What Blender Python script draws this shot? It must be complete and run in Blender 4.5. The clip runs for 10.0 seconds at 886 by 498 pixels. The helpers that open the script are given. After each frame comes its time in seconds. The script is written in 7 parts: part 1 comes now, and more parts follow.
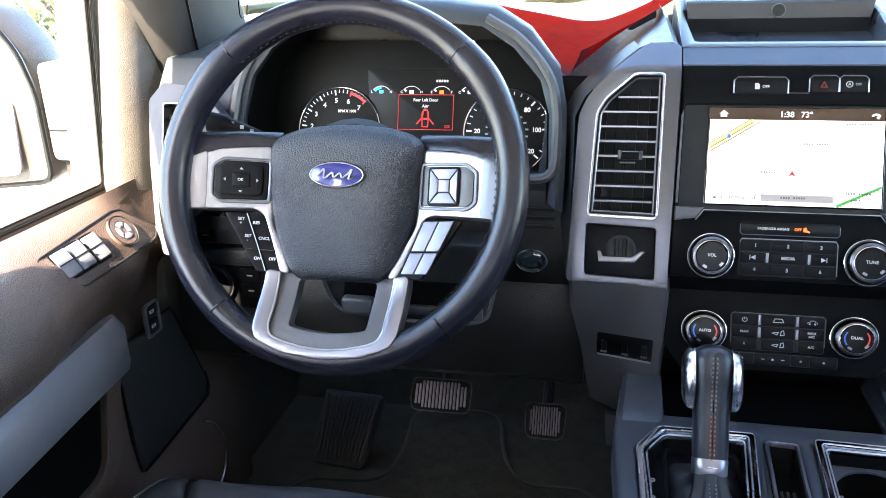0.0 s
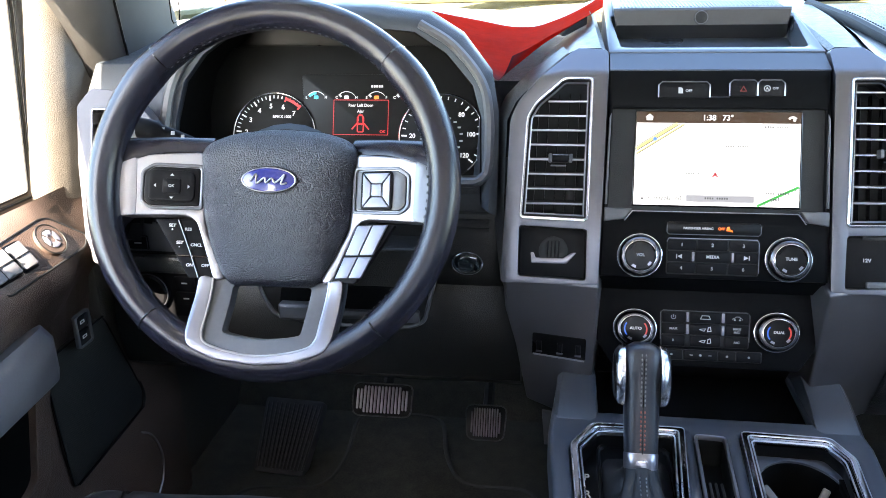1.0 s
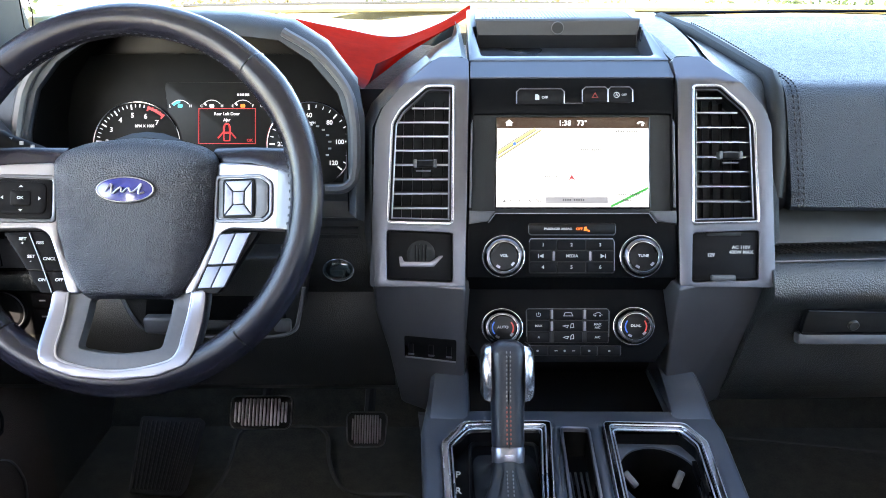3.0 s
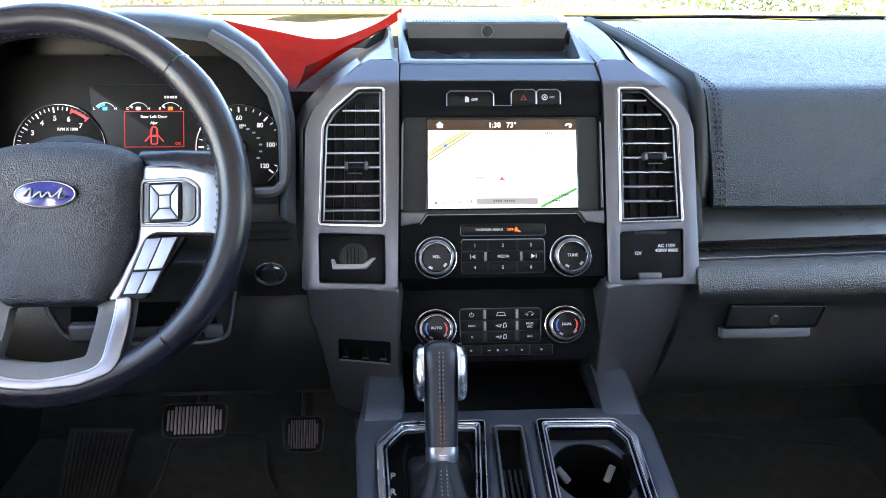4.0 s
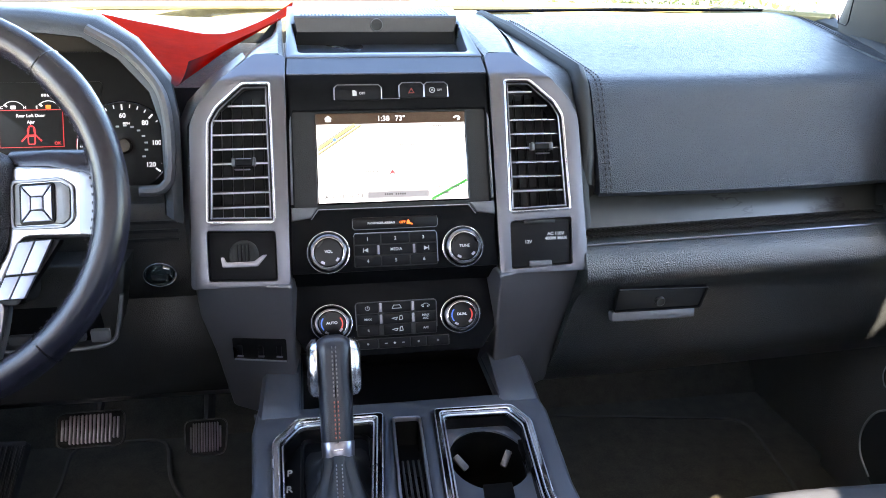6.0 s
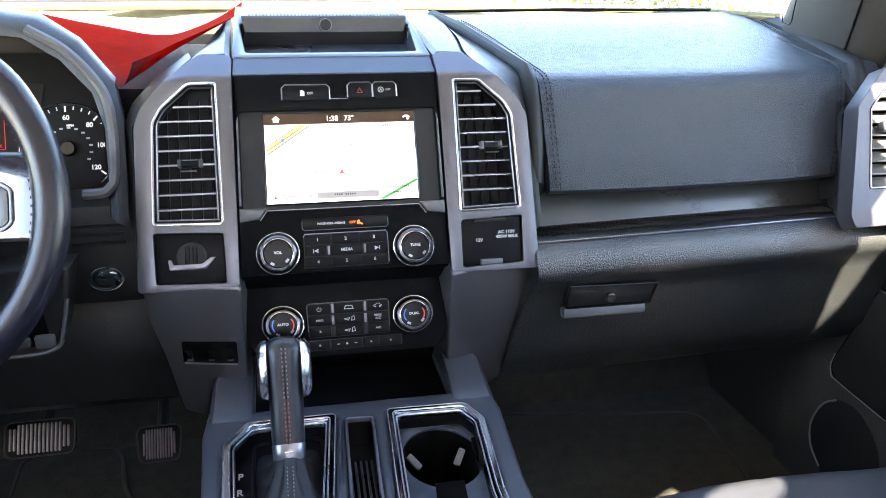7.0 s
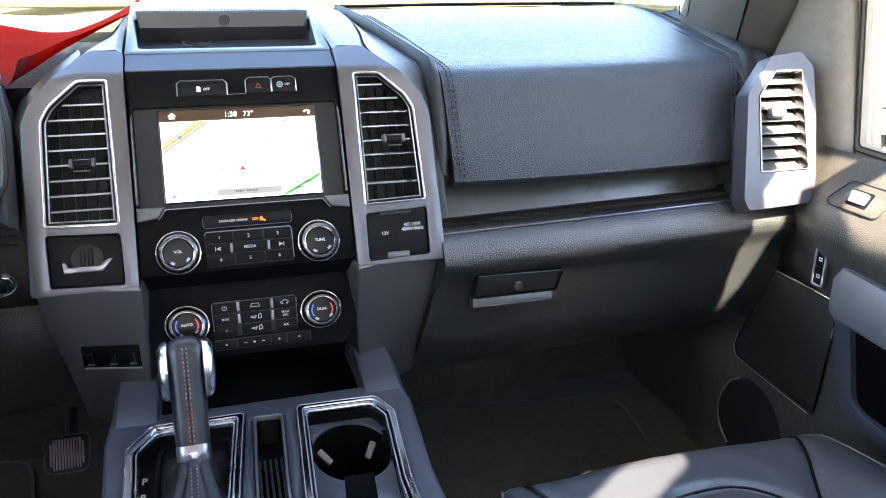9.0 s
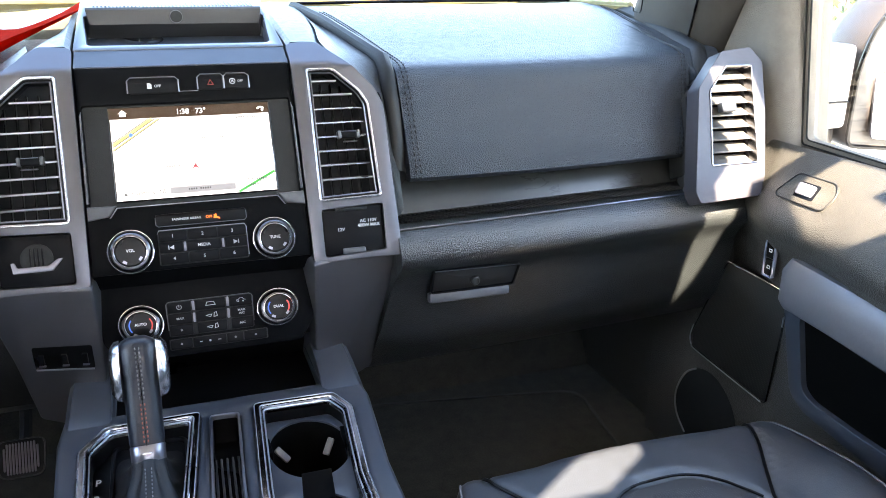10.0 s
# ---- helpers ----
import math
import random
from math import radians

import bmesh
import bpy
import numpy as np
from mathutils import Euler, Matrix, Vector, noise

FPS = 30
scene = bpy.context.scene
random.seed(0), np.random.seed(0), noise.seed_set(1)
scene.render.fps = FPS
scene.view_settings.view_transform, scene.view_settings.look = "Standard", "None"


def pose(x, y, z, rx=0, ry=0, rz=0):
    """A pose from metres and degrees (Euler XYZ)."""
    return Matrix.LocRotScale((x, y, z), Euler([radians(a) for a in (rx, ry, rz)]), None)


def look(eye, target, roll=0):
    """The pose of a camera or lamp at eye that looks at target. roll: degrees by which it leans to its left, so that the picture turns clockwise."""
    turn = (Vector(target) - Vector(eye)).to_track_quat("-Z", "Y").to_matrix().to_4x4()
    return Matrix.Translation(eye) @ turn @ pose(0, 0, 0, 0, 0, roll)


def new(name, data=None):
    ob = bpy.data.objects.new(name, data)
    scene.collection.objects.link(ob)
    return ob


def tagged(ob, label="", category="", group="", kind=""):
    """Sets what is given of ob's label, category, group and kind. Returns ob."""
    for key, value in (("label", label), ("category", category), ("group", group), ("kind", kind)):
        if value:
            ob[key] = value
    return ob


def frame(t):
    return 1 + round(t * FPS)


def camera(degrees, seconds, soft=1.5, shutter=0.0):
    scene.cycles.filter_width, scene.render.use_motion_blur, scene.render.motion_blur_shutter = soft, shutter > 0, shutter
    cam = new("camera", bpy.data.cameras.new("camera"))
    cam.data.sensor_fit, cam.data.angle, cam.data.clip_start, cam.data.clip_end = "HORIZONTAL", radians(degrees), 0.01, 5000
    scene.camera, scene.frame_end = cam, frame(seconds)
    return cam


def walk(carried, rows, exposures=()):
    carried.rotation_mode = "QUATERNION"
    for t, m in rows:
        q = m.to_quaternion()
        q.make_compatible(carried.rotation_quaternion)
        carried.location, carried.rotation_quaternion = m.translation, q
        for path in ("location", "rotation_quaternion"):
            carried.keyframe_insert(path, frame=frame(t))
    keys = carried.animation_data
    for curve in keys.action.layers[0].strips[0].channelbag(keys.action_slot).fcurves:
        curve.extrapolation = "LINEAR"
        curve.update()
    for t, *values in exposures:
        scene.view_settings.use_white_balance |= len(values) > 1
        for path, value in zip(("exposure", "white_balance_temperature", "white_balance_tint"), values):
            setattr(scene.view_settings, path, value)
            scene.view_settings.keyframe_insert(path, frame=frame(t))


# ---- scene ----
PATH = [
    (0, (-0.19, -0.881, 0.969), (-0.596, 0.948, 0.268), -1.7),
    (0.5, (-0.184, -0.883, 0.966), (-0.519, 0.964, 0.275), -1.4),
    (1, (-0.174, -0.886, 0.968), (-0.453, 0.971, 0.279), -1.2),
    (1.5, (-0.164, -0.889, 0.966), (-0.378, 0.979, 0.285), -1.0),
    (2, (-0.158, -0.89, 0.967), (-0.306, 0.985, 0.288), -0.7),
    (2.5, (-0.15, -0.893, 0.965), (-0.239, 0.988, 0.293), -0.5),
    (4, (-0.13, -0.901, 0.964), (-0.005, 0.984, 0.307), 0.5),
    (4.5, (-0.124, -0.902, 0.963), (0.05, 0.979, 0.306), 0.5),
    (5, (-0.111, -0.905, 0.965), (0.106, 0.968, 0.299), 0.4),
    (5.5, (-0.103, -0.907, 0.964), (0.165, 0.959, 0.296), 0.5),
    (7, (-0.077, -0.914, 0.96), (0.322, 0.931, 0.299), 0.6),
    (7.5, (-0.069, -0.916, 0.959), (0.37, 0.92, 0.297), 0.6),
    (8, (-0.058, -0.92, 0.958), (0.422, 0.905, 0.294), 0.6),
    (8.5, (-0.049, -0.924, 0.957), (0.466, 0.891, 0.292), 0.5),
    (9, (-0.044, -0.928, 0.955), (0.512, 0.875, 0.291), 0.4),
    (9.5, (-0.037, -0.933, 0.955), (0.556, 0.858, 0.29), 0.4),
    (10, (-0.032, -0.937, 0.953), (0.6, 0.839, 0.286), 0.5),
]
cam = camera(58.1, 10.0, soft=0.45)
walk(cam, [(t, look(eye, target, roll)) for t, eye, target, roll in PATH],
     exposures=((0.0, 4.54, 6850, 11), (2.5, 4.61, 6950, 11), (4.0, 4.46, 7050, 13), (5.5, 4.62, 7150, 15), (7.0, 4.66, 7150, 14), (10.0, 4.67, 7300, 13)))

# ---- world, sun ----
world = bpy.data.worlds.new("sky")
scene.world = world
world.use_nodes = True
wn = world.node_tree.nodes
sky = wn.new("ShaderNodeTexSky")
sky.sky_type = "NISHITA"
sky.sun_disc = False
SUN_WAY = Vector((0.85, 3.3, -2.9)).normalized()
SUN_EL = math.asin(-SUN_WAY.z)
sky.sun_elevation = SUN_EL
sky.sun_rotation = math.atan2(-SUN_WAY.x, -SUN_WAY.y)
world.node_tree.links.new(sky.outputs[0], wn["Background"].inputs[0])
wn["Background"].inputs[1].default_value = 0.15
sun = new("sun", bpy.data.lights.new("sun", "SUN"))
sun.data.energy, sun.data.angle, sun.data.color = 4.2, radians(0.4), (1.0, 0.89, 0.73)
sun.matrix_world = Matrix.Translation((2, -8, 6)) @ SUN_WAY.to_track_quat("-Z", "Y").to_matrix().to_4x4()

# ---- materials ----
def mat(name, color, rough=0.5, metal=0.0, vary=0.15, scale=60.0, bump=0.0, bump_scale=400.0, voronoi=False,
        emit=None, power=0.0, coat=0.0, trans=0.0, grime=0.0, spec=0.5, relief=0.001, crease=0.0):
    m = bpy.data.materials.new(name)
    m.use_nodes = True
    t = m.node_tree
    b = t.nodes["Principled BSDF"]
    link = t.links.new
    b.inputs["Roughness"].default_value = rough
    b.inputs["Metallic"].default_value = metal
    b.inputs["Coat Weight"].default_value = coat
    b.inputs["Transmission Weight"].default_value = trans
    b.inputs["Specular IOR Level"].default_value = spec
    co = t.nodes.new("ShaderNodeTexCoord")
    n1 = t.nodes.new("ShaderNodeTexNoise")
    n1.inputs["Scale"].default_value, n1.inputs["Detail"].default_value = scale, 5
    n2 = t.nodes.new("ShaderNodeTexNoise")
    n2.inputs["Scale"].default_value, n2.inputs["Detail"].default_value = scale / 9, 4
    for n in (n1, n2):
        link(co.outputs["Object"], n.inputs["Vector"])
    add = t.nodes.new("ShaderNodeMath")
    add.operation = "ADD"
    link(n1.outputs[0], add.inputs[0])
    link(n2.outputs[0], add.inputs[1])
    ramp = t.nodes.new("ShaderNodeMapRange")
    ramp.inputs[1].default_value, ramp.inputs[2].default_value = 0.6, 1.4
    ramp.inputs[3].default_value, ramp.inputs[4].default_value = 1 - vary, 1 + vary
    link(add.outputs[0], ramp.inputs[0])
    mix = t.nodes.new("ShaderNodeMix")
    mix.data_type, mix.blend_type = "RGBA", "MULTIPLY"
    mix.inputs[0].default_value = 1
    mix.inputs[6].default_value = (*color, 1)
    link(ramp.outputs[0], mix.inputs[7])
    link(mix.outputs[2], b.inputs["Base Color"])
    rr = t.nodes.new("ShaderNodeMapRange")
    rr.inputs[1].default_value, rr.inputs[2].default_value = 0.3, 0.7
    rr.inputs[3].default_value, rr.inputs[4].default_value = max(rough - 0.06 - grime, 0.02), min(rough + 0.06 + grime, 1)
    link(n2.outputs[0], rr.inputs[0])
    link(rr.outputs[0], b.inputs["Roughness"])
    if bump:
        tex = t.nodes.new("ShaderNodeTexVoronoi" if voronoi else "ShaderNodeTexNoise")
        tex.inputs["Scale"].default_value = bump_scale
        link(co.outputs["Object"], tex.inputs["Vector"])
        bp = t.nodes.new("ShaderNodeBump")
        bp.inputs["Strength"].default_value, bp.inputs["Distance"].default_value = bump, relief
        bp.invert = voronoi
        link(tex.outputs[0], bp.inputs["Height"])
        link(bp.outputs[0], b.inputs["Normal"])
        if crease:
            # long shallow creases across the hide
            mp = t.nodes.new("ShaderNodeMapping")
            mp.inputs["Scale"].default_value = (14, 190, 190)
            cr = t.nodes.new("ShaderNodeTexNoise")
            cr.inputs["Scale"].default_value, cr.inputs["Detail"].default_value = 1.0, 3
            b2 = t.nodes.new("ShaderNodeBump")
            b2.inputs["Strength"].default_value, b2.inputs["Distance"].default_value = crease, 0.0015
            link(co.outputs["Object"], mp.inputs["Vector"])
            link(mp.outputs[0], cr.inputs["Vector"])
            link(cr.outputs[0], b2.inputs["Height"])
            link(b2.outputs[0], bp.inputs["Normal"])
    if emit:
        b.inputs["Emission Color"].default_value = (*emit, 1)
        b.inputs["Emission Strength"].default_value = power
    return m


def dotted(name, color, scale, depth=0.9):
    """A skin pierced with rows of small holes."""
    m = mat(name, color, 0.45, vary=0.15)
    t = m.node_tree
    b = t.nodes["Principled BSDF"]
    co = t.nodes.new("ShaderNodeTexCoord")
    v = t.nodes.new("ShaderNodeTexVoronoi")
    v.inputs["Scale"].default_value, v.inputs["Randomness"].default_value = scale, 0.0
    t.links.new(co.outputs["Object"], v.inputs["Vector"])
    r = t.nodes.new("ShaderNodeMapRange")
    r.inputs[1].default_value, r.inputs[2].default_value = 0.22, 0.34
    t.links.new(v.outputs[0], r.inputs[0])
    bp = t.nodes.new("ShaderNodeBump")
    bp.inputs["Strength"].default_value, bp.inputs["Distance"].default_value = depth, 0.001
    t.links.new(r.outputs[0], bp.inputs["Height"])
    t.links.new(bp.outputs[0], b.inputs["Normal"])
    return m


PERFORATED = dotted("perforated_leather", (0.034, 0.035, 0.040), 330)
ENDVENT = mat("end_vent_silver", (0.046, 0.044, 0.052), 0.45, 0.3, vary=0.08, scale=300, bump=0.05, bump_scale=1500, spec=0.4)
ENDSLAT = mat("end_vent_slat", (0.085, 0.082, 0.078), 0.5, vary=0.08, scale=300)
CAPSILVER = mat("polished_cap", (0.66, 0.68, 0.73), 0.24, 1.0, vary=0.05)
FRAMELINE = mat("frame_line", (0.42, 0.45, 0.52), 0.26, 0.75, vary=0.05, scale=25)
BUTTONGLASS = mat("button_glass", (0.010, 0.020, 0.024), 0.10, coat=0.8, vary=0.1)
LEATHER = mat("black_leather", (0.014, 0.0155, 0.024), 0.35, bump=0.9, bump_scale=620, voronoi=True, vary=0.05, scale=900, relief=0.0012, spec=0.65)
PADSKIN = mat("dash_skin", (0.0185, 0.025, 0.0355), 0.38, bump=0.9, bump_scale=640, voronoi=True, vary=0.2, scale=900, spec=0.44, relief=0.0011, crease=0.12)
HOODSKIN = mat("hood_skin", (0.026, 0.032, 0.040), 0.45, bump=0.5, bump_scale=900, voronoi=True, vary=0.15, scale=900, spec=0.38, relief=0.0004)
WHEELSKIN = mat("wheel_leather", (0.011, 0.011, 0.018), 0.20, bump=0.14, bump_scale=1000, voronoi=True, vary=0.15, spec=0.42)
PLASTIC = mat("black_grained_plastic", (0.026, 0.027, 0.028), 0.42, bump=0.4, bump_scale=1100, vary=0.2)
DARK = mat("dark_trim", (0.011, 0.0115, 0.012), 0.55, bump=0.2, bump_scale=800, vary=0.2, spec=0.3)
FACE = mat("stack_face", (0.0040, 0.0042, 0.0048), 0.38, bump=0.06, bump_scale=900, vary=0.15, spec=0.035)
GLOSS = mat("gloss_black", (0.006, 0.006, 0.007), 0.12, coat=0.4, vary=0.1)
KEY = mat("black_key", (0.006, 0.006, 0.007), 0.42, vary=0.1, spec=0.09)
TOWERSILVER = mat("tower_silver", (0.116, 0.118, 0.134), 0.34, 0.88, vary=0.06, scale=25, bump=0.04, bump_scale=1500)
KNOBRING = mat("knob_ring", (0.095, 0.095, 0.105), 0.24, 0.95, vary=0.05)
SILVER = mat("satin_silver", (0.25, 0.25, 0.285), 0.33, 0.95, vary=0.06, scale=25)
BRIGHT = mat("bright_silver", (0.44, 0.44, 0.47), 0.3, 0.85, vary=0.05, scale=25)
SPOKE = mat("spoke_silver", (0.36, 0.36, 0.39), 0.32, 0.9, vary=0.06, scale=25, bump=0.04, bump_scale=1500)
SPOKEEND = mat("spoke_end_grey", (0.12, 0.125, 0.14), 0.4, 0.7, vary=0.06, scale=25)
GREY = mat("grey_trim", (0.088, 0.090, 0.098), 0.42, 0.3, vary=0.1, scale=200, bump=0.05, bump_scale=1500)
GREYFLANK = mat("flank_grey", (0.040, 0.040, 0.043), 0.40, 0.5, vary=0.08, scale=300, bump=0.06, bump_scale=1500)
# same silver as the tower; the flank's light is put into this tone
FLANKLIT = mat("flank_silver_lit", (0.150, 0.151, 0.164), 0.40, 0.85, vary=0.06, scale=25, bump=0.05, bump_scale=1500)
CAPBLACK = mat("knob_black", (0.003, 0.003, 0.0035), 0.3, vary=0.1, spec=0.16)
# the lip's blue is sky reflection put into its colour
SKYLIP = mat("sky_tinted_lip", (0.027, 0.037, 0.060), 0.34, vary=0.03, scale=300)
# grey trim whose bluish sheen is put into the base colour
SKYGREY = mat("sky_tinted_grey", (0.042, 0.050, 0.066), 0.30, 0.15, vary=0.08, scale=12)
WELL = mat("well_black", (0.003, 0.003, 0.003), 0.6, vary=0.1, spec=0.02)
BOOTSKIN = mat("boot_leather", (0.009, 0.0095, 0.0115), 0.40, bump=0.2, bump_scale=1100, voronoi=True, vary=0.1, spec=0.35, relief=0.0004)
GRIPSKIN = mat("grip_leather", (0.011, 0.0135, 0.021), 0.34, bump=0.25, bump_scale=1100, voronoi=True, vary=0.1, spec=0.5, relief=0.0005)
CHROME = mat("chrome", (0.78, 0.80, 0.84), 0.12, 1.0, vary=0.04)
SEATSKIN = mat("seat_leather", (0.030, 0.034, 0.042), 0.36, bump=0.18, bump_scale=900, voronoi=True, vary=0.10, crease=0.08, spec=1.0, relief=0.0004)
VENTSILVER = mat("vent_silver", (0.085, 0.085, 0.088), 0.42, 0.35, vary=0.06, scale=300, bump=0.04, bump_scale=1500)
HANDLEGREY = mat("handle_grey", (0.15, 0.152, 0.17), 0.42, 0.3, vary=0.06, scale=300, bump=0.04, bump_scale=1500)
PILLARSKIN = mat("pillar_skin", (0.024, 0.022, 0.020), 0.7, bump=0.4, bump_scale=1100, vary=0.15, relief=0.0004)
PALEKEY = mat("pale_key", (0.22, 0.23, 0.29), 0.4, 0.3, vary=0.08)
DARKDOOR = mat("dark_door_skin", (0.044, 0.042, 0.038), 0.38, bump=0.9, bump_scale=620, voronoi=True, vary=0.2, relief=0.0008)
# same skin as the right door; warm glare is put into this brown
GLAREDOOR = mat("glare_door_skin", (0.062, 0.041, 0.033), 0.36, bump=0.8, bump_scale=640, voronoi=True, vary=0.2, relief=0.0008)
SAILSKIN = mat("sail_skin", (0.10, 0.088, 0.075), 0.55, bump=0.8, bump_scale=850, voronoi=True, vary=0.2, relief=0.0006)
TAUPE = mat("pillar_cloth", (0.11, 0.095, 0.078), 0.85, bump=0.4, bump_scale=1500, vary=0.15)
CARPET = mat("carpet", (0.050, 0.048, 0.039), 0.95, bump=1.0, bump_scale=1400, vary=0.4, scale=400, spec=0.1)
RUBBER = mat("rubber", (0.014, 0.014, 0.014), 0.75, bump=0.3, bump_scale=600, spec=0.2)
WORNRUBBER = mat("worn_rubber", (0.055, 0.055, 0.062), 0.7, bump=0.3, bump_scale=600, spec=0.3)
PEDALRIB = mat("pedal_rib", (0.34, 0.33, 0.35), 0.36, 0.7, vary=0.2)
INK = mat("white_print", (0.50, 0.50, 0.51), 0.5, emit=(0.9, 0.95, 1), power=0.0)
REDPRINT = mat("red_print", (0.20, 0.012, 0.010), 0.45)
DIM = mat("grey_print", (0.3, 0.3, 0.3), 0.5)
BLUE = mat("blue_enamel", (0.020, 0.026, 0.16), 0.2, coat=0.6, vary=0.1)
# red sheen on the dash, put into the colour of an added sheet
REDSHEEN = mat("red_sheen", (0.40, 0.010, 0.002), 0.85, bump=0.3, bump_scale=900, vary=0.25, spec=0.02)


def fade_sheen(m, dull):
    """The painted red sheen fades into dash grey towards the sheet's near end."""
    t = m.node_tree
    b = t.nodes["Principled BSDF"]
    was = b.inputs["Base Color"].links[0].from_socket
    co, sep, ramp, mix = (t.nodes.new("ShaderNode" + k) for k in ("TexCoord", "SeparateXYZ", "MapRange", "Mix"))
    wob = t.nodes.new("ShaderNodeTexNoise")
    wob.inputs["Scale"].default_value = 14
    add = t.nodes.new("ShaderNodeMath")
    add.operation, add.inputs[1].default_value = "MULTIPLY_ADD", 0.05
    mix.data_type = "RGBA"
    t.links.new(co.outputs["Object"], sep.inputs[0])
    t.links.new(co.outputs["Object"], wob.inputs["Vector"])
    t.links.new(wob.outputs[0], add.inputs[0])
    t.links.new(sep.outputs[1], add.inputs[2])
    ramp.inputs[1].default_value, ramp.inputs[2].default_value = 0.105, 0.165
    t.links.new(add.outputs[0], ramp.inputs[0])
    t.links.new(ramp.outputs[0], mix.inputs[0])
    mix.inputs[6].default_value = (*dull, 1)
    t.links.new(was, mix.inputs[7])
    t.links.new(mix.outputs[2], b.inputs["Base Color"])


fade_sheen(REDSHEEN, (0.035, 0.040, 0.050))
WHITESHEET = mat("white_cloth", (0.8, 0.78, 0.75), 0.8, bump=0.2, bump_scale=900, vary=0.05)
PADSTITCH = mat("dark_thread", (0.012, 0.012, 0.014), 0.8)
LOWERSKIN = mat("lower_dash_skin", (0.015, 0.0175, 0.0185), 0.34, bump=0.8, bump_scale=560, voronoi=True, vary=0.10, scale=200, spec=0.95, relief=0.0009)
KNEESKIN = mat("knee_panel_skin", (0.012, 0.012, 0.0115), 0.42, bump=0.6, bump_scale=800, voronoi=True, vary=0.2, spec=0.35, relief=0.0006)
VENTRIM = mat("smoked_chrome", (0.30, 0.30, 0.33), 0.2, 1.0, vary=0.04)
GRILLE = dotted("speaker_grille_black", (0.012, 0.012, 0.011), 330, 0.35)
STITCH = mat("grey_thread", (0.12, 0.12, 0.13), 0.8)
REDSTITCH = mat("red_thread", (0.20, 0.055, 0.045), 0.8)
SCUFFED = mat("scuffed_grey_trim", (0.032, 0.033, 0.032), 0.38, 0.2, vary=0.35, scale=30, grime=0.12)


def scratched(m):
    """Dark wandering scuff lines in a few places."""
    t = m.node_tree
    b = t.nodes["Principled BSDF"]
    was = b.inputs["Base Color"].links[0].from_socket
    co, mp, n1, n2, sub, ab, lt, gt, mul, mix = (t.nodes.new("ShaderNode" + k) for k in ("TexCoord", "Mapping", "TexNoise", "TexNoise", "Math", "Math", "Math", "Math", "Math", "Mix"))
    mp.inputs["Scale"].default_value = (22, 60, 70)
    n1.inputs["Scale"].default_value, n1.inputs["Detail"].default_value = 1.0, 4
    n2.inputs["Scale"].default_value = 9
    sub.operation, ab.operation, lt.operation, gt.operation, mul.operation = "SUBTRACT", "ABSOLUTE", "LESS_THAN", "GREATER_THAN", "MULTIPLY"
    sub.inputs[1].default_value, lt.inputs[1].default_value, gt.inputs[1].default_value = 0.5, 0.022, 0.52
    mix.data_type = "RGBA"
    for a, c in ((co.outputs["Object"], mp.inputs["Vector"]), (mp.outputs[0], n1.inputs["Vector"]), (co.outputs["Object"], n2.inputs["Vector"]), (n1.outputs[0], sub.inputs[0]), (sub.outputs[0], ab.inputs[0]),
                 (ab.outputs[0], lt.inputs[0]), (n2.outputs[0], gt.inputs[0]), (lt.outputs[0], mul.inputs[0]), (gt.outputs[0], mul.inputs[1]), (mul.outputs[0], mix.inputs[0]), (was, mix.inputs[6])):
        t.links.new(a, c)
    mix.inputs[7].default_value = (0.008, 0.008, 0.008, 1)
    t.links.new(mix.outputs[2], b.inputs["Base Color"])


scratched(SCUFFED)
LAMPRED = mat("lamp_red", (0.3, 0.01, 0.01), 0.4, emit=(1, 0.03, 0.02), power=0.0288)
LAMPAMBER = mat("lamp_amber", (0.4, 0.12, 0.01), 0.4, emit=(1, 0.14, 0.008), power=0.088)
LAMPTEAL = mat("lamp_teal", (0.02, 0.3, 0.35), 0.4, emit=(0.05, 0.6, 0.8), power=0.04)
LAMPWHITE = mat("lamp_white", (0.4, 0.4, 0.4), 0.4, emit=(1, 1, 1), power=0.0336)
CLUSTER = mat("cluster_face", (0.009, 0.0085, 0.008), 0.5, vary=0.15, spec=0.12)
CLUSTERLCD = mat("cluster_panel", (0.0105, 0.0102, 0.0096), 0.4, vary=0.1, spec=0.13)
MAPWHITE = mat("map_white", (0.1, 0.1, 0.1), 0.4, emit=(1, 1, 1), power=0.12, vary=0.02)
MAPYELLOW = mat("map_yellow", (0.1, 0.1, 0.05), 0.4, emit=(0.8, 0.66, 0.16), power=0.06)
MAPGREEN = mat("map_green", (0.01, 0.06, 0.01), 0.4, emit=(0.03, 0.5, 0.05), power=0.044)
MAPGREY = mat("map_grey", (0.06, 0.06, 0.06), 0.4, emit=(0.4, 0.4, 0.44), power=0.048)
MAPDARK = mat("map_dark", (0.01, 0.01, 0.01), 0.4, emit=(0.05, 0.05, 0.06), power=0.05)
MAPRED = mat("map_red", (0.1, 0.01, 0.01), 0.4, emit=(0.55, 0.03, 0.05), power=0.04)
STATUS = mat("status_bar", (0.01, 0.008, 0.006), 0.2, emit=(0.06, 0.03, 0.015), power=0.05)
DIALBLUE = mat("cool_mark", (0.02, 0.09, 0.4), 0.4, emit=(0.05, 0.25, 1), power=0.016)
DIALRED = mat("warm_mark", (0.4, 0.03, 0.02), 0.4, emit=(1, 0.08, 0.05), power=0.016)
HOUSING = mat("mirror_housing", (0.026, 0.020, 0.018), 0.5, vary=0.3, scale=120, bump=0.5, bump_scale=500)
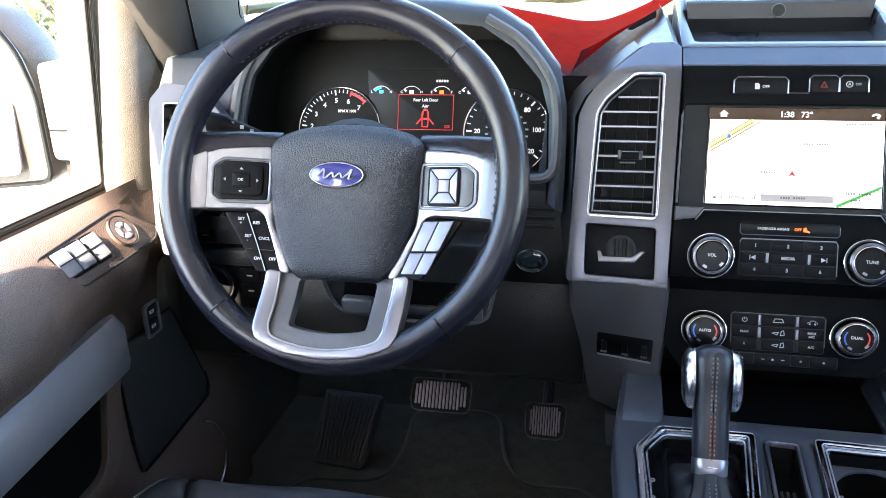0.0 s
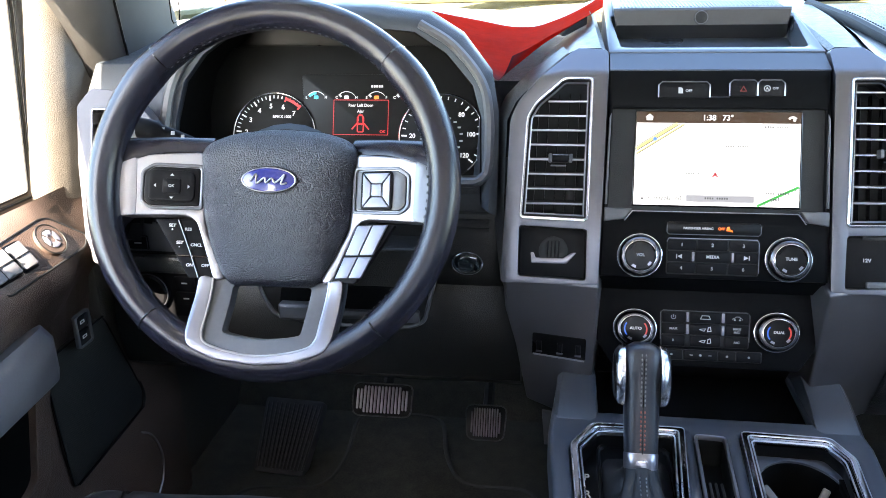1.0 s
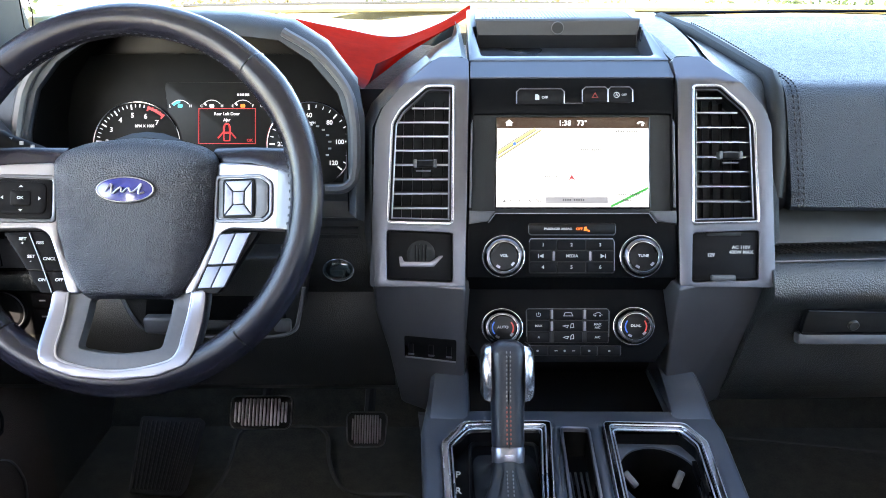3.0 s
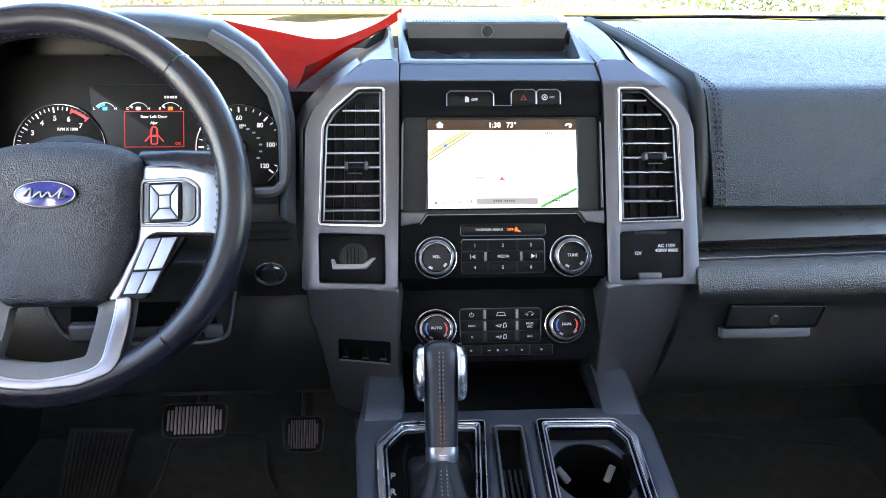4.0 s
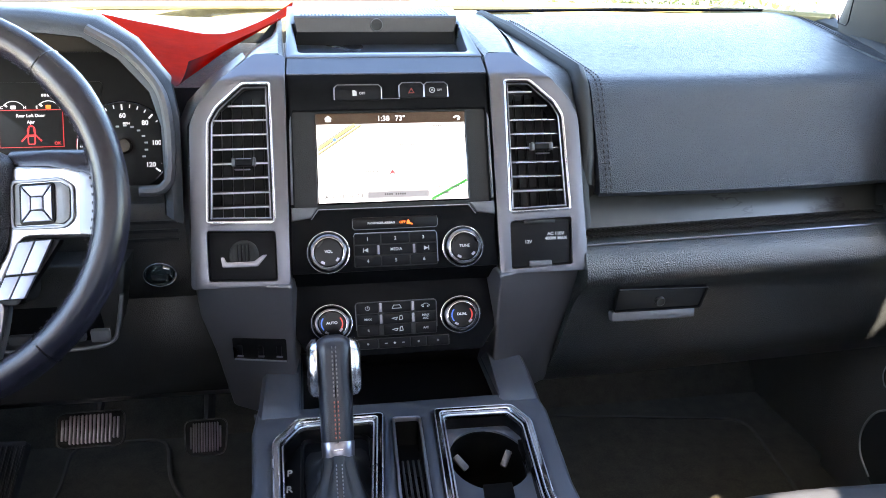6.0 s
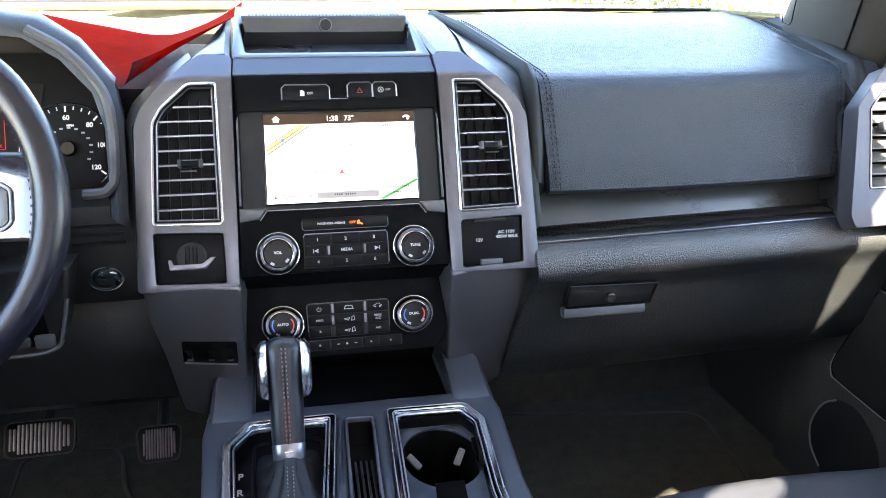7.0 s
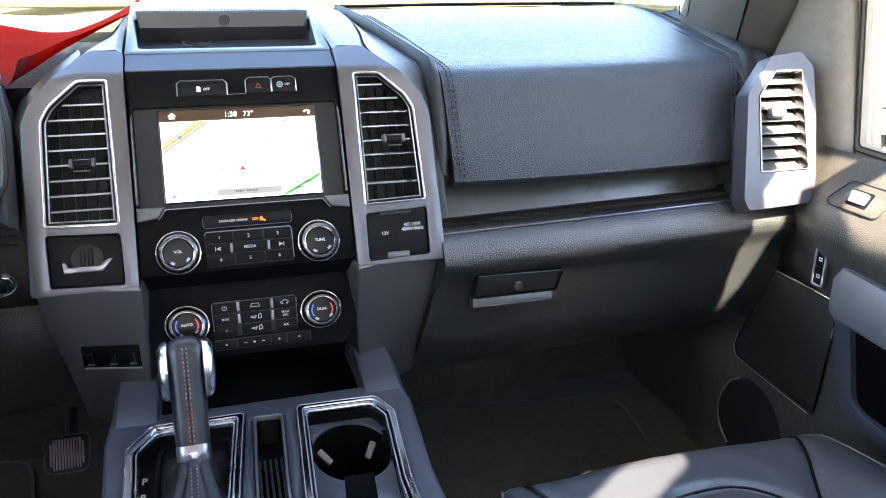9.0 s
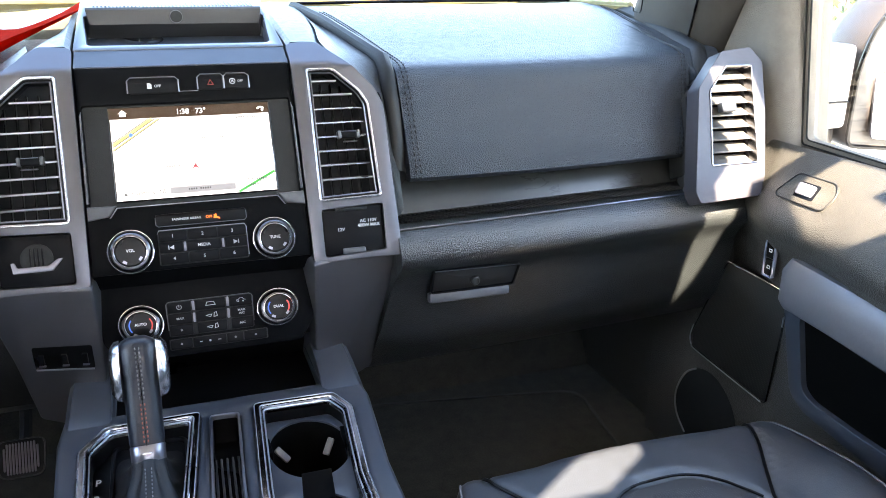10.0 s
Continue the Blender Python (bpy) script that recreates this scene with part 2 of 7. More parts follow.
CONCRETE = mat("pale_concrete", (0.62, 0.60, 0.56), 0.85, bump=0.6, bump_scale=30, vary=0.2, scale=6)
BARK = mat("bark", (0.12, 0.085, 0.06), 0.95, bump=1, bump_scale=40, vary=0.3, scale=20)
LEAF = mat("leaf", (0.030, 0.048, 0.008), 0.6, vary=0.5, scale=8)
DRYLEAF = mat("dry_leaf", (0.13, 0.095, 0.035), 0.7, vary=0.4, scale=8)
HEADLINER = mat("headliner", (0.60, 0.58, 0.55), 0.95, bump=0.3, bump_scale=900, vary=0.05)


def glass_material(name="clear_glass", tint=(0.93, 0.95, 0.94)):
    m = bpy.data.materials.new(name)
    m.use_nodes = True
    t = m.node_tree
    t.nodes.remove(t.nodes["Principled BSDF"])
    clear, shine, mix = (t.nodes.new("ShaderNode" + k) for k in ("BsdfTransparent", "BsdfGlossy", "MixShader"))
    clear.inputs[0].default_value = (*tint, 1)
    shine.inputs["Roughness"].default_value = 0.02
    mix.inputs[0].default_value = 0.05
    t.links.new(clear.outputs[0], mix.inputs[1])
    t.links.new(shine.outputs[0], mix.inputs[2])
    t.links.new(mix.outputs[0], t.nodes["Material Output"].inputs[0])
    return m


GLASS = glass_material()
SCREENGLASS = glass_material("windscreen_glass", (0.70, 0.74, 0.72))
COWLSKIN = mat("cowl_plastic", (0.20, 0.165, 0.075), 0.7, vary=0.35, scale=40)

# ---- mesh helpers ----
def thing(name, m, label, category, group="", kind=""):
    ob = new(name)
    ob.empty_display_size = 0.05
    ob.matrix_world = m
    return tagged(ob, label, category, group, kind)


def mesh_from(bm, name, material, sharp=38):
    me = bpy.data.meshes.new(name)
    bmesh.ops.recalc_face_normals(bm, faces=bm.faces)
    bm.to_mesh(me)
    bm.free()
    for p in me.polygons:
        p.use_smooth = True
    me.set_sharp_from_angle(angle=radians(sharp))
    for m in (material if isinstance(material, (list, tuple)) else [material]):
        me.materials.append(m)
    return me


def part(name, bm, material, parent=None, label="", sharp=38, at=None):
    ob = new(name, mesh_from(bm, name, material, sharp))
    ob.parent = parent
    if at is not None:
        ob.matrix_basis = at
    if label:
        ob["label"] = label
    return ob


def solo(name, bm, material, label, category, kind="", group="", at=None, sharp=38):
    return tagged(part(name, bm, material, None, "", sharp, at), label, category, group, kind)


def bevel(bm, width, seg=2, angle=30):
    edges = [e for e in bm.edges if len(e.link_faces) == 2 and e.calc_face_angle(0) > radians(angle)]
    if edges and width:
        bmesh.ops.bevel(bm, geom=edges, offset=width, segments=seg, profile=0.6, affect="EDGES", clamp_overlap=True)
    return bm


def box(size, at=(0, 0, 0), r=0.002, seg=2, bm=None, turn=None):
    b = bmesh.new()
    bmesh.ops.create_cube(b, size=1)
    bmesh.ops.scale(b, vec=size, verts=b.verts)
    bevel(b, min(r, min(size) * 0.45), seg)
    m = Matrix.Translation(at) @ (turn or Matrix())
    bmesh.ops.transform(b, matrix=m, verts=b.verts)
    return join(bm, b)


def join(bm, b):
    if bm is None:
        return b
    me = bpy.data.meshes.new("x")
    b.to_mesh(me)
    b.free()
    bm.from_mesh(me)
    bpy.data.meshes.remove(me)
    return bm


def rounded(points, r, seg=4):
    """A polygon with its corners rounded."""
    out, n = [], len(points)
    for i in range(n):
        p, a, c = Vector(points[i]).to_2d(), Vector(points[i - 1]).to_2d(), Vector(points[(i + 1) % n]).to_2d()
        d1, d2 = a - p, c - p
        k = min(r, d1.length * 0.45, d2.length * 0.45)
        s, e = p + d1.normalized() * k, p + d2.normalized() * k
        for j in range(seg + 1):
            t = j / seg
            out.append(tuple((1 - t) ** 2 * s + 2 * t * (1 - t) * p + t * t * e))
    return out


def grown(points, d):
    """A closed polygon moved outwards by d."""
    n = len(points)
    area = sum(points[i - 1][0] * points[i][1] - points[i][0] * points[i - 1][1] for i in range(n))
    s = 1 if area > 0 else -1
    out = []
    for i in range(n):
        p, a, c = Vector(points[i]), Vector(points[i - 1]), Vector(points[(i + 1) % n])
        e1, e2 = (p - a).normalized(), (c - p).normalized()
        n1, n2 = Vector((e1.y, -e1.x)) * s, Vector((e2.y, -e2.x)) * s
        m = (n1 + n2).normalized()
        out.append(tuple(p + m * d / max(m.dot(n1), 0.4)))
    return out


def flip(points):
    return [(-x, y) for x, y in reversed(points)]


def plate(outer, holes=(), z0=0.0, z1=0.004, r=0.0012, seg=2, bm=None, m=None):
    """A flat plate with holes, its rims rounded."""
    b = bmesh.new()
    edges = []
    for loop in (outer, *holes):
        vs = [b.verts.new((x, y, z1)) for x, y in loop]
        edges += [b.edges.new((vs[i - 1], vs[i])) for i in range(len(vs))]
    if holes:
        bmesh.ops.triangle_fill(b, use_beauty=True, use_dissolve=False, edges=edges)
    else:
        b.faces.new([e.verts[1] for e in edges])
    got = bmesh.ops.extrude_face_region(b, geom=list(b.faces))
    low = [v for v in got["geom"] if isinstance(v, bmesh.types.BMVert)]
    bmesh.ops.translate(b, verts=low, vec=(0, 0, z0 - z1))
    bmesh.ops.recalc_face_normals(b, faces=b.faces)
    if r:
        rim = [e for e in b.edges if len(e.link_faces) == 2 and e.calc_face_angle(0) > radians(60) and all(abs(v.co.z - z1) < 1e-6 for v in e.verts)]
        bmesh.ops.bevel(b, geom=rim, offset=r, segments=seg, profile=0.5, affect="EDGES", clamp_overlap=True)
    if m is not None:
        bmesh.ops.transform(b, matrix=m, verts=b.verts)
    return join(bm, b)


def skin(rings, closed=True, caps=True, bm=None):
    """A surface through rings with equal numbers of points."""
    b = bmesh.new()
    vs = [[b.verts.new(p) for p in ring] for ring in rings]
    n = len(vs[0])
    for a, c in zip(vs, vs[1:]):
        for i in range(n if closed else n - 1):
            j = (i + 1) % n
            b.faces.new((a[i], a[j], c[j], c[i]))
    if caps and closed:
        b.faces.new(list(reversed(vs[0])))
        b.faces.new(vs[-1])
    return join(bm, b)


def smooth_path(points, n):
    """Points along a Catmull-Rom curve."""
    p = [Vector(q) for q in points]
    p = [2 * p[0] - p[1], *p, 2 * p[-1] - p[-2]]
    out = []
    k = len(p) - 3
    for s in range(n + 1):
        f = min(s / n * k, k - 1e-9)
        i, t = int(f), f - int(f)
        a, b, c, d = p[i:i + 4]
        out.append(0.5 * (2 * b + (c - a) * t + (2 * a - 5 * b + 4 * c - d) * t * t + (3 * b - a - 3 * c + d) * t ** 3))
    return out


def tube(path, r, sides=10, bm=None, closed=False, flat=1.0):
    pts = [Vector(p) for p in path]
    rings = []
    n = len(pts)
    up = None
    for i, p in enumerate(pts):
        d = (pts[(i + 1) % n] - pts[i - 1]) if closed else (pts[min(i + 1, n - 1)] - pts[max(i - 1, 0)])
        d.normalize()
        if up is None:
            up = d.orthogonal().normalized()
        up = (up - d * up.dot(d)).normalized()
        side = d.cross(up)
        k = r[i] if isinstance(r, (list, tuple)) else r
        rings.append([p + (up * math.cos(a) + side * math.sin(a) * flat) * k for a in (2 * math.pi * j / sides for j in range(sides))])
    if closed:
        rings.append(rings[0])
    return skin(rings, True, not closed, bm)


def sliced(bm, step=0.012, reach=0.19):
    """Cuts a flat part into a grid, so that it can be dished."""
    n = int(reach / step)
    for axis in (Vector((1, 0, 0)), Vector((0, 1, 0))):
        for k in range(-n, n + 1):
            bmesh.ops.bisect_plane(bm, geom=bm.verts[:] + bm.edges[:] + bm.faces[:], plane_co=axis * (k * step + 0.0003), plane_no=axis)
    return bm


def turned(profile, n=32, bm=None, m=None):
    """A body of revolution about z from (radius, z) points."""
    b = bmesh.new()
    rings = [[b.verts.new((r * math.cos(a), r * math.sin(a), z)) for a in (2 * math.pi * j / n for j in range(n))] for r, z in profile]
    for a, c in zip(rings, rings[1:]):
        for i in range(n):
            b.faces.new((a[i], a[(i + 1) % n], c[(i + 1) % n], c[i]))
    b.faces.new(rings[0])
    b.faces.new(rings[-1])
    if m is not None:
        bmesh.ops.transform(b, matrix=m, verts=b.verts)
    return join(bm, b)


def writing(name, words, size, at, parent, material=None, align="CENTER", depth=0.0002):
    cu = bpy.data.curves.new("words", "FONT")
    cu.body, cu.size, cu.align_x, cu.align_y, cu.extrude = words, size, align, "CENTER", depth
    cu.offset = size * 0.022
    tmp = bpy.data.objects.new("words", cu)
    me = bpy.data.meshes.new_from_object(tmp)
    bpy.data.objects.remove(tmp)
    bpy.data.curves.remove(cu)
    me.name = name
    me.materials.clear()
    me.materials.append(material or INK)
    ob = new(name, me)
    ob.parent = parent
    ob.matrix_basis = at if isinstance(at, Matrix) else Matrix.Translation(at)
    return ob


def arc(cx, cy, r, a0, a1, n):
    return [(cx + r * math.cos(radians(a0 + (a1 - a0) * i / n)), cy + r * math.sin(radians(a0 + (a1 - a0) * i / n))) for i in range(n + 1)]


def band(cx, cy, r0, r1, a0, a1, n=16):
    return arc(cx, cy, r1, a0, a1, n) + arc(cx, cy, r0, a1, a0, n)


def inset(points, d, r=0.006):
    """A polygon drawn in by d, its corners rounded."""
    return rounded(grown(points, -d), r, 3)


def rect(x0, y0, x1, y1):
    return [(x0, y0), (x1, y0), (x1, y1), (x0, y1)]


def rrect(x0, y0, x1, y1, r):
    return rounded(rect(x0, y0, x1, y1), r)

# ---- frames of reference ----
STACK = pose(0, -0.0019, 0.7006, 71.74, 0, 0)
LOWER = pose(0, -0.0163, 0.5537, 68.7, 0, 0)
FLANK = pose(0, -0.0250, 0.5600, 101.3, 0, 0)
TO_LOWER = STACK.inverted() @ LOWER
TO_FLANK = STACK.inverted() @ FLANK
WHEEL = pose(-0.466, -0.132, 0.749, 67, 0, 0)
GAUGE = pose(-0.40, 0.145, 0.765, 70, 0, 0)
GLOVE = pose(0.333, -0.026, 0.555, 97, 0, 0)

# ---- cabin shell ----
FLOOR = 0.145
floor_bm = box((1.66, 2.7, 0.05), (0, -0.65, FLOOR - 0.025), 0.005)
solo("floor", floor_bm, CARPET, "black carpeted cabin floor with driveline tunnel", "floor", "structure")
solo("wall_front", box((1.68, 0.05, 0.86), (0, 0.735, 0.43), 0.004), CARPET, "dark carpeted firewall behind the pedals", "wall", "structure")
toe = skin([[(-0.83, 0.40, FLOOR - 0.02), (0.83, 0.40, FLOOR - 0.02), (0.83, 0.71, FLOOR - 0.02), (-0.83, 0.71, FLOOR - 0.02)],
            [(-0.83, 0.62, 0.42), (0.83, 0.62, 0.42), (0.83, 0.71, 0.42), (-0.83, 0.71, 0.42)]])
solo("toe_board", toe, CARPET, "sloping dark carpeted toe board", "floor", "structure")
# unseen roof openings, added and cut to shape the sun patches below
SUNHOLES = [[(0.525, -0.60), (0.525, -0.78), (0.468, -0.845), (0.464, -0.893), (0.437, -0.948), (0.424, -0.988), (0.395, -1.055), (0.442, -1.010), (0.478, -0.965), (0.507, -0.92), (0.527, -0.88), (0.605, -0.86), (0.605, -0.60)],
             [(0.180, -1.275), (0.196, -1.325), (0.172, -1.372), (0.100, -1.420), (-0.03, -1.420), (0.02, -1.375), (0.100, -1.318)],
             [(0.612, -0.875), (0.612, -1.02), (0.560, -1.030), (0.540, -1.115), (0.494, -1.115), (0.499, -1.045), (0.516, -0.985), (0.534, -0.925), (0.554, -0.893)]]
roof = plate(rect(-0.85, -2.09, 0.85, 0.03), SUNHOLES, 1.355, 1.395, 0.002)
for i, hole in enumerate(SUNHOLES):
    hole_glass = solo("window_%d" % (4 + i), plate(hole, (), 1.372, 1.378, 0), GLASS, "clear glass over an added roof opening", "window", "structure")
    hole_glass.visible_shadow = False
solo("ceiling", roof, HEADLINER, "pale grey cloth headliner", "ceiling", "structure")
# unseen back wall; its window is cut to a slit to dim reflections
rear_bm = plate(rect(-0.84, 0.0, 0.84, 1.38), [rrect(-0.62, 1.14, 0.62, 1.27, 0.03)], -0.03, 0.03, 0.004, m=pose(0, -2.02, 0, 90, 0, 0))
solo("wall_rear", rear_bm, PLASTIC, "unseen cab back wall with its window cut down to dim reflections", "wall", "structure")


def cabin_side(s):
    """Body side with its window openings and roof rail."""
    outer = [(-2.05, -0.02), (0.78, -0.02), (0.78, 0.78), (0.30, 0.82), (-0.06, 1.38), (-2.05, 1.38)]
    # unseen rear edge of the front window, set to steer the sunlight inside
    back_y = -0.74 if s < 0 else -0.70
    raw = [(0.0 if s < 0 else -0.045, 0.690 if s < 0 else 0.715), (0.045 if s < 0 else 0.005, 1.02), (-0.10, 1.22), (back_y, 1.22), (back_y, 0.695)]
    edge = lambda d: rounded(grown(raw, d), 0.007)
    front = edge(0)
    back = rounded([(-1.08, 0.72), (-1.08, 1.22), (-1.85, 1.20), (-1.85, 0.72)], 0.05)
    bm = plate(outer, [front, back], -0.02, 0.02, 0.003, m=Matrix(((0, 0, 1, s * 0.858), (1, 0, 0, 0), (0, 1, 0, 0), (0, 0, 0, 1))))
    w = solo("wall_left" if s < 0 else "wall_right", bm, TAUPE, "truck body side with window openings", "wall", "structure")
    # window frame trim and glass
    cloth = plate(edge(0.003), [edge(-0.006)], -0.010, 0.012, 0.002, m=Matrix(((0, 0, 1, s * 0.838), (1, 0, 0, 0), (0, 1, 0, 0), (0, 0, 0, 1))))
    rim = plate(edge(-0.006), [edge(-0.011)], -0.010, 0.010, 0.002, m=Matrix(((0, 0, 1, s * 0.838), (1, 0, 0, 0), (0, 1, 0, 0), (0, 0, 0, 1))))
    win = solo("window_1" if s < 0 else "window_2", rim, TAUPE, "side window in a taupe frame with black seal", "window", "structure")
    for d, x in ((-0.0045, 0.8255), (-0.0115, 0.8275)):
        part("seal", tube([(s * x, py, pz) for py, pz in edge(d)], 0.0013, 6, closed=True), RUBBER, win, "thin black rubber seal")
    part("frame", cloth, TAUPE, win, "taupe frame trim")
    pane = plate(edge(-0.012), (), -0.002, 0.002, 0, m=Matrix(((0, 0, 1, s * 0.842), (1, 0, 0, 0), (0, 1, 0, 0), (0, 0, 0, 1))))
    p = part("pane", pane, GLASS, win, "clear side glass")
    p.visible_shadow = False
    # triangular trim ahead of the glass
    y0 = -0.014 if s < 0 else -0.060
    rings = [[(s * 0.846, y, z), (s * 0.846, y + 0.16, z), (s * 0.792, y + 0.16, z), (s * 0.792, y + 0.075, z), (s * 0.796, y + 0.045, z), (s * 0.804, y + 0.022, z), (s * 0.818, y + 0.006, z)]
             for y, z in ((y0, 0.665), (y0, 0.69), (y0 + 0.022, 0.80), (y0 + 0.050, 0.93), (y0 + 0.085, 1.08))]
    sail = skin(rings)
    solo("trim", sail, SAILSKIN, "grained sail trim ahead of the side glass", "trim", "structure")
    return w


cabin_side(-1), cabin_side(1)
for s in (-1, 1):
    solo("kick_panel", box((0.03, 0.70, 0.66), (s * 0.80, 0.38, 0.34), 0.01), DARKDOOR, "dark grained kick panel beside the footwell", "trim", "structure")
# windscreen
SCREEN_FOOT = [(-0.775, 0.36, 0.862), (-0.735, 0.53, 0.862), (-0.67, 0.63, 0.862), (-0.53, 0.71, 0.862), (-0.27, 0.77, 0.862), (0, 0.78, 0.862), (0.27, 0.77, 0.862), (0.53, 0.71, 0.862), (0.67, 0.63, 0.862), (0.735, 0.53, 0.862), (0.775, 0.36, 0.862)]
ws = skin([SCREEN_FOOT, [(x * 0.89, y * 0.10 - 0.06, 1.372) for x, y, z in SCREEN_FOOT]], closed=False)
w3 = solo("window_3", ws, SCREENGLASS, "faintly tinted windscreen", "window", "structure")
w3.visible_shadow = False
solo("trim", tube(smooth_path([(x, y - 0.012, z + 0.027) for x, y, z in SCREEN_FOOT], 60), 0.008, 8), COWLSKIN, "olive rubber strip along the foot of the windscreen", "trim", "structure")
solo("cowl", box((1.6, 0.10, 0.035), (0, 0.82, 0.868), 0.008), COWLSKIN, "weathered olive cowl under the windscreen", "trim", "structure")
solo("wiper", tube(smooth_path([(-0.70, 0.84, 0.889), (-0.2, 0.86, 0.893), (0.25, 0.84, 0.889)], 10), 0.006, 6), DARK, "black wiper blade resting on the windscreen", "wiper")


def pillar(s):
    """Front roof pillar trim, lit cloth with a dark gap line."""
    rings = []
    line = []
    for f in range(9):
        t = f / 8
        y0, y1 = 0.37 - 0.40 * t, 0.12 - 0.28 * t
        z = 0.80 + 0.58 * t
        xo, xi = 0.842 - 0.10 * t, 0.762 - 0.10 * t
        rings.append([(s * xo, y0, z), (s * (xi + 0.014), y0 + 0.004, z), (s * xi, y0 - 0.03, z), (s * (xi - 0.004), (y0 + y1) / 2, z), (s * xi, y1 + 0.045, z), (s * (xi + 0.012), y1 + 0.02, z), (s * (xi + 0.035), y1, z), (s * xo, y1, z)])
        line.append((s * (xi - 0.001), y1 + 0.046, z))
    bm = skin(rings)
    post = solo("pillar", bm, PILLARSKIN, "dark grey front roof pillar", "pillar", "structure", "front pillars")
    part("seam", tube(line, 0.0018, 6), CAPBLACK, post)
    clip = [(s * (0.760 - 0.10 * (z - 0.80) / 0.58 - 0.0025), y, z) for y, z in ((0.285, 0.905), (0.287, 0.885), (0.268, 0.883), (0.262, 0.888), (0.245, 0.935), (0.262, 0.945))]
    part("clip_cover", tube(clip, 0.0010, 6, closed=True), CAPBLACK, post)
    return post


pillar(-1), pillar(1)

# ---- dashboard ----
dash = thing("dashboard", Matrix(), "black leather-grained truck dashboard with stitched pads", "dashboard")


def dash_top():
    xs = [-0.78 + 1.56 * i / 52 for i in range(53)]
    ys = [0.215, 0.23, 0.28, 0.36, 0.44, 0.52, 0.60, 0.70]
    rows = []
    for y in ys:
        k = (y - 0.10) / 0.6
        rows.append([(x * (1 - 0.30 * max(0, (y - 0.36) / 0.34)), y, 0.785 + 0.06 * min(1, k * 1.9) - 0.05 * max(0, k - 0.55)) for x in xs])
    rows = [[(x, y, z - 0.1) for x, y, z in rows[0]]] + rows
    return skin(rows, closed=False)


part("top_cover", dash_top(), PADSKIN, dash)

# passenger pad: profile in y and z, swept along x
def swept(profile, stations, shift=None, close=True):
    """A profile of (y, z) swept along x; shift(x) gives dy, dz."""
    rings = []
    for x in stations:
        dy, dz = shift(x) if shift else (0, 0)
        rings.append([(x, y + dy, z + dz) for y, z in profile])
    return skin(rings, closed=close)


pad_prof = [(0.060, 0.690), (0.0205, 0.6905), (0.0150, 0.6965), (0.024, 0.722), (0.050, 0.772), (0.068, 0.806), (0.080, 0.822), (0.100, 0.832),
            (0.17, 0.845), (0.26, 0.862), (0.36, 0.878), (0.46, 0.888), (0.50, 0.885), (0.50, 0.80), (0.2, 0.74)]
pad_prof = pad_prof[:2] + [tuple(p.xy) for p in smooth_path([(*q, 0) for q in pad_prof[2:12]], 30)] + pad_prof[12:]


def pad_shift(x):
    k = (x - 0.26) / 0.42
    return -0.012 * math.sin(math.pi * max(0, min(1, k))) + 0.004 * k, 0.004 * k


def flare(y, e):
    """How far the pad's end runs out sideways at depth y; e is -1 at the stack, 1 at the door."""
    back = max(0, y - 0.1) / 0.4
    return -0.06 * back if e < 0 else 0.042 * max(0, min(1, (y - 0.016) / 0.08)) ** 0.8 + 0.050 * back


pad = skin([[(x + flare(y, e) * abs(e), y + pad_shift(x)[0], z + pad_shift(x)[1])
             for y, z in pad_prof] for x, e in [(0.262, -1)] + [(0.262 + 0.418 * i / 14, (2 * i / 14 - 1) ** 3) for i in range(1, 14)] + [(0.68, 1)]])
bevel(pad, 0.006, 3, 40)
part("pad_line", tube([(0.19, 0.503, 0.891), (0.45, 0.495, 0.895), (0.74, 0.503, 0.894)], 0.0028, 6), CAPBLACK, dash)
pad_ob = part("passenger_pad", pad, PADSKIN, dash, "stitched black passenger pad", 50)


def stitches(name, path, parent, material, pitch=0.0075, length=0.0045, r=0.0008):
    """Single stitches along a path, joined into one seam."""
    pts = [Vector(p) for p in path]
    bm, run = bmesh.new(), 0.0
    for a, b in zip(pts, pts[1:]):
        d = (b - a)
        while run < d.length:
            p = a + d.normalized() * run
            m = Matrix.Translation(p) @ d.to_track_quat("Z", "Y").to_matrix().to_4x4() @ Matrix.Diagonal((r, r, length / 2, 1))
            bmesh.ops.create_icosphere(bm, subdivisions=1, radius=1, matrix=m)
            run += pitch
        run -= d.length
    return tagged(part(name, bm, material, parent), kind="stuff")


def pad_edge(x, off, side):
    out = []
    for y, z in pad_prof[2:31]:
        dy, dz = pad_shift(x)
        out.append((x + flare(y, side) + off, y + dy - 0.002, z + dz + 0.001))
    return smooth_path(out, 60)


for off in (0.008, 0.014):
    stitches("seam", pad_edge(0.262, off, -1), pad_ob, PADSTITCH, 0.0075, 0.0052, 0.0012)
    stitches("seam", pad_edge(0.68, -off, 1), pad_ob, PADSTITCH, 0.0075, 0.0052, 0.0012)

# raised dark rails either side of the passenger pad
for x, e in ((0.2495, -1), (0.693, 1)):
    rail = [[(x + e * (0.011 if e < 0 else 0.015) * c + (0.004 if e > 0 else 0) + (flare(y, 1) * 1.05 if e > 0 else -0.075 * max(0, y - 0.1) / 0.4), y - 0.006 * math.cos(a), z + 0.012 * math.cos(a))
             for a, c in ((2 * math.pi * j / 10, math.sin(2 * math.pi * j / 10)) for j in range(10))] for y, z in
            [(0.030, 0.694), (0.040, 0.735), (0.058, 0.782), (0.078, 0.818), (0.10, 0.835), (0.18, 0.850), (0.30, 0.872), (0.42, 0.886)]]
    part("pad_rail", skin(rail), DARK, dash)

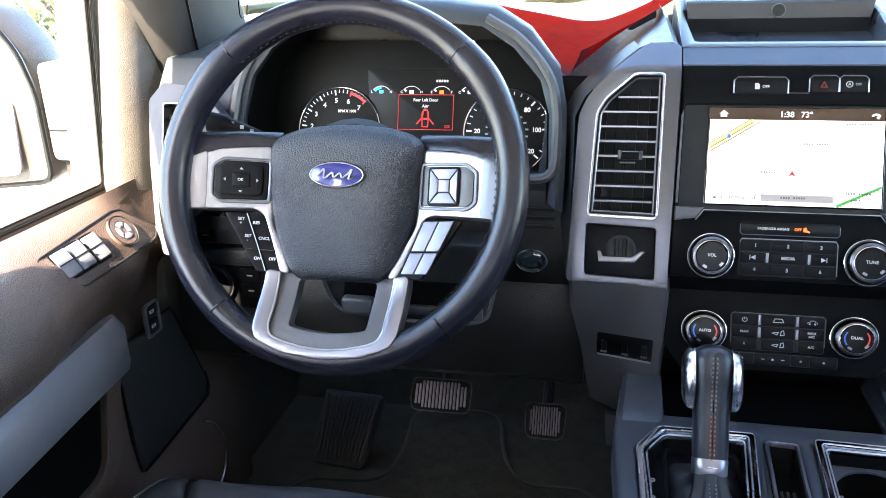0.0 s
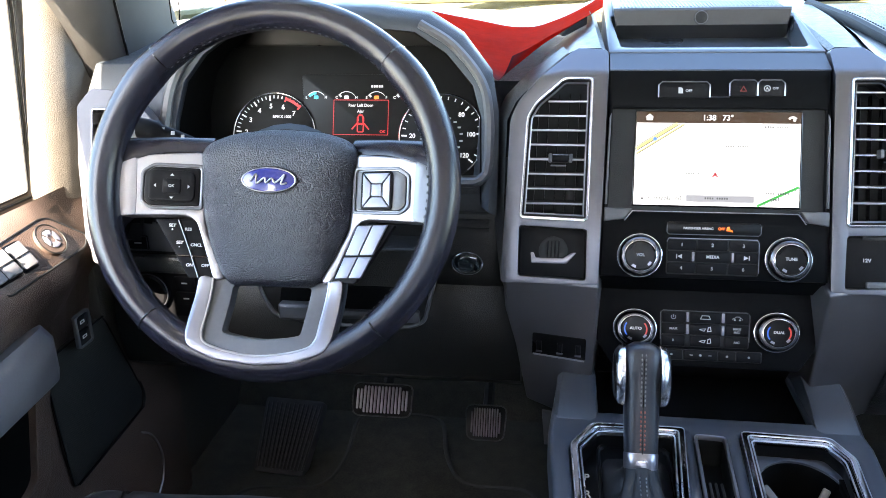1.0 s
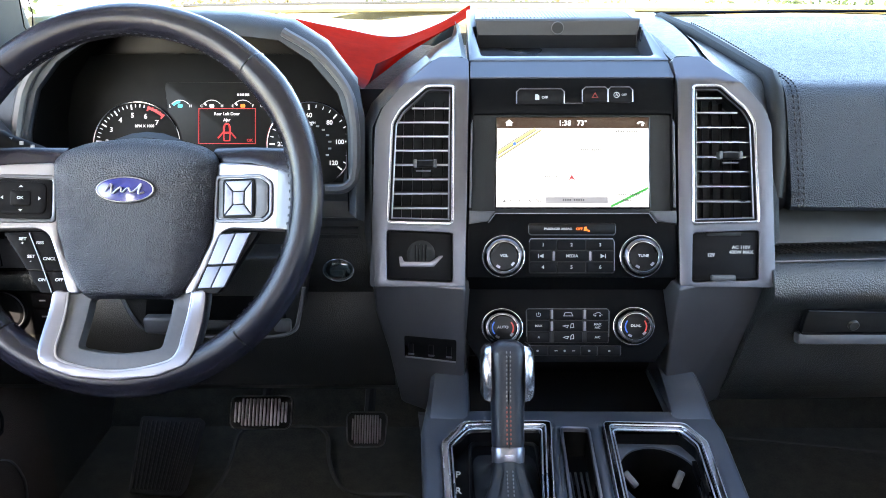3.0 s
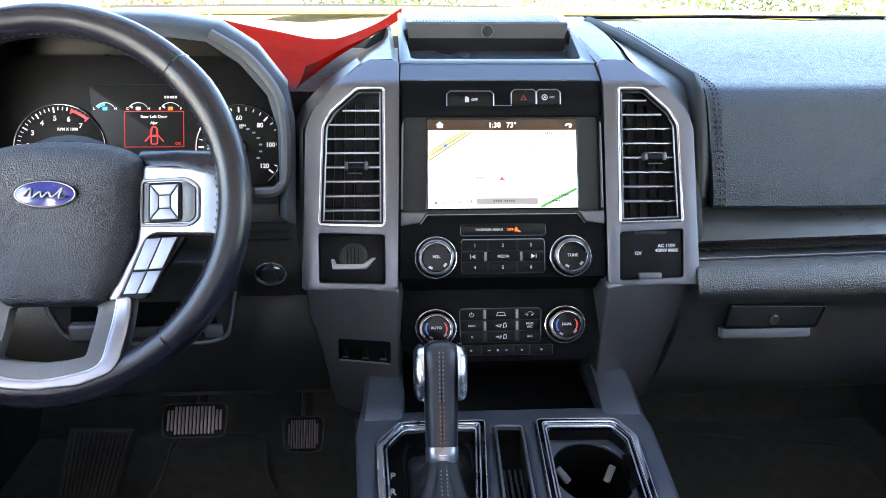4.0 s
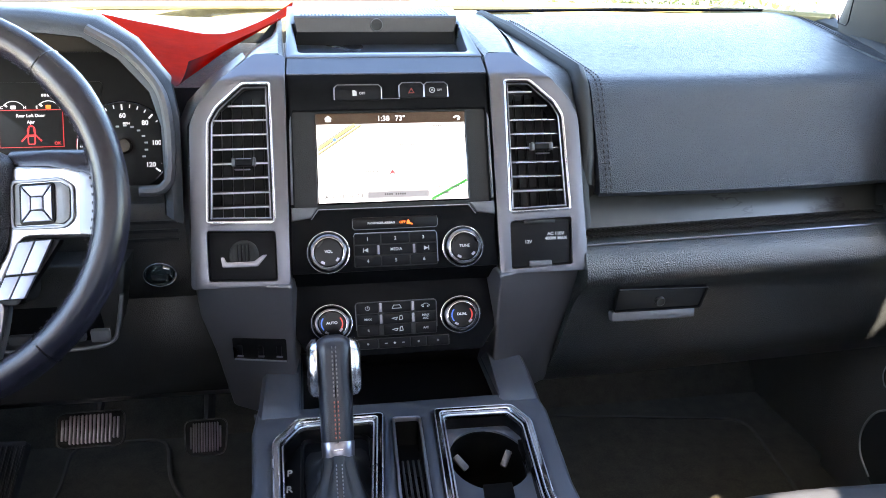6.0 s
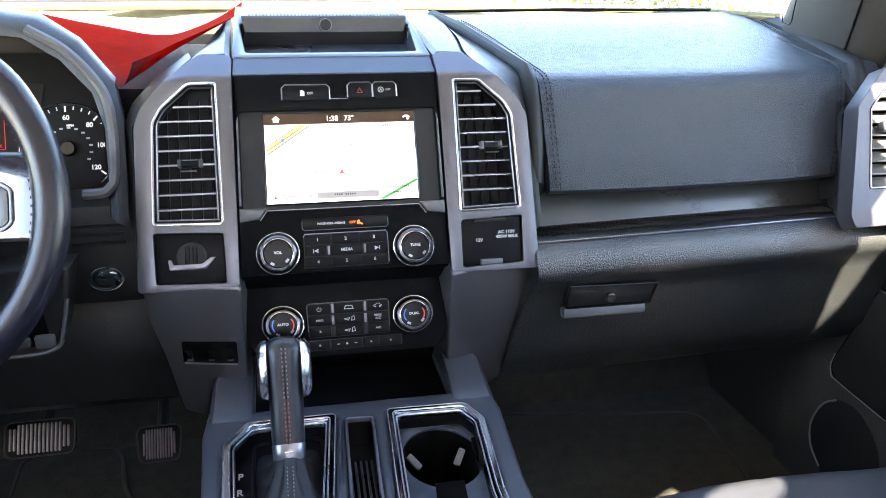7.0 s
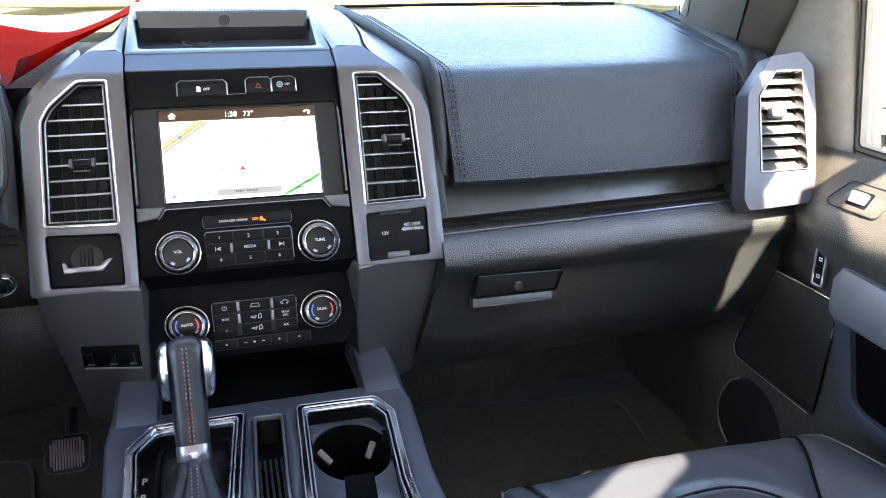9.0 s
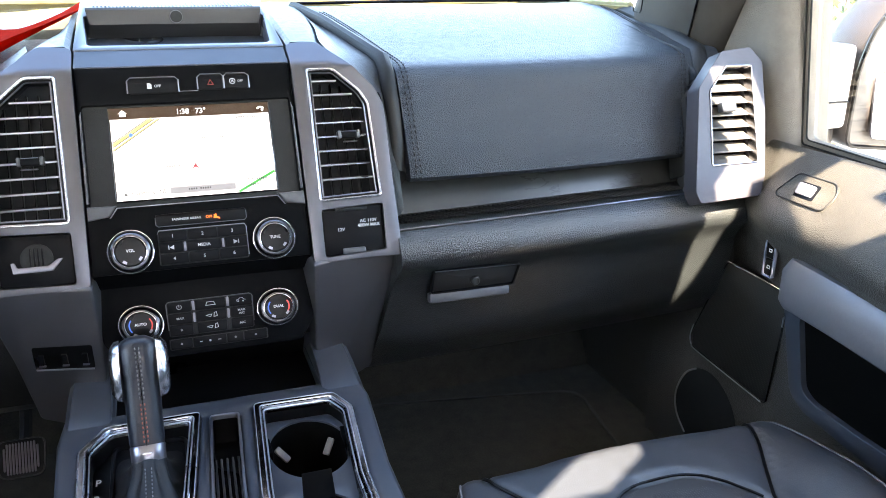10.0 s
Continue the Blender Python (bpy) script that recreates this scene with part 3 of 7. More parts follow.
# shelf recess under the pad, lower roll and glovebox wall
part("shelf_back", swept([(0.075, 0.700), (0.060, 0.69), (0.040, 0.640), (0.060, 0.635), (0.11, 0.65), (0.11, 0.70)], [0.235, 0.45, 0.725]), SCUFFED, dash, "scuffed grey shelf back")
lower_prof = [(0.060, 0.642), (0.0, 0.6385), (-0.021, 0.6382), (-0.033, 0.6300), (-0.0405, 0.6195), (-0.0445, 0.6080), (-0.0435, 0.5985), (-0.0375, 0.5900), (-0.0265, 0.580), (-0.015, 0.56),
              (-0.008, 0.50), (0.006, 0.46), (0.035, 0.425), (0.10, 0.40), (0.30, 0.39), (0.30, 0.60)]
knee = swept(lower_prof, [0.232, 0.3, 0.5, 0.70, 0.745, 0.758, 0.766], lambda x: (0.006 * max(0, (x - 0.5) / 0.25) ** 2, 0.012 * max(0, (x - 0.23) / 0.5)))
for v in knee.verts:
    if v.co.x < 0.24:
        v.co.x -= min(0.030, 0.22 * max(0, 0.585 - v.co.z))
bevel(knee, 0.003, 2, 50)
part("lower_panel", knee, LOWERSKIN, dash, "black grained lower dash panel")
grip = bmesh.new()
for i in range(64):
    box((0.0030, 0.030, 0.003), (0.240 + i * 0.0068, 0.018, 0.6415 + 0.012 * i * 0.0068 / 0.5), 0.0012, 1, grip, Matrix.Rotation(radians(25), 4, "Z"))
tagged(part("shelf_mat", grip, RUBBER, dash, "ribbed black rubber shelf mat"), kind="stuff")
part("shelf_edge", tube([(0.235, -0.020, 0.6400), (0.45, -0.020, 0.6455), (0.69, -0.016, 0.6515)], 0.0012, 6), SILVER, dash)

# glovebox latch
glove = part("glovebox_latch", plate(rounded([(-0.058, -0.004), (0.060, -0.004), (0.067, 0.027), (-0.055, 0.030)], 0.004), [rounded([(-0.056, -0.002), (0.058, -0.002), (0.065, 0.025), (-0.053, 0.028)], 0.003)], -0.002, 0.0045, 0.001), KEY, dash, at=GLOVE)
part("latch_edge", tube([(-0.054, 0.0295, 0.0045), (0.066, 0.0265, 0.0045)], 0.0007, 6), SILVER, glove)
part("latch_plate", plate(rounded([(-0.0555, -0.0015), (0.0575, -0.0015), (0.0645, 0.0245), (-0.0525, 0.0275)], 0.003), (), -0.004, 0.002, 0.001), DARK, glove)
part("lock", turned([(0.0065, 0), (0.0065, 0.004), (0.0052, 0.005), (0.004, 0.0045)], 20, m=Matrix.Translation((0.003, 0.009, 0.001))), SCUFFED, glove, "round metal lock")
part("pull", box((0.113, 0.014, 0.016), (-0.003, -0.012, -0.002), 0.004, 2, None, Matrix.Rotation(radians(-20), 4, "X")), GREY, glove, "textured grey pull")

# driver's side: hood over the instruments
INNER = [(-0.262, 0.690), (-0.264, 0.74), (-0.266, 0.785), (-0.278, 0.822), (-0.312, 0.858), (-0.352, 0.882), (-0.41, 0.888), (-0.475, 0.889), (-0.54, 0.888), (-0.588, 0.882), (-0.622, 0.858), (-0.645, 0.826), (-0.652, 0.78), (-0.650, 0.73), (-0.640, 0.690)]
OUTER = [(-0.244, 0.680), (-0.244, 0.74), (-0.245, 0.79), (-0.254, 0.832), (-0.292, 0.876), (-0.336, 0.901), (-0.40, 0.910), (-0.475, 0.913), (-0.55, 0.911), (-0.604, 0.902), (-0.645, 0.872), (-0.670, 0.832), (-0.676, 0.78), (-0.674, 0.73), (-0.664, 0.680)]


def rim_y(z, off):
    return (z - 0.70) * 0.4877 + off


def hood_ring(pts, off, dz=0.0, sx=1.0, deep=None, lean=0.0):
    return [((x + 0.455) * sx - 0.455 - lean * max(0, (x + 0.455) / 0.21), (rim_y(z, off) if deep is None else deep), z + dz) for x, z in pts]


hood = skin([hood_ring(INNER, 0, deep=0.200, sx=0.99), hood_ring(INNER, 0.030, sx=0.995), hood_ring(INNER, 0.015),
             hood_ring([((a[0] + b[0]) / 2, (a[1] + b[1]) / 2 + 0.001) for a, b in zip(INNER, OUTER)], 0.009), hood_ring(OUTER, 0.016),
             hood_ring(OUTER, 0.05, 0.003, 1.0, None, 0.004), hood_ring(OUTER, 0.12, 0.002, 1.0, None, 0.035), hood_ring(OUTER, 0.22, -0.004, 1.01, None, 0.10), hood_ring(OUTER, 0.33, -0.030, 1.0, None, 0.17)], closed=False)
part("instrument_hood", hood, HOODSKIN, dash, "black hood arching over the gauges", 60)
trim_path = smooth_path([((a[0] * 0.55 + b[0] * 0.45), (a[1] * 0.55 + b[1] * 0.45), 0) for a, b in zip(INNER, OUTER)][1:6], 30)
trim_path = smooth_path([(-0.290, 0.716, 0), (-0.268, 0.717, 0), (-0.257, 0.726, 0)], 10) + list(trim_path)
back = bmesh.new()
back.faces.new([back.verts.new((x, 0.199, z + 0.002)) for x, z in INNER])
# black lining added; the shade under the hood is put into its colour
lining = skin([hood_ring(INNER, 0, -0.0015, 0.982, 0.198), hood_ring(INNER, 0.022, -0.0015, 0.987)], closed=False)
part("hood_lining", lining, WELL, dash, "added black lining that shades the inside of the hood")
part("hood_back", back, CAPBLACK, dash)
part("hood_trim", tube([(p.x, rim_y(p.y, 0.010), p.y + 0.001) for p in trim_path], 0.006, 8), GREY, dash, "satin grey hood edge")
left_path = smooth_path([((a[0] * 0.55 + b[0] * 0.45), (a[1] * 0.55 + b[1] * 0.45), 0) for a, b in zip(INNER, OUTER)][9:15], 30)
part("hood_trim", tube([(p.x, rim_y(p.y, 0.009), p.y + 0.001) for p in left_path], 0.007, 8), VENTSILVER, dash, "satin grey hood edge")
for off in (0.045, 0.052):
    stitches("hood_seam", [(p.x - 0.012, rim_y(p.y, off), p.y + 0.013) for p in left_path], dash, STITCH)
# dash corner block beside the driver's vent
part("corner_pad", skin([[(x, y, z) for y, z in ((0.04, 0.68), (0.06, 0.80), (0.10, 0.845), (0.30, 0.875), (0.45, 0.87), (0.45, 0.68))] for x in (-0.665, -0.72, -0.775)]), HOODSKIN, dash)
part("corner_pad", skin([[(x, y, z) for y, z in ((0.03, 0.68), (0.055, 0.80), (0.10, 0.840), (0.30, 0.872), (0.45, 0.87), (0.45, 0.68))] for x in (0.712, 0.74, 0.775)]), HOODSKIN, dash)

# driver's lower panel
drv_prof = [(0.10, 0.700), (0.062, 0.690), (0.046, 0.668), (0.040, 0.630), (0.038, 0.590), (0.044, 0.575), (0.034, 0.560), (0.030, 0.50), (0.046, 0.44), (0.09, 0.41), (0.30, 0.40), (0.30, 0.68)]
drv = swept(drv_prof, [-0.766, -0.6, -0.45, -0.36, -0.215])
bevel(drv, 0.004, 2, 40)
part("driver_panel", drv, KNEESKIN, dash, "black grained driver's lower panel")
# column cover below the wheel, with its rounded lower lip and a grey release lever
cover = [(-0.560, 0.640), (-0.545, 0.600), (-0.5370, 0.5750), (-0.5300, 0.5585), (-0.5180, 0.5440), (-0.4788, 0.5375), (-0.4147, 0.5335), (-0.3577, 0.5345), (-0.3340, 0.5430), (-0.3270, 0.5593), (-0.318, 0.600), (-0.310, 0.640)]
to_xz = Matrix(((1, 0, 0, 0), (0, 0, -1, 0), (0, 1, 0, 0), (0, 0, 0, 1)))
part("column_cover", plate(cover, (), -0.045, 0.006, 0.006, 3, m=to_xz), KNEESKIN, dash, "black column cover")
lip = smooth_path([(x, -0.0070, z + 0.002) for x, z in cover[1:11]], 40)
part("cover_lip", tube(lip, 0.0026, 8), GREY, dash, "grey lip of the column cover")
# flat black plate paints the shade of a recess on the cover
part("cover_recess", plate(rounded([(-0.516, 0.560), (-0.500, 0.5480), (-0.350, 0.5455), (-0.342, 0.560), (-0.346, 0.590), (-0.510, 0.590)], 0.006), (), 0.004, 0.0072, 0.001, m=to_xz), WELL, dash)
part("release_lever", box((0.040, 0.016, 0.022), (-0.494, -0.012, 0.556), 0.005, 3), GREY, dash, "grey column release lever")
part("cover_shelf", box((0.085, 0.010, 0.012), (-0.405, -0.009, 0.553), 0.004, 2), PLASTIC, dash)
part("cover_foot", box((0.022, 0.010, 0.016), (-0.347, -0.009, 0.553), 0.004, 2), GREY, dash)
# narrow slits beside the starter button
for i in range(3):
    part("slit", box((0.06, 0.004, 0.004), (-0.285, 0.038, 0.652 + i * 0.011), 0.001), DARK, dash)

# starter button
# button flattened to fit its oval in the camera's view
BTN = pose(-0.282, 0.040, 0.608, 88, 0, 0) @ Matrix.Diagonal((1, 0.76, 1, 1))
starter = thing("starter_button", BTN, "oval chrome-ringed engine start button on black dash panel", "button")
part("ring", turned([(0.0205, 0), (0.0205, 0.004), (0.0198, 0.0060), (0.0186, 0.0062), (0.0180, 0.003)], 36), CHROME, starter, "chrome ring")
part("cap", turned([(0.0180, 0.001), (0.0178, 0.0040), (0.0150, 0.0056), (0.0095, 0.0068), (0.002, 0.0073)], 32), BUTTONGLASS, starter, "glossy black domed cap")

# ---- centre stack ----
stack = thing("center_stack", STACK, "black centre stack with map screen and silver side towers", "dash console")
face_out = [(-0.122, -0.082), (0.122, -0.082), (0.122, 0.156), (-0.122, 0.156)]
part("face", plate(face_out, [rrect(-0.1165, -0.0065, 0.1165, 0.112, 0.003)], -0.05, 0.0, 0.0015), FACE, stack, "matte black face")
part("top_lip", skin([[(-0.122, 0.156, 0.0), (-0.122, 0.157, 0.001), (-0.121, 0.178, -0.006), (-0.121, 0.178, -0.05), (-0.122, 0.156, -0.05)],
                      [(0.122, 0.156, 0.0), (0.122, 0.157, 0.001), (0.121, 0.178, -0.006), (0.121, 0.178, -0.05), (0.122, 0.156, -0.05)]]), SKYLIP, stack, "top lip with sky blue painted in", 25)
part("screen_well", plate(rect(-0.118, -0.009, 0.118, 0.114), (), -0.02, -0.006, 0), DARK, stack)
for s in (-1, 1):
    wing = [(-0.1205, -0.020), (-0.098, -0.0165), (-0.090, -0.0045), (-0.1205, -0.0040)]
    part("screen_wing", plate(wing if s < 0 else flip(wing), (), -0.004, 0.006, 0.002), GREY, stack, "blue-grey corner lip")
    rail = [(-0.1208, 0.0), (-0.1178, 0.0), (-0.1178, 0.106), (-0.1200, 0.100)]
    part("screen_rail", plate(rail if s < 0 else flip(rail), (), -0.006, 0.003, 0.001), GREY, stack, "slim silver side rail")
part("lower_line", plate(rounded([(-0.090, -0.0065), (0.090, -0.0065), (0.0985, -0.0185), (0.0970, -0.0185), (0.0892, -0.0077), (-0.0892, -0.0077), (-0.0970, -0.0185), (-0.0985, -0.0185)], 0.0004, 1), (), -0.001, 0.0012, 0.0003), SILVER, stack)
screen = part("screen", plate(rrect(-0.0905, -0.0015, 0.0925, 0.1095, 0.002), (), -0.008, -0.004, 0.0008), GLOSS, stack, "lit touchscreen showing a street map")
part("map", plate(rect(-0.0885, 0.0005, 0.0905, 0.0955), (), -0.0042, -0.0036, 0), MAPWHITE, screen, "white street map")
part("status_bar", plate(rect(-0.0885, 0.0958, 0.0905, 0.1085), (), -0.0042, -0.0037, 0), STATUS, screen)
Z1, Z2 = -0.0036, -0.0032


def stripe(x0, y0, x1, y1, w, material, z=Z1, name="road"):
    d = Vector((x1 - x0, y1 - y0)).normalized()
    n = Vector((-d.y, d.x)) * w / 2
    return part(name, plate([(x0 - n.x, y0 - n.y), (x1 - n.x, y1 - n.y), (x1 + n.x, y1 + n.y), (x0 + n.x, y0 + n.y)], (), z, z + 0.0003, 0), material, screen)


stripe(-0.0880, 0.0650, -0.0430, 0.0950, 0.0034, MAPYELLOW)
stripe(-0.0880, 0.0595, -0.0360, 0.0945, 0.0016, MAPYELLOW)
stripe(0.0460, 0.0012, 0.0900, 0.0235, 0.0030, MAPGREEN)
for i in range(11):
    stripe(0.0500 + i * 0.0036, 0.0012 + i * 0.00182, 0.0512 + i * 0.0036, 0.0018 + i * 0.00182, 0.0012, MAPDARK)
stripe(-0.0880, 0.0680, -0.0470, 0.0952, 0.0010, MAPDARK)
stripe(-0.0880, 0.0625, -0.0395, 0.0948, 0.0010, MAPDARK)
stripe(-0.0880, 0.0580, -0.0338, 0.0945, 0.0010, MAPDARK)
stripe(0.0420, 0.0945, 0.0900, 0.0770, 0.0009, MAPGREY)
stripe(0.0500, 0.0950, 0.0900, 0.0800, 0.0009, MAPGREY)
part("arrow", plate([(-0.0045, 0.032), (0, 0.0345), (0.0045, 0.032), (0, 0.0395)], (), Z1, Z2, 0), MAPRED, screen, "small red position arrow")
part("marker", turned([(0.0022, Z1), (0.0022, Z2)], 16, m=Matrix.Translation((-0.0675, 0.0765, 0))), DIALBLUE, screen)
part("address_bar", plate(rect(-0.0310, 0.0045, 0.0430, 0.0125), (), Z1, Z2, 0), MAPGREY, screen)
part("heading_box", plate(rect(-0.0445, 0.0045, -0.0325, 0.0125), [rect(-0.0437, 0.0053, -0.0333, 0.0117)], Z1, Z2, 0), MAPGREY, screen)
part("menu_edge", plate(rect(-0.0880, 0.0035, -0.0465, 0.0135), [rect(-0.0872, 0.0043, -0.0473, 0.0127)], Z1, Z2, 0), MAPGREY, screen)
for x0, y0, w in ((0.010, 0.068, 0.029), (-0.032, 0.036, 0.018), (0.052, 0.0905, 0.030), (0.0545, 0.0145, 0.026), (0.060, 0.0075, 0.014), (-0.0105, 0.0079, 0.030)):
    for k in range(int(w / 0.0026)):
        if k % 6 != 4:
            part("label_bar", plate(rect(x0 + k * 0.0026, y0, x0 + k * 0.0026 + 0.0017, y0 + 0.0021), (), Z2, Z2 + 0.0002, 0), MAPDARK, screen)
writing("controls_word", "Controls", 0.0068, (-0.0600, 0.0082, Z2), screen, MAPDARK)
writing("heading_word", "NE", 0.0062, (-0.0387, 0.0084, Z2), screen, MAPDARK)
part("menu_arrow", plate([(-0.0815, 0.0060), (-0.0765, 0.0060), (-0.0790, 0.0100)], (), Z1, Z2, 0), MAPDARK, screen)
writing("clock_word", "1:38", 0.0088, (-0.0085, 0.1016, Z1), screen, LAMPWHITE)
writing("temperature_word", "73°", 0.0088, (0.0120, 0.1016, Z1), screen, LAMPWHITE)
part("home_sign", plate([(-0.078, 0.0985), (-0.071, 0.0985), (-0.071, 0.1020), (-0.0695, 0.1020), (-0.0745, 0.1065), (-0.0795, 0.1020), (-0.078, 0.1020)], (), Z1, Z2, 0), LAMPWHITE, screen)
part("signal_sign", plate(band(0.0815, 0.0985, 0.0032, 0.0056, 30, 150, 8), (), Z1, Z2, 0), LAMPWHITE, screen)
part("signal_sign", turned([(0.0017, Z1), (0.0017, Z2)], 12, m=Matrix.Translation((0.0835, 0.0995, 0))), LAMPWHITE, screen)


def pill(x0, y0, x1, y1, name):
    """A key with a bright bracket round its top and sides."""
    k = part(name, plate(rrect(x0, y0, x1, y1, 0.004), (), -0.002, 0.0012, 0.0008), KEY, stack)
    edge = [(x0 - 0.0008, y0 + 0.001), (x0 - 0.0008, y1 - 0.003), (x0 + 0.003, y1 + 0.0008), (x1 - 0.003, y1 + 0.0008), (x1 + 0.0008, y1 - 0.003), (x1 + 0.0008, y0 + 0.001)]
    part("bracket", tube([(x, y, 0.0008) for x, y in edge], 0.0008, 6), SILVER, k, "thin bright bracket")
    return k


k1 = pill(-0.0655, 0.124, -0.0105, 0.1425, "traction_key")
writing("key_word", "OFF", 0.0042, (-0.033, 0.1325, 0.0013), k1)
part("car_sign", plate([(-0.0445, 0.1295), (-0.0395, 0.1295), (-0.0395, 0.1345), (-0.0415, 0.1365), (-0.0445, 0.1365)], (), 0.0012, 0.0015, 0), INK, k1)
k2 = pill(0.0125, 0.126, 0.0415, 0.1445, "hazard_key")
part("triangle", plate([(0.0225, 0.1318), (0.0305, 0.1318), (0.0265, 0.1390)], [[(0.0242, 0.1328), (0.0288, 0.1328), (0.0265, 0.1370)]], 0.0012, 0.0016, 0), REDPRINT, k2)
k3 = pill(0.0425, 0.126, 0.0705, 0.1445, "auto_stop_key")
part("ring_sign", plate(arc(0.0520, 0.1355, 0.0036, 0, 340, 16), [arc(0.0520, 0.1355, 0.0028, 0, 340, 16)], 0.0012, 0.0015, 0), INK, k3)
writing("key_word", "A", 0.0045, (0.0520, 0.1356, 0.0013), k3)
writing("key_word", "OFF", 0.0036, (0.0610, 0.1355, 0.0013), k3, DIM)
part("link_line", tube([(-0.0100, 0.1255, 0.0004), (0.0120, 0.1255, 0.0004)], 0.0005, 6), SILVER, stack)

# airbag lamp strip
strip = part("airbag_strip", plate(rrect(-0.0505, -0.0325, 0.0505, -0.0185, 0.003), (), -0.002, 0.0010, 0.0006), CAPBLACK, stack)
part("strip_edge", tube([(x, y, 0.001) for x, y in [(-0.0505, -0.022), (-0.0505, -0.030), (-0.048, -0.0325), (0.048, -0.0325), (0.0505, -0.030), (0.0505, -0.022)]], 0.0005, 6), GREY, strip)
writing("strip_word", "PASSENGER AIRBAG", 0.0036, (-0.0165, -0.0255, 0.0012), strip)
writing("strip_word", "OFF", 0.0042, (0.0085, -0.0255, 0.0012), strip, LAMPAMBER)
part("seat_sign", plate([(0.0135, -0.0278), (0.0165, -0.0278), (0.0205, -0.0290), (0.0205, -0.0272), (0.0175, -0.0258), (0.0165, -0.0225), (0.0140, -0.0235)], (), 0.001, 0.0013, 0), LAMPAMBER, strip)

# audio keypad
pad_keys = part("keypad", plate(rrect(-0.0500, -0.0775, 0.0490, -0.0370, 0.003), (), -0.002, 0.0010, 0.0006), DARK, stack)
part("keypad_edge", tube([(x, y, 0.001) for x, y in [(-0.050, -0.041), (-0.048, -0.037), (0.047, -0.037), (0.049, -0.041), (0.049, -0.074)]], 0.0006, 6), SILVER, pad_keys)
for r, names in enumerate((("1", "2", "3"), ("◁", "MEDIA", "▷"), ("4", "5", "6"))):
    y1 = -0.0382 - r * 0.0130
    for c, word in enumerate(names):
        x0, x1 = ((-0.0490, -0.0185), (-0.0172, 0.0155), (0.0168, 0.0480))[c]
        if r == 1:
            x0, x1 = ((-0.0490, -0.0235), (-0.0190, 0.0185), (0.0235, 0.0480))[c]
        k = part("key", plate(rrect(x0, y1 - 0.0120, x1, y1, 0.0015), (), 0, 0.0024, 0.0007), KEY, pad_keys)
        if word in "◁▷":
            xc, s = (x0 + x1) / 2, -1 if word == "◁" else 1
            part("skip_sign", plate([(xc - s * 0.003, y1 - 0.0085), (xc - s * 0.003, y1 - 0.0035), (xc + s * 0.002, y1 - 0.006)], (), 0.0024, 0.0026, 0), INK, k)
            part("skip_bar", plate(rect(xc + s * 0.0027 - 0.0004, y1 - 0.0085, xc + s * 0.0027 + 0.0004, y1 - 0.0035), (), 0.0024, 0.0026, 0), INK, k)
        else:
            writing("key_word", word, 0.0047 if len(word) > 1 else 0.0054, ((x0 + x1) / 2, y1 - 0.006, 0.0025), k)
for x in (-0.0212, 0.0210):
    part("key_bar", box((0.0026, 0.0105, 0.003), (x, -0.0572, 0.0015), 0.0008), SILVER, pad_keys, "small silver bar")


def knob(m, word, climate=False, name="knob"):
    """A chrome-ringed turning knob with a black cap."""
    k = part(name, turned([(0.0245, -0.001), (0.0245, 0.0025), (0.0230, 0.0040), (0.0222, 0.0095), (0.0212, 0.0122), (0.0196, 0.0136), (0.0172, 0.0138), (0.0162, 0.0122)], 48), KNOBRING, stack, "bright silver ring", 24)
    k.matrix_basis = m
    part("cap", turned([(0.0162, 0.006), (0.0162, 0.0126), (0.0154, 0.0136), (0.001, 0.0141)], 40), CAPBLACK, k, "black cap")
    for r, z in ((0.0243, 0.0028), (0.0172, 0.0138)):
        part("ring_line", tube([(r * math.cos(a), r * math.sin(a), z) for a in (2 * math.pi * i / 48 for i in range(48))], 0.0006, 6, closed=True), CHROME, k)
    part("groove", turned([(0.0236, 0.0046), (0.0236, 0.0058), (0.0226, 0.0066)], 40), DARK, k)
    writing("knob_word", word, 0.0047, (0, 0.001, 0.0143), k)
    for s in (-1, 1):
        if climate:
            a = 180 if s < 0 else 0
            part("warm_arc" if s > 0 else "cool_arc", plate(band(0, 0, 0.0116, 0.0131, a - 38, a + 38, 10), (), 0.0141, 0.0145, 0), DIALRED if s > 0 else DIALBLUE, k)
        part("glint_bar", plate(band(0, 0, 0.0118, 0.0146, -115 + 65 * s - (0 if s > 0 else -50) , -95 + 65 * s - (0 if s > 0 else -50), 4), (), 0.0141, 0.0146, 0), SILVER, k)
    return k


knob(Matrix.Translation((-0.0795, -0.0575, 0)), "VOL")
knob(Matrix.Translation((0.0795, -0.0575, 0)), "TUNE")

# lower climate panel, upright and set back
LOWFACE = rounded([(-0.1215, 0.072), (-0.1215, -0.018), (-0.105, -0.046), (0.105, -0.046), (0.1215, -0.018), (0.1215, 0.072)], 0.004)
part("lower_face", plate(LOWFACE, (), -0.05, 0.0, 0.002), FACE, stack, "matte black lower face", at=TO_LOWER)
part("upper_step", skin([[(-0.1215, -0.078, -0.002), (-0.1215, -0.0835, -0.006), (-0.1215, -0.098, -0.03), (-0.1215, -0.078, -0.03)], [(0.1215, -0.078, -0.002), (0.1215, -0.0835, -0.006), (0.1215, -0.098, -0.03), (0.1215, -0.078, -0.03)]]), FACE, stack)
knob(TO_LOWER @ Matrix.Translation((-0.0780, 0.0, 0)), "AUTO", True)
knob(TO_LOWER @ Matrix.Translation((0.0780, 0.002, 0)), "DUAL", True)
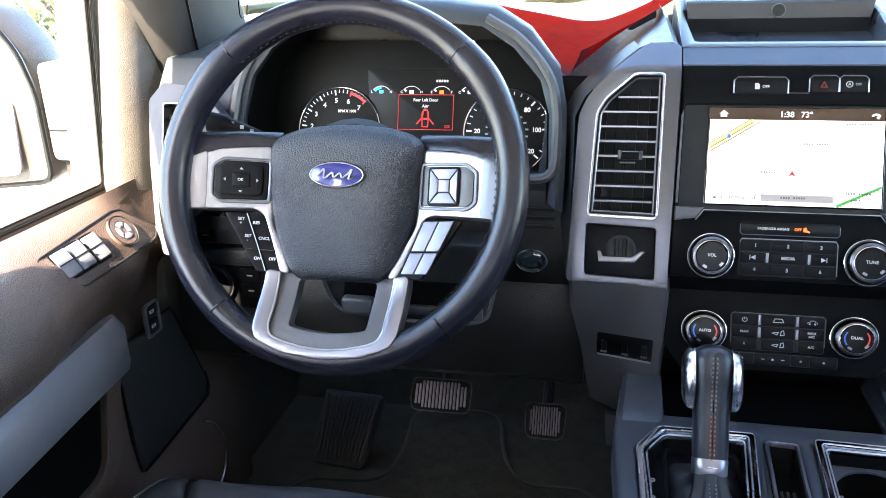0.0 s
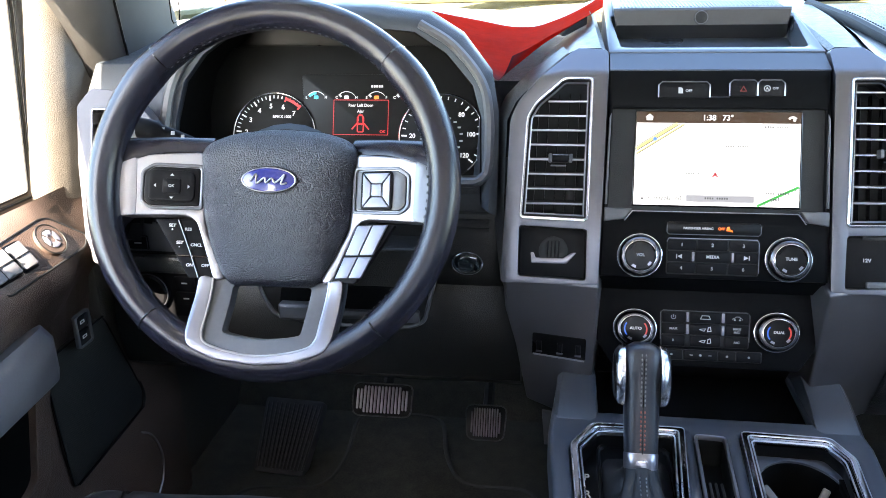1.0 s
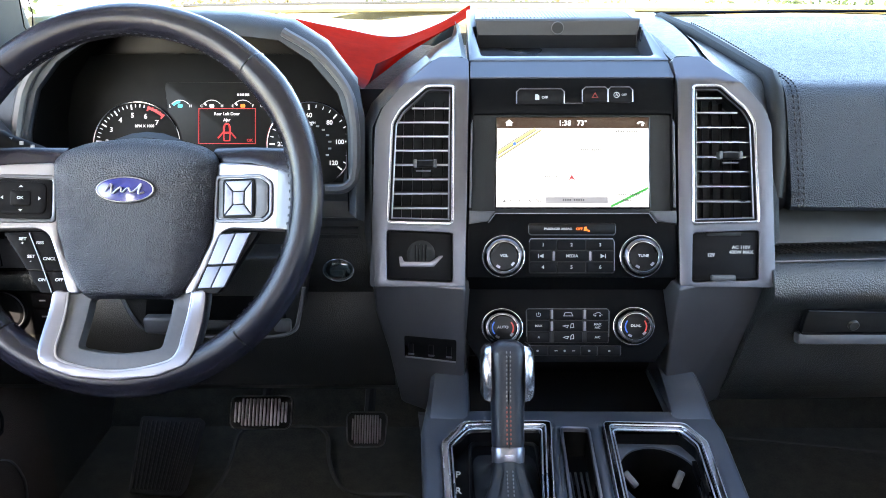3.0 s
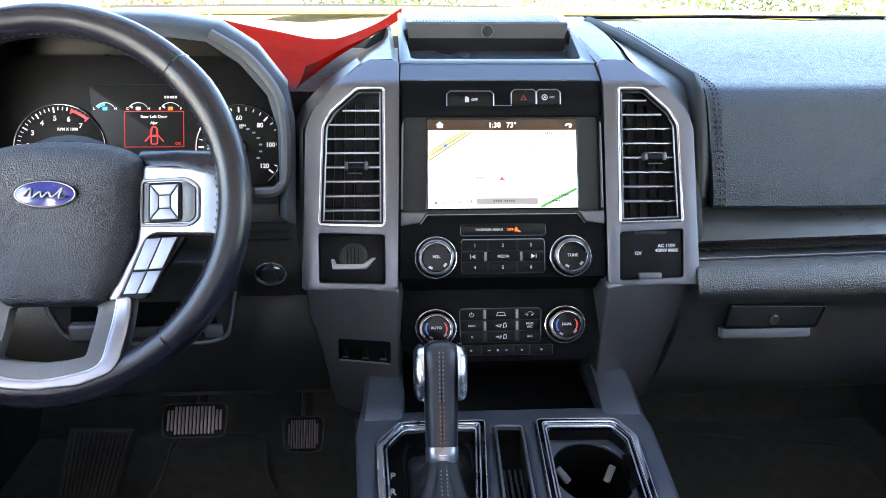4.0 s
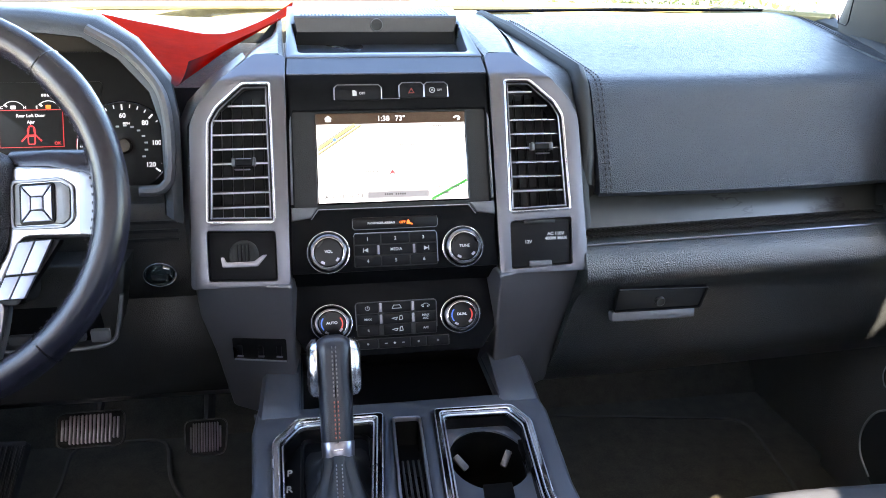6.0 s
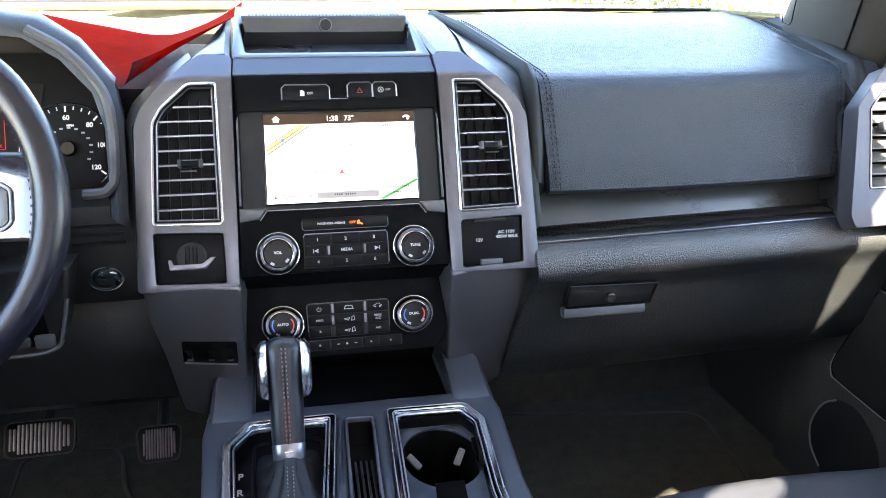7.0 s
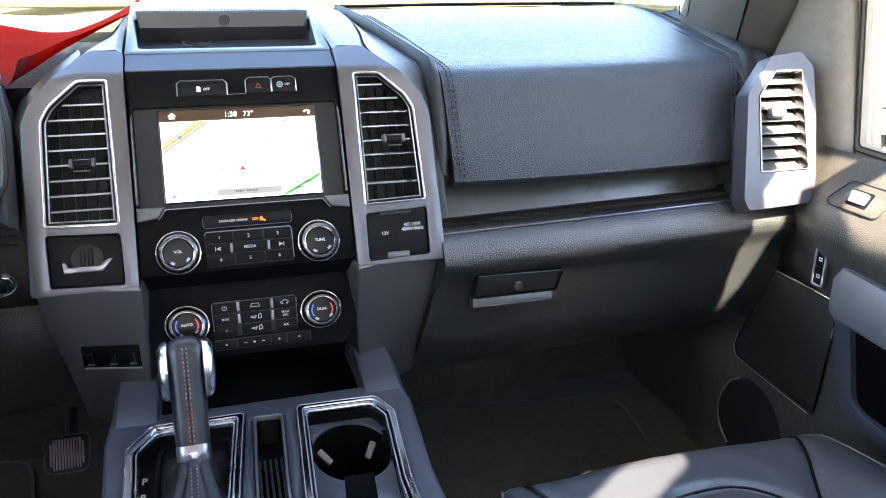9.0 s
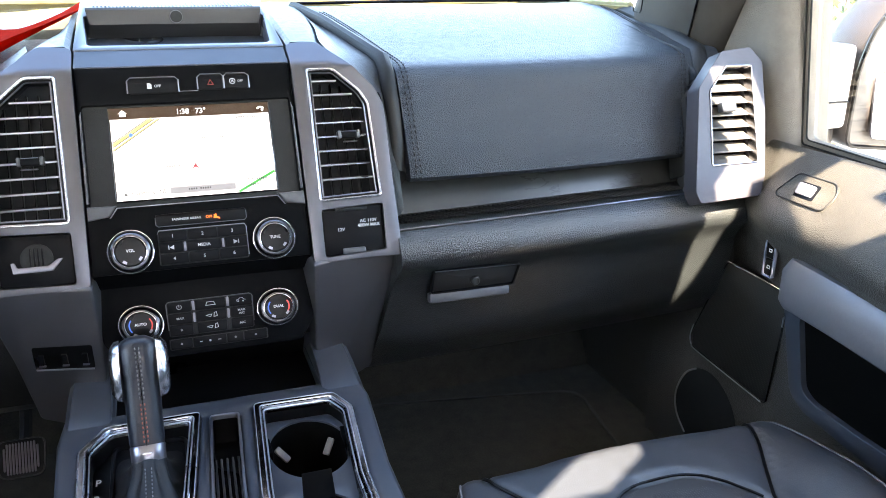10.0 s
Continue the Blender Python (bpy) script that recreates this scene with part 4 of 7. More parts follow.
clim = part("climate_keypad", plate(rrect(-0.0490, -0.0205, 0.0490, 0.0245, 0.003), (), -0.002, 0.001, 0.0006), DARK, stack, at=TO_LOWER)
part("climate_edge", tube([(x, y, 0.001) for x, y in [(-0.0490, -0.012), (-0.0490, 0.021), (-0.046, 0.0245), (0.046, 0.0245), (0.049, 0.021), (0.049, -0.012)]], 0.0006, 6), GREY, clim)
for r, names in enumerate((("", "", ""), ("MAX", "", "MAX\nA/C"), ("R", "", "A/C"))):
    y1 = 0.0235 - r * 0.0147
    for c, word in enumerate(names):
        x0, x1 = ((-0.0480, -0.0215), (-0.0165, 0.0175), (0.0225, 0.0480))[c]
        k = part("key", plate(rrect(x0, y1 - 0.0138, x1, y1, 0.0015), (), 0, 0.0024, 0.0007), KEY, clim)
        xc, yc = (x0 + x1) / 2, y1 - 0.0069
        if word:
            writing("key_word", word, 0.0041, (xc, yc, 0.0025), k)
        elif c == 1:
            for pts in ([(-0.006, -0.002), (0.006, -0.002), (0.004, 0.003), (-0.004, 0.003)],) if r == 0 else ([(-0.007, 0), (-0.001, -0.0025), (0.001, 0.0015), (-0.004, 0.001)], [(0.002, -0.003), (0.007, -0.002), (0.006, 0.004), (0.003, 0.003)]):
                inner = grown([(xc + a, yc + b) for a, b in pts], -0.0008)
                part("flow_sign", plate([(xc + a, yc + b) for a, b in pts], [inner], 0.0024, 0.0026, 0), INK, k)
        else:
            if c == 0:
                part("sign_ring", tube([(xc + 0.0026 * math.cos(t), yc + 0.0026 * math.sin(t), 0.0026) for t in (radians(120 + 300 * i / 16) for i in range(17))], 0.00035, 5), INK, k)
                part("sign_bar", plate(rect(xc - 0.0004, yc, xc + 0.0004, yc + 0.0032), (), 0.0024, 0.0027, 0), INK, k)
            else:
                car = [(-0.0052, -0.001), (-0.0046, 0.0008), (-0.0026, 0.0012), (-0.0010, 0.0028), (0.0022, 0.0028), (0.0036, 0.0010), (0.0050, 0.0006), (0.0052, -0.001)]
                part("car_sign", tube([(xc + x, yc + y, 0.0026) for x, y in car], 0.00035, 5), INK, k)
                for x in (-0.0028, 0.0028):
                    part("wheel_sign", plate(arc(xc + x, yc - 0.0012, 0.0011, 0, 330, 10), (), 0.0024, 0.0027, 0), INK, k)
for x in (-0.0190, 0.0200):
    for y in (0.017, 0.0015):
        part("key_bar", box((0.0030, 0.0120, 0.003), (x, y, 0.0015), 0.0008), SILVER, clim, "small silver bar")
row = part("switch_strip", plate(rrect(-0.0500, -0.0375, 0.0640, -0.0235, 0.002), (), -0.002, 0.001, 0.0006), DARK, stack, at=TO_LOWER)
for x0, x1 in ((-0.049, -0.024), (-0.023, 0.015), (0.016, 0.035), (0.036, 0.0630)):
    k = part("key", plate(rrect(x0, -0.0368, x1, -0.0242, 0.0015), (), 0, 0.0022, 0.0007), KEY, row)
    part("key_dot", plate(arc((x0 + x1) / 2, -0.0305, 0.0014, 0, 340, 10), (), 0.0022, 0.0025, 0), INK if x0 == -0.023 else DIM, k)
    if x0 == -0.023:
        part("minus_sign", plate(rect(-0.0160, -0.0309, -0.0125, -0.0301), (), 0.0022, 0.0025, 0), INK, k)
        part("plus_sign", plate(rect(0.0050, -0.0309, 0.0085, -0.0301), (), 0.0022, 0.0025, 0), INK, k)
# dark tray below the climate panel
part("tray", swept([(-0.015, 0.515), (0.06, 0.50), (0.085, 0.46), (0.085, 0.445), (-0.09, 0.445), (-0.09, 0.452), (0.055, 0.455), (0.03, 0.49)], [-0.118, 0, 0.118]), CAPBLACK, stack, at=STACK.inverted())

# silver towers with vents
TOWER = [(0.1235, 0.1785), (0.1600, 0.1810), (0.2000, 0.1500), (0.2245, 0.1200), (0.2330, 0.0980), (0.2330, -0.0200), (0.2335, -0.0935), (0.1235, -0.0935)]
VENT = [(0.1405, 0.1470), (0.1740, 0.1470), (0.2050, 0.1180), (0.2140, 0.1010), (0.2160, -0.0180), (0.1385, -0.0200)]
SOCKET = [(0.1390, -0.0300), (0.2160, -0.0270), (0.2140, -0.0850), (0.1375, -0.0880)]


def cut_across(bm, heights):
    for y in heights:
        bmesh.ops.bisect_plane(bm, geom=bm.verts[:] + bm.edges[:] + bm.faces[:], plane_co=(0, y, 0), plane_no=(0, 1, 0))
    return bm


def flank_side(s):
    """Flanks turn a little outwards from their inner edges, the right more for brightness."""
    return TO_FLANK @ Matrix.Translation((s * 0.123, 0, 0)) @ Matrix.Rotation(radians(8 * s if s < 0 else 13), 4, "Y") @ Matrix.Translation((-s * 0.123, 0, 0))


def tower(s):
    f = (lambda p: p) if s > 0 else flip
    out, vent, sock = rounded(f(TOWER), 0.006, 3), rounded(f(VENT), 0.005, 3), rounded(f(SOCKET), 0.004, 3)
    part("side_tower", cut_across(plate(out, [vent, sock], -0.09, 0.004, 0.004, 3), (0.150, 0.158, 0.168)), TOWERSILVER, stack, "satin silver side tower")
    # lower flank leaning inwards towards the console
    flank = [(0.1230, 0.0560), (0.1233, -0.0678), (0.1415, -0.1496), (0.2053, -0.1270), (0.2193, -0.0417), (0.2322, 0.0112), (0.2345, 0.0560)]
    part("side_flank", plate(rounded(f(flank), 0.005, 3), (), -0.07, 0.004, 0.005, 3), FLANKLIT, stack, "satin silver lower flank", at=flank_side(s))
    part("vent_rim", plate(vent, [grown(vent, -0.0028)], -0.012, 0.0055, 0.0012), VENTRIM, stack, "bright vent rim")
    part("vent_gap", plate(grown(vent, -0.0028), [grown(vent, -0.0056)], -0.012, 0.0015, 0.0003), CAPBLACK, stack)
    part("vent_line", tube([(x, y, 0.0016) for x, y in grown(vent, -0.0056)], 0.0010, 6, closed=True), SILVER, stack)
    part("vent_line", tube([(x, y, 0.0054) for x, y in grown(vent, -0.0004)], 0.0008, 6, closed=True), CHROME, stack)


tower(-1), tower(1)


def tower_vent(s):
    v = thing("air_vent", STACK, "tall black air vent with horizontal slats in silver tower", "air vent", "dash air vents")
    f = (lambda p: p) if s > 0 else flip
    part("housing", plate(f(grown(VENT, 0.004)), (), -0.075, -0.05, 0), DARK, v)
    top, step = (0.1335, 0.0179) if s > 0 else (0.1215, 0.0173)
    for i in range(8):
        y = top - i * step
        x0, x1 = 0.1415, 0.2125 if y < 0.1 else 0.2125 - (y - 0.1) * 1.0
        b = box((x1 - x0, 0.0026, 0.020), (s * (x0 + x1) / 2, y, -0.014), 0.0008, 1, None, Matrix.Rotation(radians(8), 4, "X"))
        for fc in b.faces:
            fc.material_index = 1 if fc.normal.z > 0.35 else 0
        part("slat", b, [KEY, BRIGHT], v)
    for i in range(5):
        part("rear_vane", box((0.0014, 0.15, 0.018), (s * (0.153 + i * 0.0125), 0.06, -0.050), 0.0005, 1), CAPBLACK, v)
    tx, ty = s * (0.1846 if s > 0 else 0.173), top - 4 * step
    t = part("tab", box((0.0200, 0.0100, 0.012), (tx, ty, -0.0005), 0.0026, 3), KEY, v, "black slider tab")
    for e in (-1, 1):
        part("tab_end", box((0.0042, 0.0098, 0.0122), (tx + e * 0.0116, ty, -0.0006), 0.0014, 2), GREY, t, "grey tab end")
    part("tab_edge", box((0.0180, 0.0011, 0.0010), (tx, ty + 0.0035, 0.0056), 0.0004, 1), SILVER, t)
    part("tab_slot", box((0.018, 0.0016, 0.004), (tx + s * 0.002, ty - 0.0085, -0.003), 0.0006, 1), SILVER, v)
    return v


DASH_VENTS = (tower_vent(-1), tower_vent(1))
# left tower: sensor panel with round grille; right tower: socket cover
lp = part("sensor_panel", plate(rounded(flip(grown(SOCKET, -0.0012)), 0.003, 3), (), -0.01, -0.002, 0.001), KEY, stack)
part("round_grille", turned([(0.0165, -0.002), (0.0165, -0.0005), (0.014, 0.0008), (0.012, 0.0005)], 28, m=Matrix.Translation((-0.1755, -0.0555, 0))), DARK, lp)
for i in range(4):
    part("grille_bar", box((0.0016, 0.020, 0.002), (-0.1815 + i * 0.004, -0.0540, 0.0005), 0.0005, 1), KEY, lp)
part("bracket", plate(rounded([(-0.2010, -0.0580), (-0.1975, -0.0580), (-0.1950, -0.0640), (-0.1640, -0.0640), (-0.1540, -0.0570), (-0.1490, -0.0570), (-0.1600, -0.0700), (-0.1990, -0.0700)], 0.001, 2), (), -0.002, 0.002, 0.0006), SILVER, lp, "silver bracket")
rp = part("socket_cover", plate(rounded(grown(SOCKET, -0.0012), 0.003, 3), (), -0.01, -0.0005, 0.001), KEY, stack, "black power socket cover")
part("cover_tab", plate(rrect(0.1600, -0.0865, 0.1880, -0.0790, 0.002), (), -0.001, 0.004, 0.0015), GREY, rp)
part("cover_hinge", plate(rrect(0.1560, -0.0335, 0.1960, -0.0290, 0.001), (), -0.001, 0.0012, 0.0006), DARK, rp)
writing("socket_word", "12V", 0.0056, (0.1610, -0.0560, -0.0003), rp)
writing("socket_word", "AC 110V\n400W MAX", 0.0056, (0.1960, -0.0500, -0.0003), rp)
# small slot with clips low on the left flank
slot = part("clip_slot", plate(rrect(-0.1985, -0.0530, -0.1340, -0.0200, 0.003), (), 0.002, 0.0046, 0.0006), CAPBLACK, stack, at=flank_side(-1))
for x in (-0.190, -0.165, -0.143):
    part("clip", box((0.006, 0.014, 0.004), (x, -0.0370, 0.005), 0.0012), KEY, slot)
    part("clip_lip", box((0.0075, 0.0016, 0.0030), (x, -0.0460, 0.0055), 0.0006), SILVER, slot)
part("slot_edge", tube([(-0.1975, -0.0515, 0.0050), (-0.1350, -0.0530, 0.0054)], 0.0012, 6), BRIGHT, slot)


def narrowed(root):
    """Stack narrowed upwards to fit the camera's view; rim leans back, lower face widens."""
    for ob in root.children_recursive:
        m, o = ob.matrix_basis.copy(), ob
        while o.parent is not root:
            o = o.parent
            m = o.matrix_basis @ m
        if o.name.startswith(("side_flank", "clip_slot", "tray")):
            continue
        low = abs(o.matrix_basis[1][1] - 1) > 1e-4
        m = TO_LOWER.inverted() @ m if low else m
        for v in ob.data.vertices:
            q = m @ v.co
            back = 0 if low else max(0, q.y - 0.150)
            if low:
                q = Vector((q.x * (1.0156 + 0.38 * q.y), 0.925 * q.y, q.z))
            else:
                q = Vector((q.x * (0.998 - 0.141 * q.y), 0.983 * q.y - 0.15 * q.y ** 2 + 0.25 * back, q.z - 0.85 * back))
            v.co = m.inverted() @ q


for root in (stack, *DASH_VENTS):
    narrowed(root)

# storage bin and speaker on top of the stack
topm = Matrix.Translation((0, 0.079, 0.8605)) @ Matrix.Rotation(radians(13), 4, "X")
bin_out = [(-0.120, 0.0), (0.120, 0.0), (0.119, 0.215), (-0.119, 0.215)]
bin_hole = rounded([(-0.104, 0.016), (0.104, 0.016), (0.112, 0.135), (-0.112, 0.135)], 0.008)
tray_top = thing("dash_bin", topm, "open dash-top storage bin with speaker grille", "storage bin")
# rim and floor carry the sky's reflection in their colour
part("rim", plate(bin_out, [bin_hole], -0.05, 0.0, 0.003), SKYGREY, tray_top, "grey bin rim with sky blue painted in")
part("bin_floor", plate(rect(-0.112, 0.01, 0.112, 0.14), (), -0.05, -0.030, 0), SKYGREY, tray_top)
bar = part("speaker", skin([[(x * 0.965, 0.1225, -0.0085), (x, 0.128, 0.009), (x, 0.131, 0.0110), (x, 0.208, 0.0005), (x, 0.208, -0.03), (x, 0.135, -0.03)] for x in (-0.109, 0.109)]), GREYFLANK, tray_top, "grey speaker housing")
grill = bmesh.new()
for i in range(44):
    for j in range(9):
        box((0.0022, 0.0035, 0.0016), (-0.099 + i * 0.0046, 0.139 + j * 0.0074, 0.0105 - j * 0.00108), 0.0004, 1, grill)
tagged(part("grille", grill, SILVER, bar, "fine perforated speaker grille"), kind="stuff")
part("badge", turned([(0.0085, 0), (0.0085, 0.0015), (0.0075, 0.0022)], 28, m=Matrix.Translation((0, 0.1247, 0.0005)) @ Matrix.Rotation(radians(66), 4, "X")), DARK, bar, "round badge")
part("badge_ring", tube([(0.0078 * math.cos(a), 0.1229 + 0.0029 * math.sin(a), 0.0010 + 0.0072 * math.sin(a)) for a in (2 * math.pi * i / 28 for i in range(28))], 0.0006, 6, closed=True), GREY, bar)
# leather shoulders running back from the towers
for s in (-1, 1):
    rings = []
    for k in range(9):
        t = k / 8
        y, z = 0.083 + 0.40 * t, 0.8640 + 0.050 * t - 0.020 * t * t
        xi, xo = 0.1225 + 0.010 * t, 0.166 + (0.040 * t if s > 0 else -0.022 * t)
        low = 0.034 * t if s < 0 else 0
        rings.append([(s * xi, y, z - 0.07), (s * xi, y, z - 0.004), (s * (xi + 0.006), y, z), (s * (xo - 0.012), y, z - low), (s * xo, y, z - 0.006 - low), (s * (xo + 0.045), y + 0.004, z - 0.055 - low * 0.3), (s * (xo + 0.060), y + 0.004, z - 0.085)])
    part("stack_shoulder", skin(rings), HOODSKIN, dash, "leather-grained shoulder", 30)
    if s > 0:
        near = [(0.196, 0.40, 0.886), (0.180, 0.20, 0.873), (0.166, 0.082, 0.861), (0.2000, 0.066, 0.832), (0.2250, 0.053, 0.806), (0.2345, 0.044, 0.786), (0.2345, -0.02, 0.66)]
        far = [(0.199, 0.42, 0.886), (0.225, 0.28, 0.866), (0.240, 0.16, 0.845), (0.2480, 0.105, 0.836), (0.2495, 0.082, 0.818), (0.2495, 0.055, 0.772), (0.2495, 0.005, 0.66)]
        mid = [((a[0] + b[0]) / 2, (a[1] + b[1]) / 2 + 0.004, (a[2] + b[2]) / 2 - 0.005) for a, b in zip(near, far)]
        side = [smooth_path(q, 24) for q in (near, mid, far)]
    else:
        side = [[(-0.166, 0.080, 0.860), (-0.2000, 0.066, 0.832), (-0.2250, 0.053, 0.806), (-0.2345, 0.044, 0.786), (-0.2345, -0.02, 0.66), (-0.226, -0.05, 0.60)],
                [(-0.172, 0.12, 0.862), (-0.210, 0.11, 0.836), (-0.240, 0.10, 0.806), (-0.252, 0.09, 0.780), (-0.250, 0.05, 0.66), (-0.240, 0.02, 0.60)]]
    part("tower_side", skin(side, closed=False), PLASTIC, dash)

# ---- side vents at the dash ends ----
SIDEVENT = [(0.016, 0.100), (0.066, 0.105), (0.084, 0.083), (0.078, 0.010), (0.064, -0.078), (0.052, -0.106), (-0.048, -0.110), (-0.054, -0.094), (-0.028, 0.050)]
SIDEHOLE = [(0.020, 0.080), (0.064, 0.080), (0.055, -0.060), (-0.0235, -0.060), (-0.0115, 0.046)]
# the driver's vent is cut to a narrow foot to fit the camera's view
DRIVERVENT = [(0.016, 0.100), (0.066, 0.105), (0.084, 0.083), (0.078, 0.010), (0.064, -0.078), (0.052, -0.106), (0.036, -0.108), (0.030, -0.060), (-0.014, -0.020), (-0.028, 0.050)]
DRIVERHOLE = [(0.020, 0.080), (0.064, 0.080), (0.060, -0.010), (0.054, -0.072), (0.042, -0.072), (0.036, -0.048), (-0.002, -0.012), (-0.0115, 0.046)]


def side_vent(s):
    m = Matrix.Translation((0.70 if s > 0 else -0.668, -0.02, 0.75 if s > 0 else 0.728)) @ Matrix.Rotation(radians(68), 4, "X")
    v = thing("air_vent", m, "silver-framed air vent at the dash end", "air vent", "dash end vents")
    f = (lambda p: p) if s > 0 else flip
    shape, gap = (SIDEVENT, SIDEHOLE) if s > 0 else (DRIVERVENT, DRIVERHOLE)
    out, hole = rounded(f(shape), 0.004, 2), rounded(f(gap), 0.004, 3)
    part("surround", plate(out, [hole], -0.022, 0.006, 0.0085, 1), ENDVENT, v, "satin silver surround")
    part("rim", plate(hole, [grown(hole, -0.0020)], -0.01, 0.0075, 0.0008), VENTRIM, v)
    part("housing", plate(f(grown(gap, 0.003)), (), -0.09, -0.045, 0), DARK, v)
    for i in range(8):
        y = -0.050 + i * 0.0172
        x1, x0 = 0.054 + (y + 0.06) * 0.064, -0.0220 + (y + 0.06) * 0.113 if y < 0.046 else -0.010 + (y - 0.046) * 0.93
        if s < 0 and y < -0.012:
            x0 = min(0.040, -0.002 - (y + 0.012) * 1.05)
        b = box((x1 - x0, 0.0030, 0.024), (s * (x0 + x1) / 2, y, -0.014), 0.001, 1, None, Matrix.Rotation(radians(40), 4, "X"))
        part("slat", b, ENDSLAT, v)
    for i in range(4):
        part("rear_vane", box((0.0016, 0.12, 0.02), (s * (-0.008 + i * 0.016), 0.005, -0.036), 0.0006, 1), KEY, v)
    part("tab", box((0.024, 0.014, 0.013), (s * 0.018, 0.022, 0.001), 0.003, 3), SKYGREY, v, "grey slider tab")
    back = skin([[(x, y, 0.0) for x, y in out], [(x * 0.98 + s * 0.040, y * 0.97, -0.10) for x, y in out]], True, False)
    part("shell", back, PLASTIC, v)
    return v


side_vent(-1), side_vent(1)

# ---- instrument cluster ----
clus = thing("instrument_cluster", GAUGE, "instrument cluster with two round gauges and warning screen", "gauges")
part("face_plate", plate(rrect(-0.250, -0.085, 0.132, 0.100, 0.05), (), -0.01, -0.004, 0.001), CLUSTER, clus, "dark face plate")
part("screen_band", plate(rounded([(-0.108, -0.05), (0.024, -0.05), (0.050, 0.062), (-0.120, 0.062)], 0.006), (), -0.006, -0.002, 0.001), CLUSTERLCD, clus, "dim display panel")


def gauge(cx, cy, r, words, a0, a1, red_from, size):
    g = part("gauge", plate(arc(cx, cy, r, 0, 355, 48), (), -0.005, -0.0015, 0.0006), CLUSTER, clus, "round black gauge")
    part("gauge_ring", tube([(cx + r * math.cos(a), cy + r * math.sin(a), 0.0) for a in (radians(-50 + 280 * i / 60) for i in range(61))], 0.0011, 6), CHROME, g)
    n = len(words)
    for i in range((n - 1) * 4 + 1):
        a = radians(a0 + (a1 - a0) * i / ((n - 1) * 4))
        hot = i / 4 >= red_from
        d = Vector((math.cos(a), math.sin(a)))
        w = 0.0010 if i % 4 == 0 else 0.0006
        p, q, k = Vector((cx, cy)) + d * (r - 0.003), Vector((cx, cy)) + d * (r - (0.0100 if i % 4 == 0 else 0.0072)), Vector((-d.y, d.x)) * w
        part("tick", plate([tuple(p + k), tuple(p - k), tuple(q - k), tuple(q + k)], (), -0.0015, -0.001, 0), LAMPRED if hot else LAMPWHITE, g)
        if i % 4 == 0 and words[i // 4]:
            c = Vector((cx, cy)) + d * (r - 0.0175)
            writing("gauge_number", words[i // 4], size * 0.9, (c.x, c.y, -0.0012), g, LAMPWHITE)
    if red_from < n:
        b0 = a0 + (a1 - a0) * red_from / (n - 1)
        part("red_band", plate(band(cx, cy, r - 0.0075, r - 0.004, a1, b0, 8), (), -0.0015, -0.0008, 0), LAMPRED, g)
    part("hub", turned([(0.010, -0.002), (0.010, 0.004), (0.008, 0.006)], 24, m=Matrix.Translation((cx, cy, 0))), GLOSS, g)
    return g


g1 = gauge(-0.156, -0.021, 0.057, ("0", "1", "2", "3", "4", "5", "6", "7"), 225, 48, 6, 0.0098)
writing("gauge_word", "RPM X 1000", 0.0050, (-0.146, 0.004, -0.0012), g1, LAMPWHITE)
writing("gauge_word", "MPH", 0.0042, (0.076, 0.008, -0.0012), gauge(0.073, -0.021, 0.0565, ("0", "20", "40", "60", "80", "100", "120"), 222, -38, 99, 0.0090), LAMPWHITE)
for i in range(13):
    a = radians(205 - 235 * i / 12)
    part("speed_bar", plate(rrect(-0.0021, -0.0011, 0.0021, 0.0011, 0.0004), (), -0.0014, -0.0009, 0), DIM, clus, at=Matrix.Translation((0.073 + 0.0265 * math.cos(a), -0.021 + 0.0265 * math.sin(a), 0.0)))
for i, (x, mat_, name) in enumerate(((-0.099, LAMPTEAL, "temperature_gauge"), (-0.057, LAMPWHITE, "temperature_gauge"), (-0.016, LAMPAMBER, "fuel_gauge"), (0.022, LAMPWHITE, "temperature_gauge"))):
    s = part(name, plate(band(x, 0.024, 0.0140, 0.0148, 40, 140, 10), (), -0.002, -0.0012, 0), LAMPWHITE, clus, "small arc gauge")
    part("fill", plate(band(x, 0.024, 0.0105, 0.0135, 90 if mat_ is LAMPTEAL else 128, 140, 8), (), -0.002, -0.0012, 0), LAMPTEAL if mat_ is LAMPTEAL else LAMPWHITE, s)
    part("sign", plate(rrect(x - 0.003, 0.0285, x + 0.003, 0.0330, 0.001), (), -0.002, -0.0012, 0), mat_, s)
    for e, w in ((-1, "LCEC"[i]), (1, "HHFH"[i])):
        writing("end_letter", w, 0.0048, (x + e * 0.0135, 0.0305, -0.0015), s, LAMPWHITE)
for k in range(5):
    part("range_bar", plate(rect(-0.0235 + k * 0.0034, 0.0440, -0.0212 + k * 0.0034, 0.0470), (), -0.002, -0.0012, 0), LAMPWHITE, clus)
warn = part("warning_box", plate(rect(-0.0745, -0.0195, 0.0010, 0.0275), [rect(-0.0738, -0.0188, 0.0003, 0.0268)], -0.002, -0.0010, 0), LAMPRED, clus, "red-framed warning message")
writing("warning_word", "Rear Left Door", 0.0054, (-0.0370, 0.0200, -0.0012), warn, LAMPWHITE)
writing("warning_word", "Ajar", 0.0054, (-0.0370, 0.0120, -0.0012), warn, LAMPWHITE)
writing("ok_word", "OK", 0.0052, (-0.0065, -0.0150, -0.0012), warn, LAMPRED)
